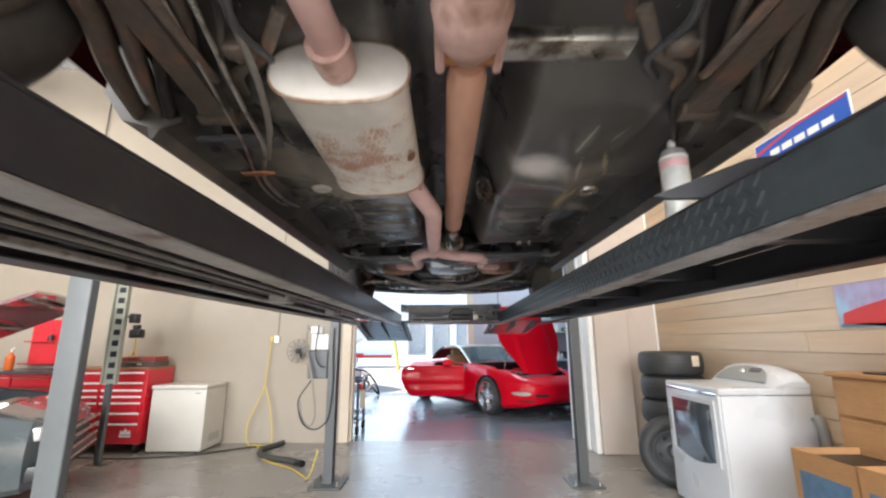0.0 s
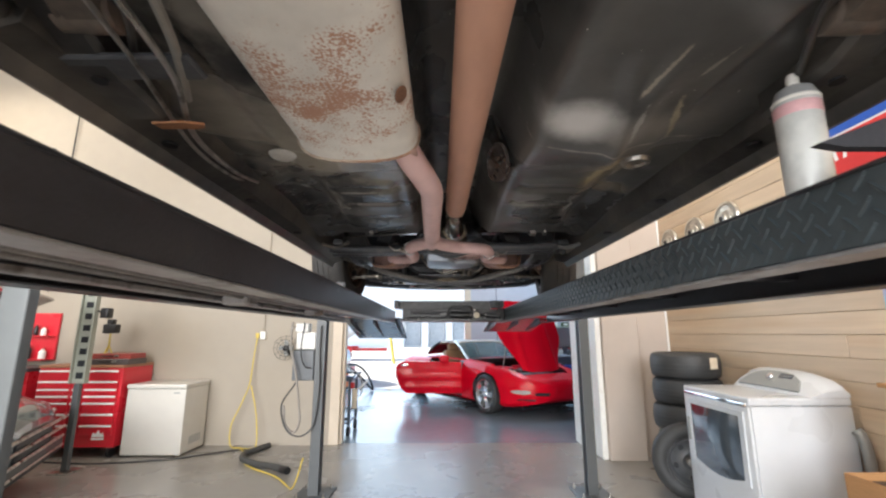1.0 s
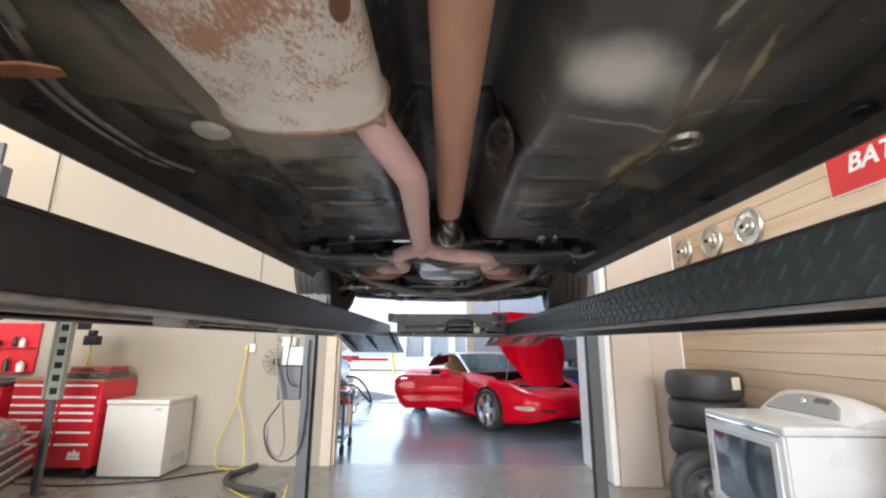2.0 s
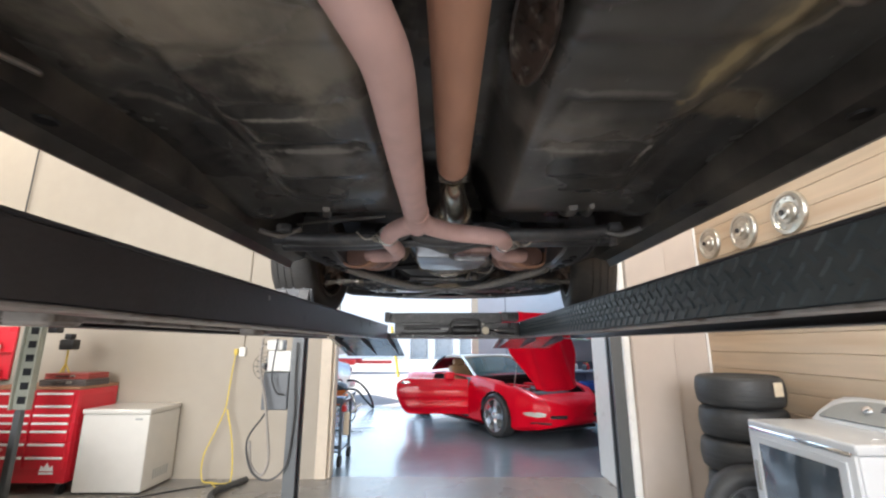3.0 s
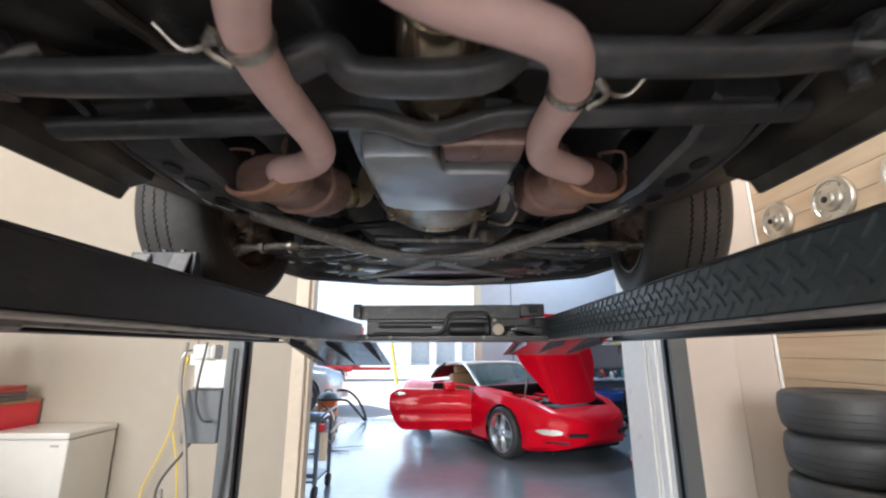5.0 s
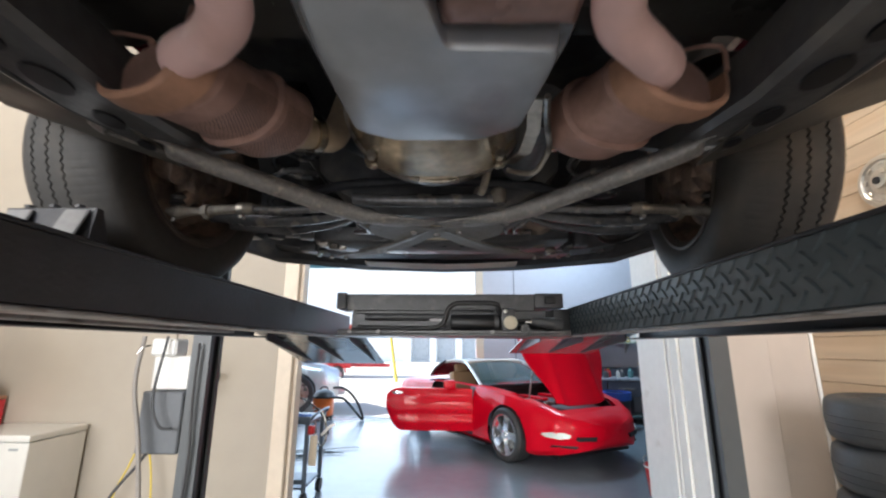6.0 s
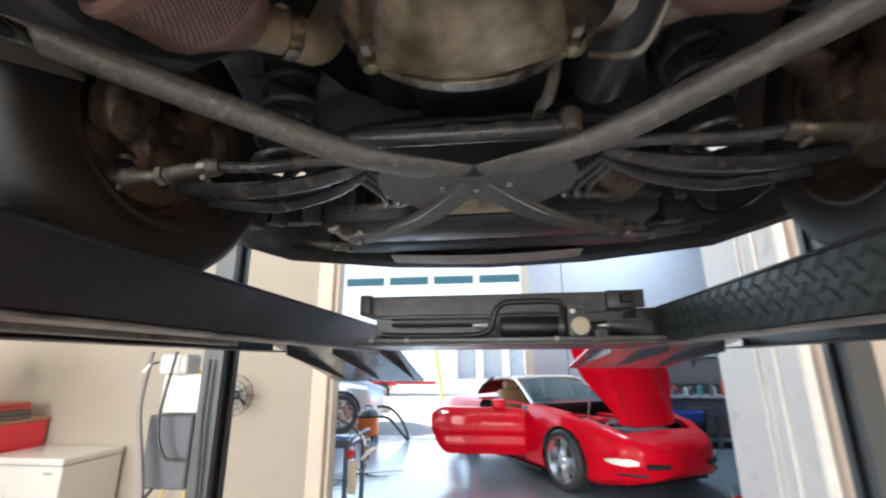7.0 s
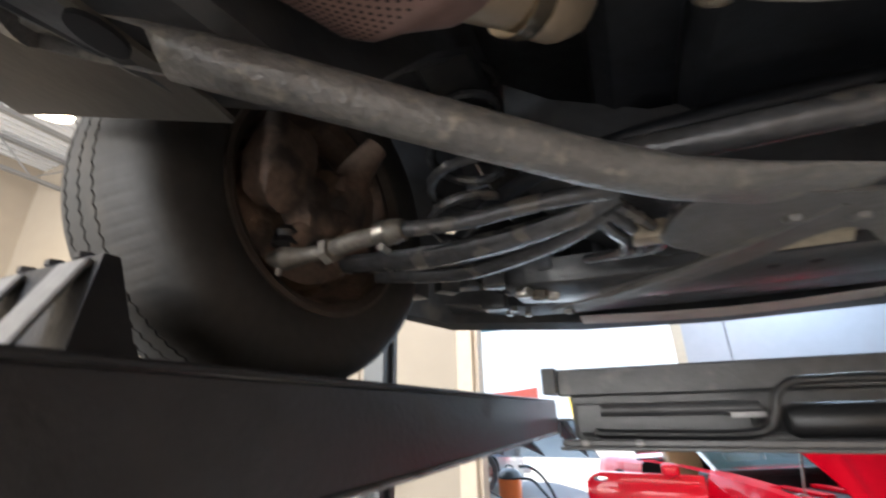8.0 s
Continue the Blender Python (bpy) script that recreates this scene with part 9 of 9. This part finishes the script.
coil = thing("air_line", "thin dark air line lying in loose loops on the floor", "hose", (-1.9, 8.4, 0), rz=None)
bm = bmesh.new()
for k in range(5):
    r, ox, oy = 0.14 + 0.05 * k, 0.06 * k, 0.13 * ((k * 2) % 3)
    tube(bm, [(-2.0 + ox + r * 1.5 * math.cos(a * math.pi / 10), 8.2 + oy + r * 0.9 * math.sin(a * math.pi / 10 + 0.3 * k), 0.006 + 0.004 * k) for a in range(17)], 0.005, 6, 1)
part("loops", bm, BLACK_PLASTIC, coil)

# bench, bottles and bin on the far grey wall
bench = thing("parts_bench", "grey steel parts bench with drawers against the far wall", "workbench", (3.6, 11.15, 0), rz=None)
BENCH = mat("slate_bench_paint", (0.10, 0.11, 0.14), 0.45, 0.1, var=0.12)
part("worktop", boxbm((2.3, 10.82, 0.80), (5.2, 11.49, 0.84), 0.006), mat("pale_bench_top", (0.42, 0.46, 0.52), 0.3, 0.3), bench, "pale steel top")
part("back_board", boxbm((2.3, 11.44, 0.841), (5.2, 11.49, 1.02), 0.004), BENCH, bench)
for k in range(4):
    xa = 2.34 + k * 0.715
    part("drawer", boxbm((xa, 10.835, 0.52), (xa + 0.69, 10.86, 0.78), 0.004), BENCH, bench)
    part("drawer_pull", boxbm((xa + 0.2, 10.815, 0.64), (xa + 0.5, 10.834, 0.66), 0.004), DULL_METAL, bench)
part("carcass", boxbm((2.32, 10.861, 0.50), (5.18, 11.48, 0.799)), BENCH, bench, smooth=False)
part("low_shelf", boxbm((2.32, 10.9, 0.12), (5.18, 11.45, 0.15), 0.004), mat("teal_shelf", (0.16, 0.28, 0.31), 0.5), bench)
for x in (2.34, 3.7, 5.12):
    part("leg", boxbm((x, 10.88, 0), (x + 0.05, 10.93, 0.499), 0.003), BENCH, bench)
    part("leg", boxbm((x, 11.40, 0), (x + 0.05, 11.45, 0.499), 0.003), BENCH, bench)
ws = thing("wall_shelf", "pale wall shelf with small boxes over the bench", "shelf", (3.6, 11.4, 1.45), rz=None)
part("board", boxbm((2.5, 11.2, 1.50), (5.0, 11.495, 1.53), 0.004), mat("pale_green_shelf", (0.45, 0.52, 0.44), 0.5), ws)
for x in (2.6, 3.7, 4.9):
    part("bracket", prismbm([(0, 0), (-0.25, 0), (0, -0.2)], -0.008, 0.008, Matrix(((0, 0, 1, x), (1, 0, 0, 11.494), (0, 1, 0, 1.499), (0, 0, 0, 1)))), DULL_METAL, ws)
rnd = random.Random(5)
COLS = (WHITE_PLASTIC, WHITE_PLASTIC, BLUE, SIGN_RED, BLACK_PLASTIC, GREY_BOX, YELLOW, TEAL)
for k in range(20):
    x = 2.45 + k * 0.13 + rnd.uniform(-0.03, 0.03)
    r, h = rnd.uniform(0.03, 0.055), rnd.uniform(0.12, 0.26)
    b = thing("bottle", "fluid bottle standing in a row on the parts bench", "bottle", (x, 11.15 + rnd.uniform(-0.12, 0.12), 0.841), "bottles on the bench")
    part("body", lathebm([(r * 0.9, 0), (r, 0.006), (r, h * 0.7), (r * 0.4, h * 0.88), (r * 0.4, h)], seg=16), COLS[rnd.randrange(8)], b)
    part("cap", lathebm([(r * 0.46, h), (r * 0.46, h + 0.02), (r * 0.4, h + 0.022)], seg=12), COLS[rnd.randrange(8)], b)
for k in range(9):
    x, w, h = 2.6 + k * 0.26, rnd.uniform(0.12, 0.2), rnd.uniform(0.08, 0.18)
    c = thing("small_carton", "small printed carton on the wall shelf", "box", (x, 11.34, 1.531), "cartons on the shelf")
    part("carton", boxbm((-w / 2, -0.08, 0), (w / 2, 0.08, h), 0.003), (YELLOW, WHITE_PLASTIC, GREEN, SIGN_RED)[k % 4], c)
    part("print_panel", boxbm((-w * 0.35, -0.082, h * 0.3), (w * 0.35, -0.0803, h * 0.7)), SIGN_WHITE, c, smooth=False)
bin_ = thing("waste_bin", "black waste bin with a blue liner beside the bench", "bin", (3.05, 10.45, 0))
part("drum", lathebm([(0.19, 0.0), (0.20, 0.01), (0.245, 0.60), (0.255, 0.61), (0.255, 0.625), (0.235, 0.62), (0.19, 0.03)], seg=28), BLACK_PLASTIC, bin_)
part("liner", lathebm([(0.258, 0.50), (0.262, 0.60), (0.262, 0.635), (0.24, 0.64), (0.23, 0.55)], seg=28), BLUE, bin_, "blue liner folded over the rim")
bk = thing("red_bucket", "small red bucket on the floor behind the jamb", "bucket", (2.13, 6.9, 0))
part("pail", lathebm([(0.11, 0), (0.115, 0.006), (0.145, 0.28), (0.15, 0.285), (0.14, 0.288), (0.11, 0.02)], seg=28), SIGN_RED, bk)
part("bail", tubebm([(-0.145, 0, 0.27), (-0.12, 0.05, 0.36), (0.12, 0.05, 0.36), (0.145, 0, 0.27)], 0.004, 6), DULL_METAL, bk)
part("rim_band", lathebm([(0.146, 0.262), (0.152, 0.264), (0.152, 0.276), (0.147, 0.278)], seg=28, closed=True), SIGN_WHITE, bk)
jk = thing("tyre", "black tyre lying on its side against the far wall", "tyre", (1.9, 11.1, 0.16))
bm = tyre_mesh(0.22, 0.32, 0.2, 36)
bm.transform(pose(0, 0, 0.16, 0, 12, 90))
part("carcass", bm, RUBBER, jk)

# yard: boat on a trailer, white building
boat = thing("boat_on_trailer", "red and white motor boat on a red yard trailer", "boat", (-7.2, 23.5, -0.012), rz=None)
bm = bmesh.new()
loft(bm, [[(x, 23.5 - w, zt), (x, 23.5 - w * 0.9, zt - 0.55), (x, 23.5, zk), (x, 23.5 + w * 0.9, zt - 0.55), (x, 23.5 + w, zt)] for x, w, zt, zk in ((-11.0, 1.1, 1.75, 0.75), (-8.5, 1.15, 1.75, 0.72), (-6.5, 1.05, 1.8, 0.75), (-5.2, 0.7, 1.9, 0.95), (-4.4, 0.12, 2.05, 1.45))])
part("hull", bm, WHITE_BUILD, boat, "white hull")
bm = bmesh.new()
loft(bm, [[(x, 23.5 - w - 0.01, zt + 0.45), (x, 23.5 - w - 0.02, zt - 0.02), (x, 23.5 + w + 0.02, zt - 0.02), (x, 23.5 + w + 0.01, zt + 0.45)] for x, w, zt in ((-11.0, 1.1, 1.78), (-8.5, 1.15, 1.78), (-6.5, 1.05, 1.83), (-5.2, 0.7, 1.93), (-4.3, 0.12, 2.08))])
part("topsides", bm, mat("faded_red_gelcoat", (0.60, 0.10, 0.06), 0.35, var=0.06), boat, "faded red topsides")
part("trailer_beam", boxbm((-11.2, 22.55, 0.42), (-4.6, 22.70, 0.68), 0.02), SIGN_RED, boat, "red trailer beam")
part("trailer_beam", boxbm((-11.2, 24.3, 0.42), (-4.6, 24.45, 0.68), 0.02), SIGN_RED, boat)
part("tongue", boxbm((-4.6, 23.42, 0.45), (-2.9, 23.58, 0.6), 0.02), SIGN_RED, boat)
for x in (-5.2, -5.95):
    bm = tyre_mesh(0.2, 0.33, 0.2, 30)
    bm.transform(pose(x, 22.45, 0.206, 0, 0, 90))
    part("trailer_tyre", bm, RUBBER, boat)
    part("wheel_disc", lathebm([(0.02, 0.05), (0.12, 0.06), (0.19, 0.09), (0.19, 0.0), (0.02, 0.0)], pose(x, 22.42, 0.206) @ X90, 24), DULL_METAL, boat)
    part("fender", sheet(bmesh.new(), lambda u, v: (x + 0.42 * math.cos(math.pi * u), 22.32 + 0.26 * v, 0.21 + 0.42 * math.sin(math.pi * u)), 14, 2, 0.015), SIGN_RED, boat)
hall = thing("white_hall", "white flat-roofed building with window bands across the yard", "building", (-8, 44, -0.012), rz=None)
part("wall", boxbm((-34, 44, -0.012), (8, 58, 12.6)), WHITE_BUILD, hall, smooth=False)
part("roof_edge", boxbm((-34.3, 43.7, 12.601), (8.3, 58.3, 13.1)), WHITE_BUILD, hall, smooth=False)
for k in range(9):
    x = -33 + k * 4.5
    w = part("window", boxbm((x, 43.93, 9.0), (x + 3.9, 43.999, 9.8)), HALL_WINDOW, hall, "teal window band", smooth=False)
    part("sill", boxbm((x - 0.1, 43.8, 8.85), (x + 4.0, 43.929, 8.98)), WHITE_BUILD, w, smooth=False)
for k in range(3):
    x = -3.6 + k * 2.4
    w = part("door_bay", boxbm((x, 43.9, 0.2), (x + 1.5, 43.998, 3.0)), mat("pale_grey_glazing", (0.42, 0.44, 0.45), 0.3), hall, "pale grey glazed bay", smooth=False)
    part("column", boxbm((x - 0.75, 43.2, -0.012), (x - 0.15, 43.89, 3.6)), WHITE_BUILD, w, smooth=False)
solo("yard_grass", boxbm((-30, 25.5, -0.12), (6, 29, -0.10)), mat("dry_grass", (0.20, 0.22, 0.07), 0.9, var=0.4, scale=3, bump=0.6, bscale=40), "strip of dry yellow-green grass in the yard", "grass", kind="stuff", smooth=False)
post_ = thing("yellow_bollard", "leaning yellow steel bollard in the yard", "bollard", (-2.2, 20.5, -0.012))
part("shaft", tubebm([(0, 0, 0), (-0.35, 0, 2.2)], 0.07, 12, 1), YELLOW, post_)
part("cap", lathebm([(0.07, 0), (0.05, 0.03), (0.01, 0.04)], pose(-0.35, 0, 2.2), 12), YELLOW, post_)
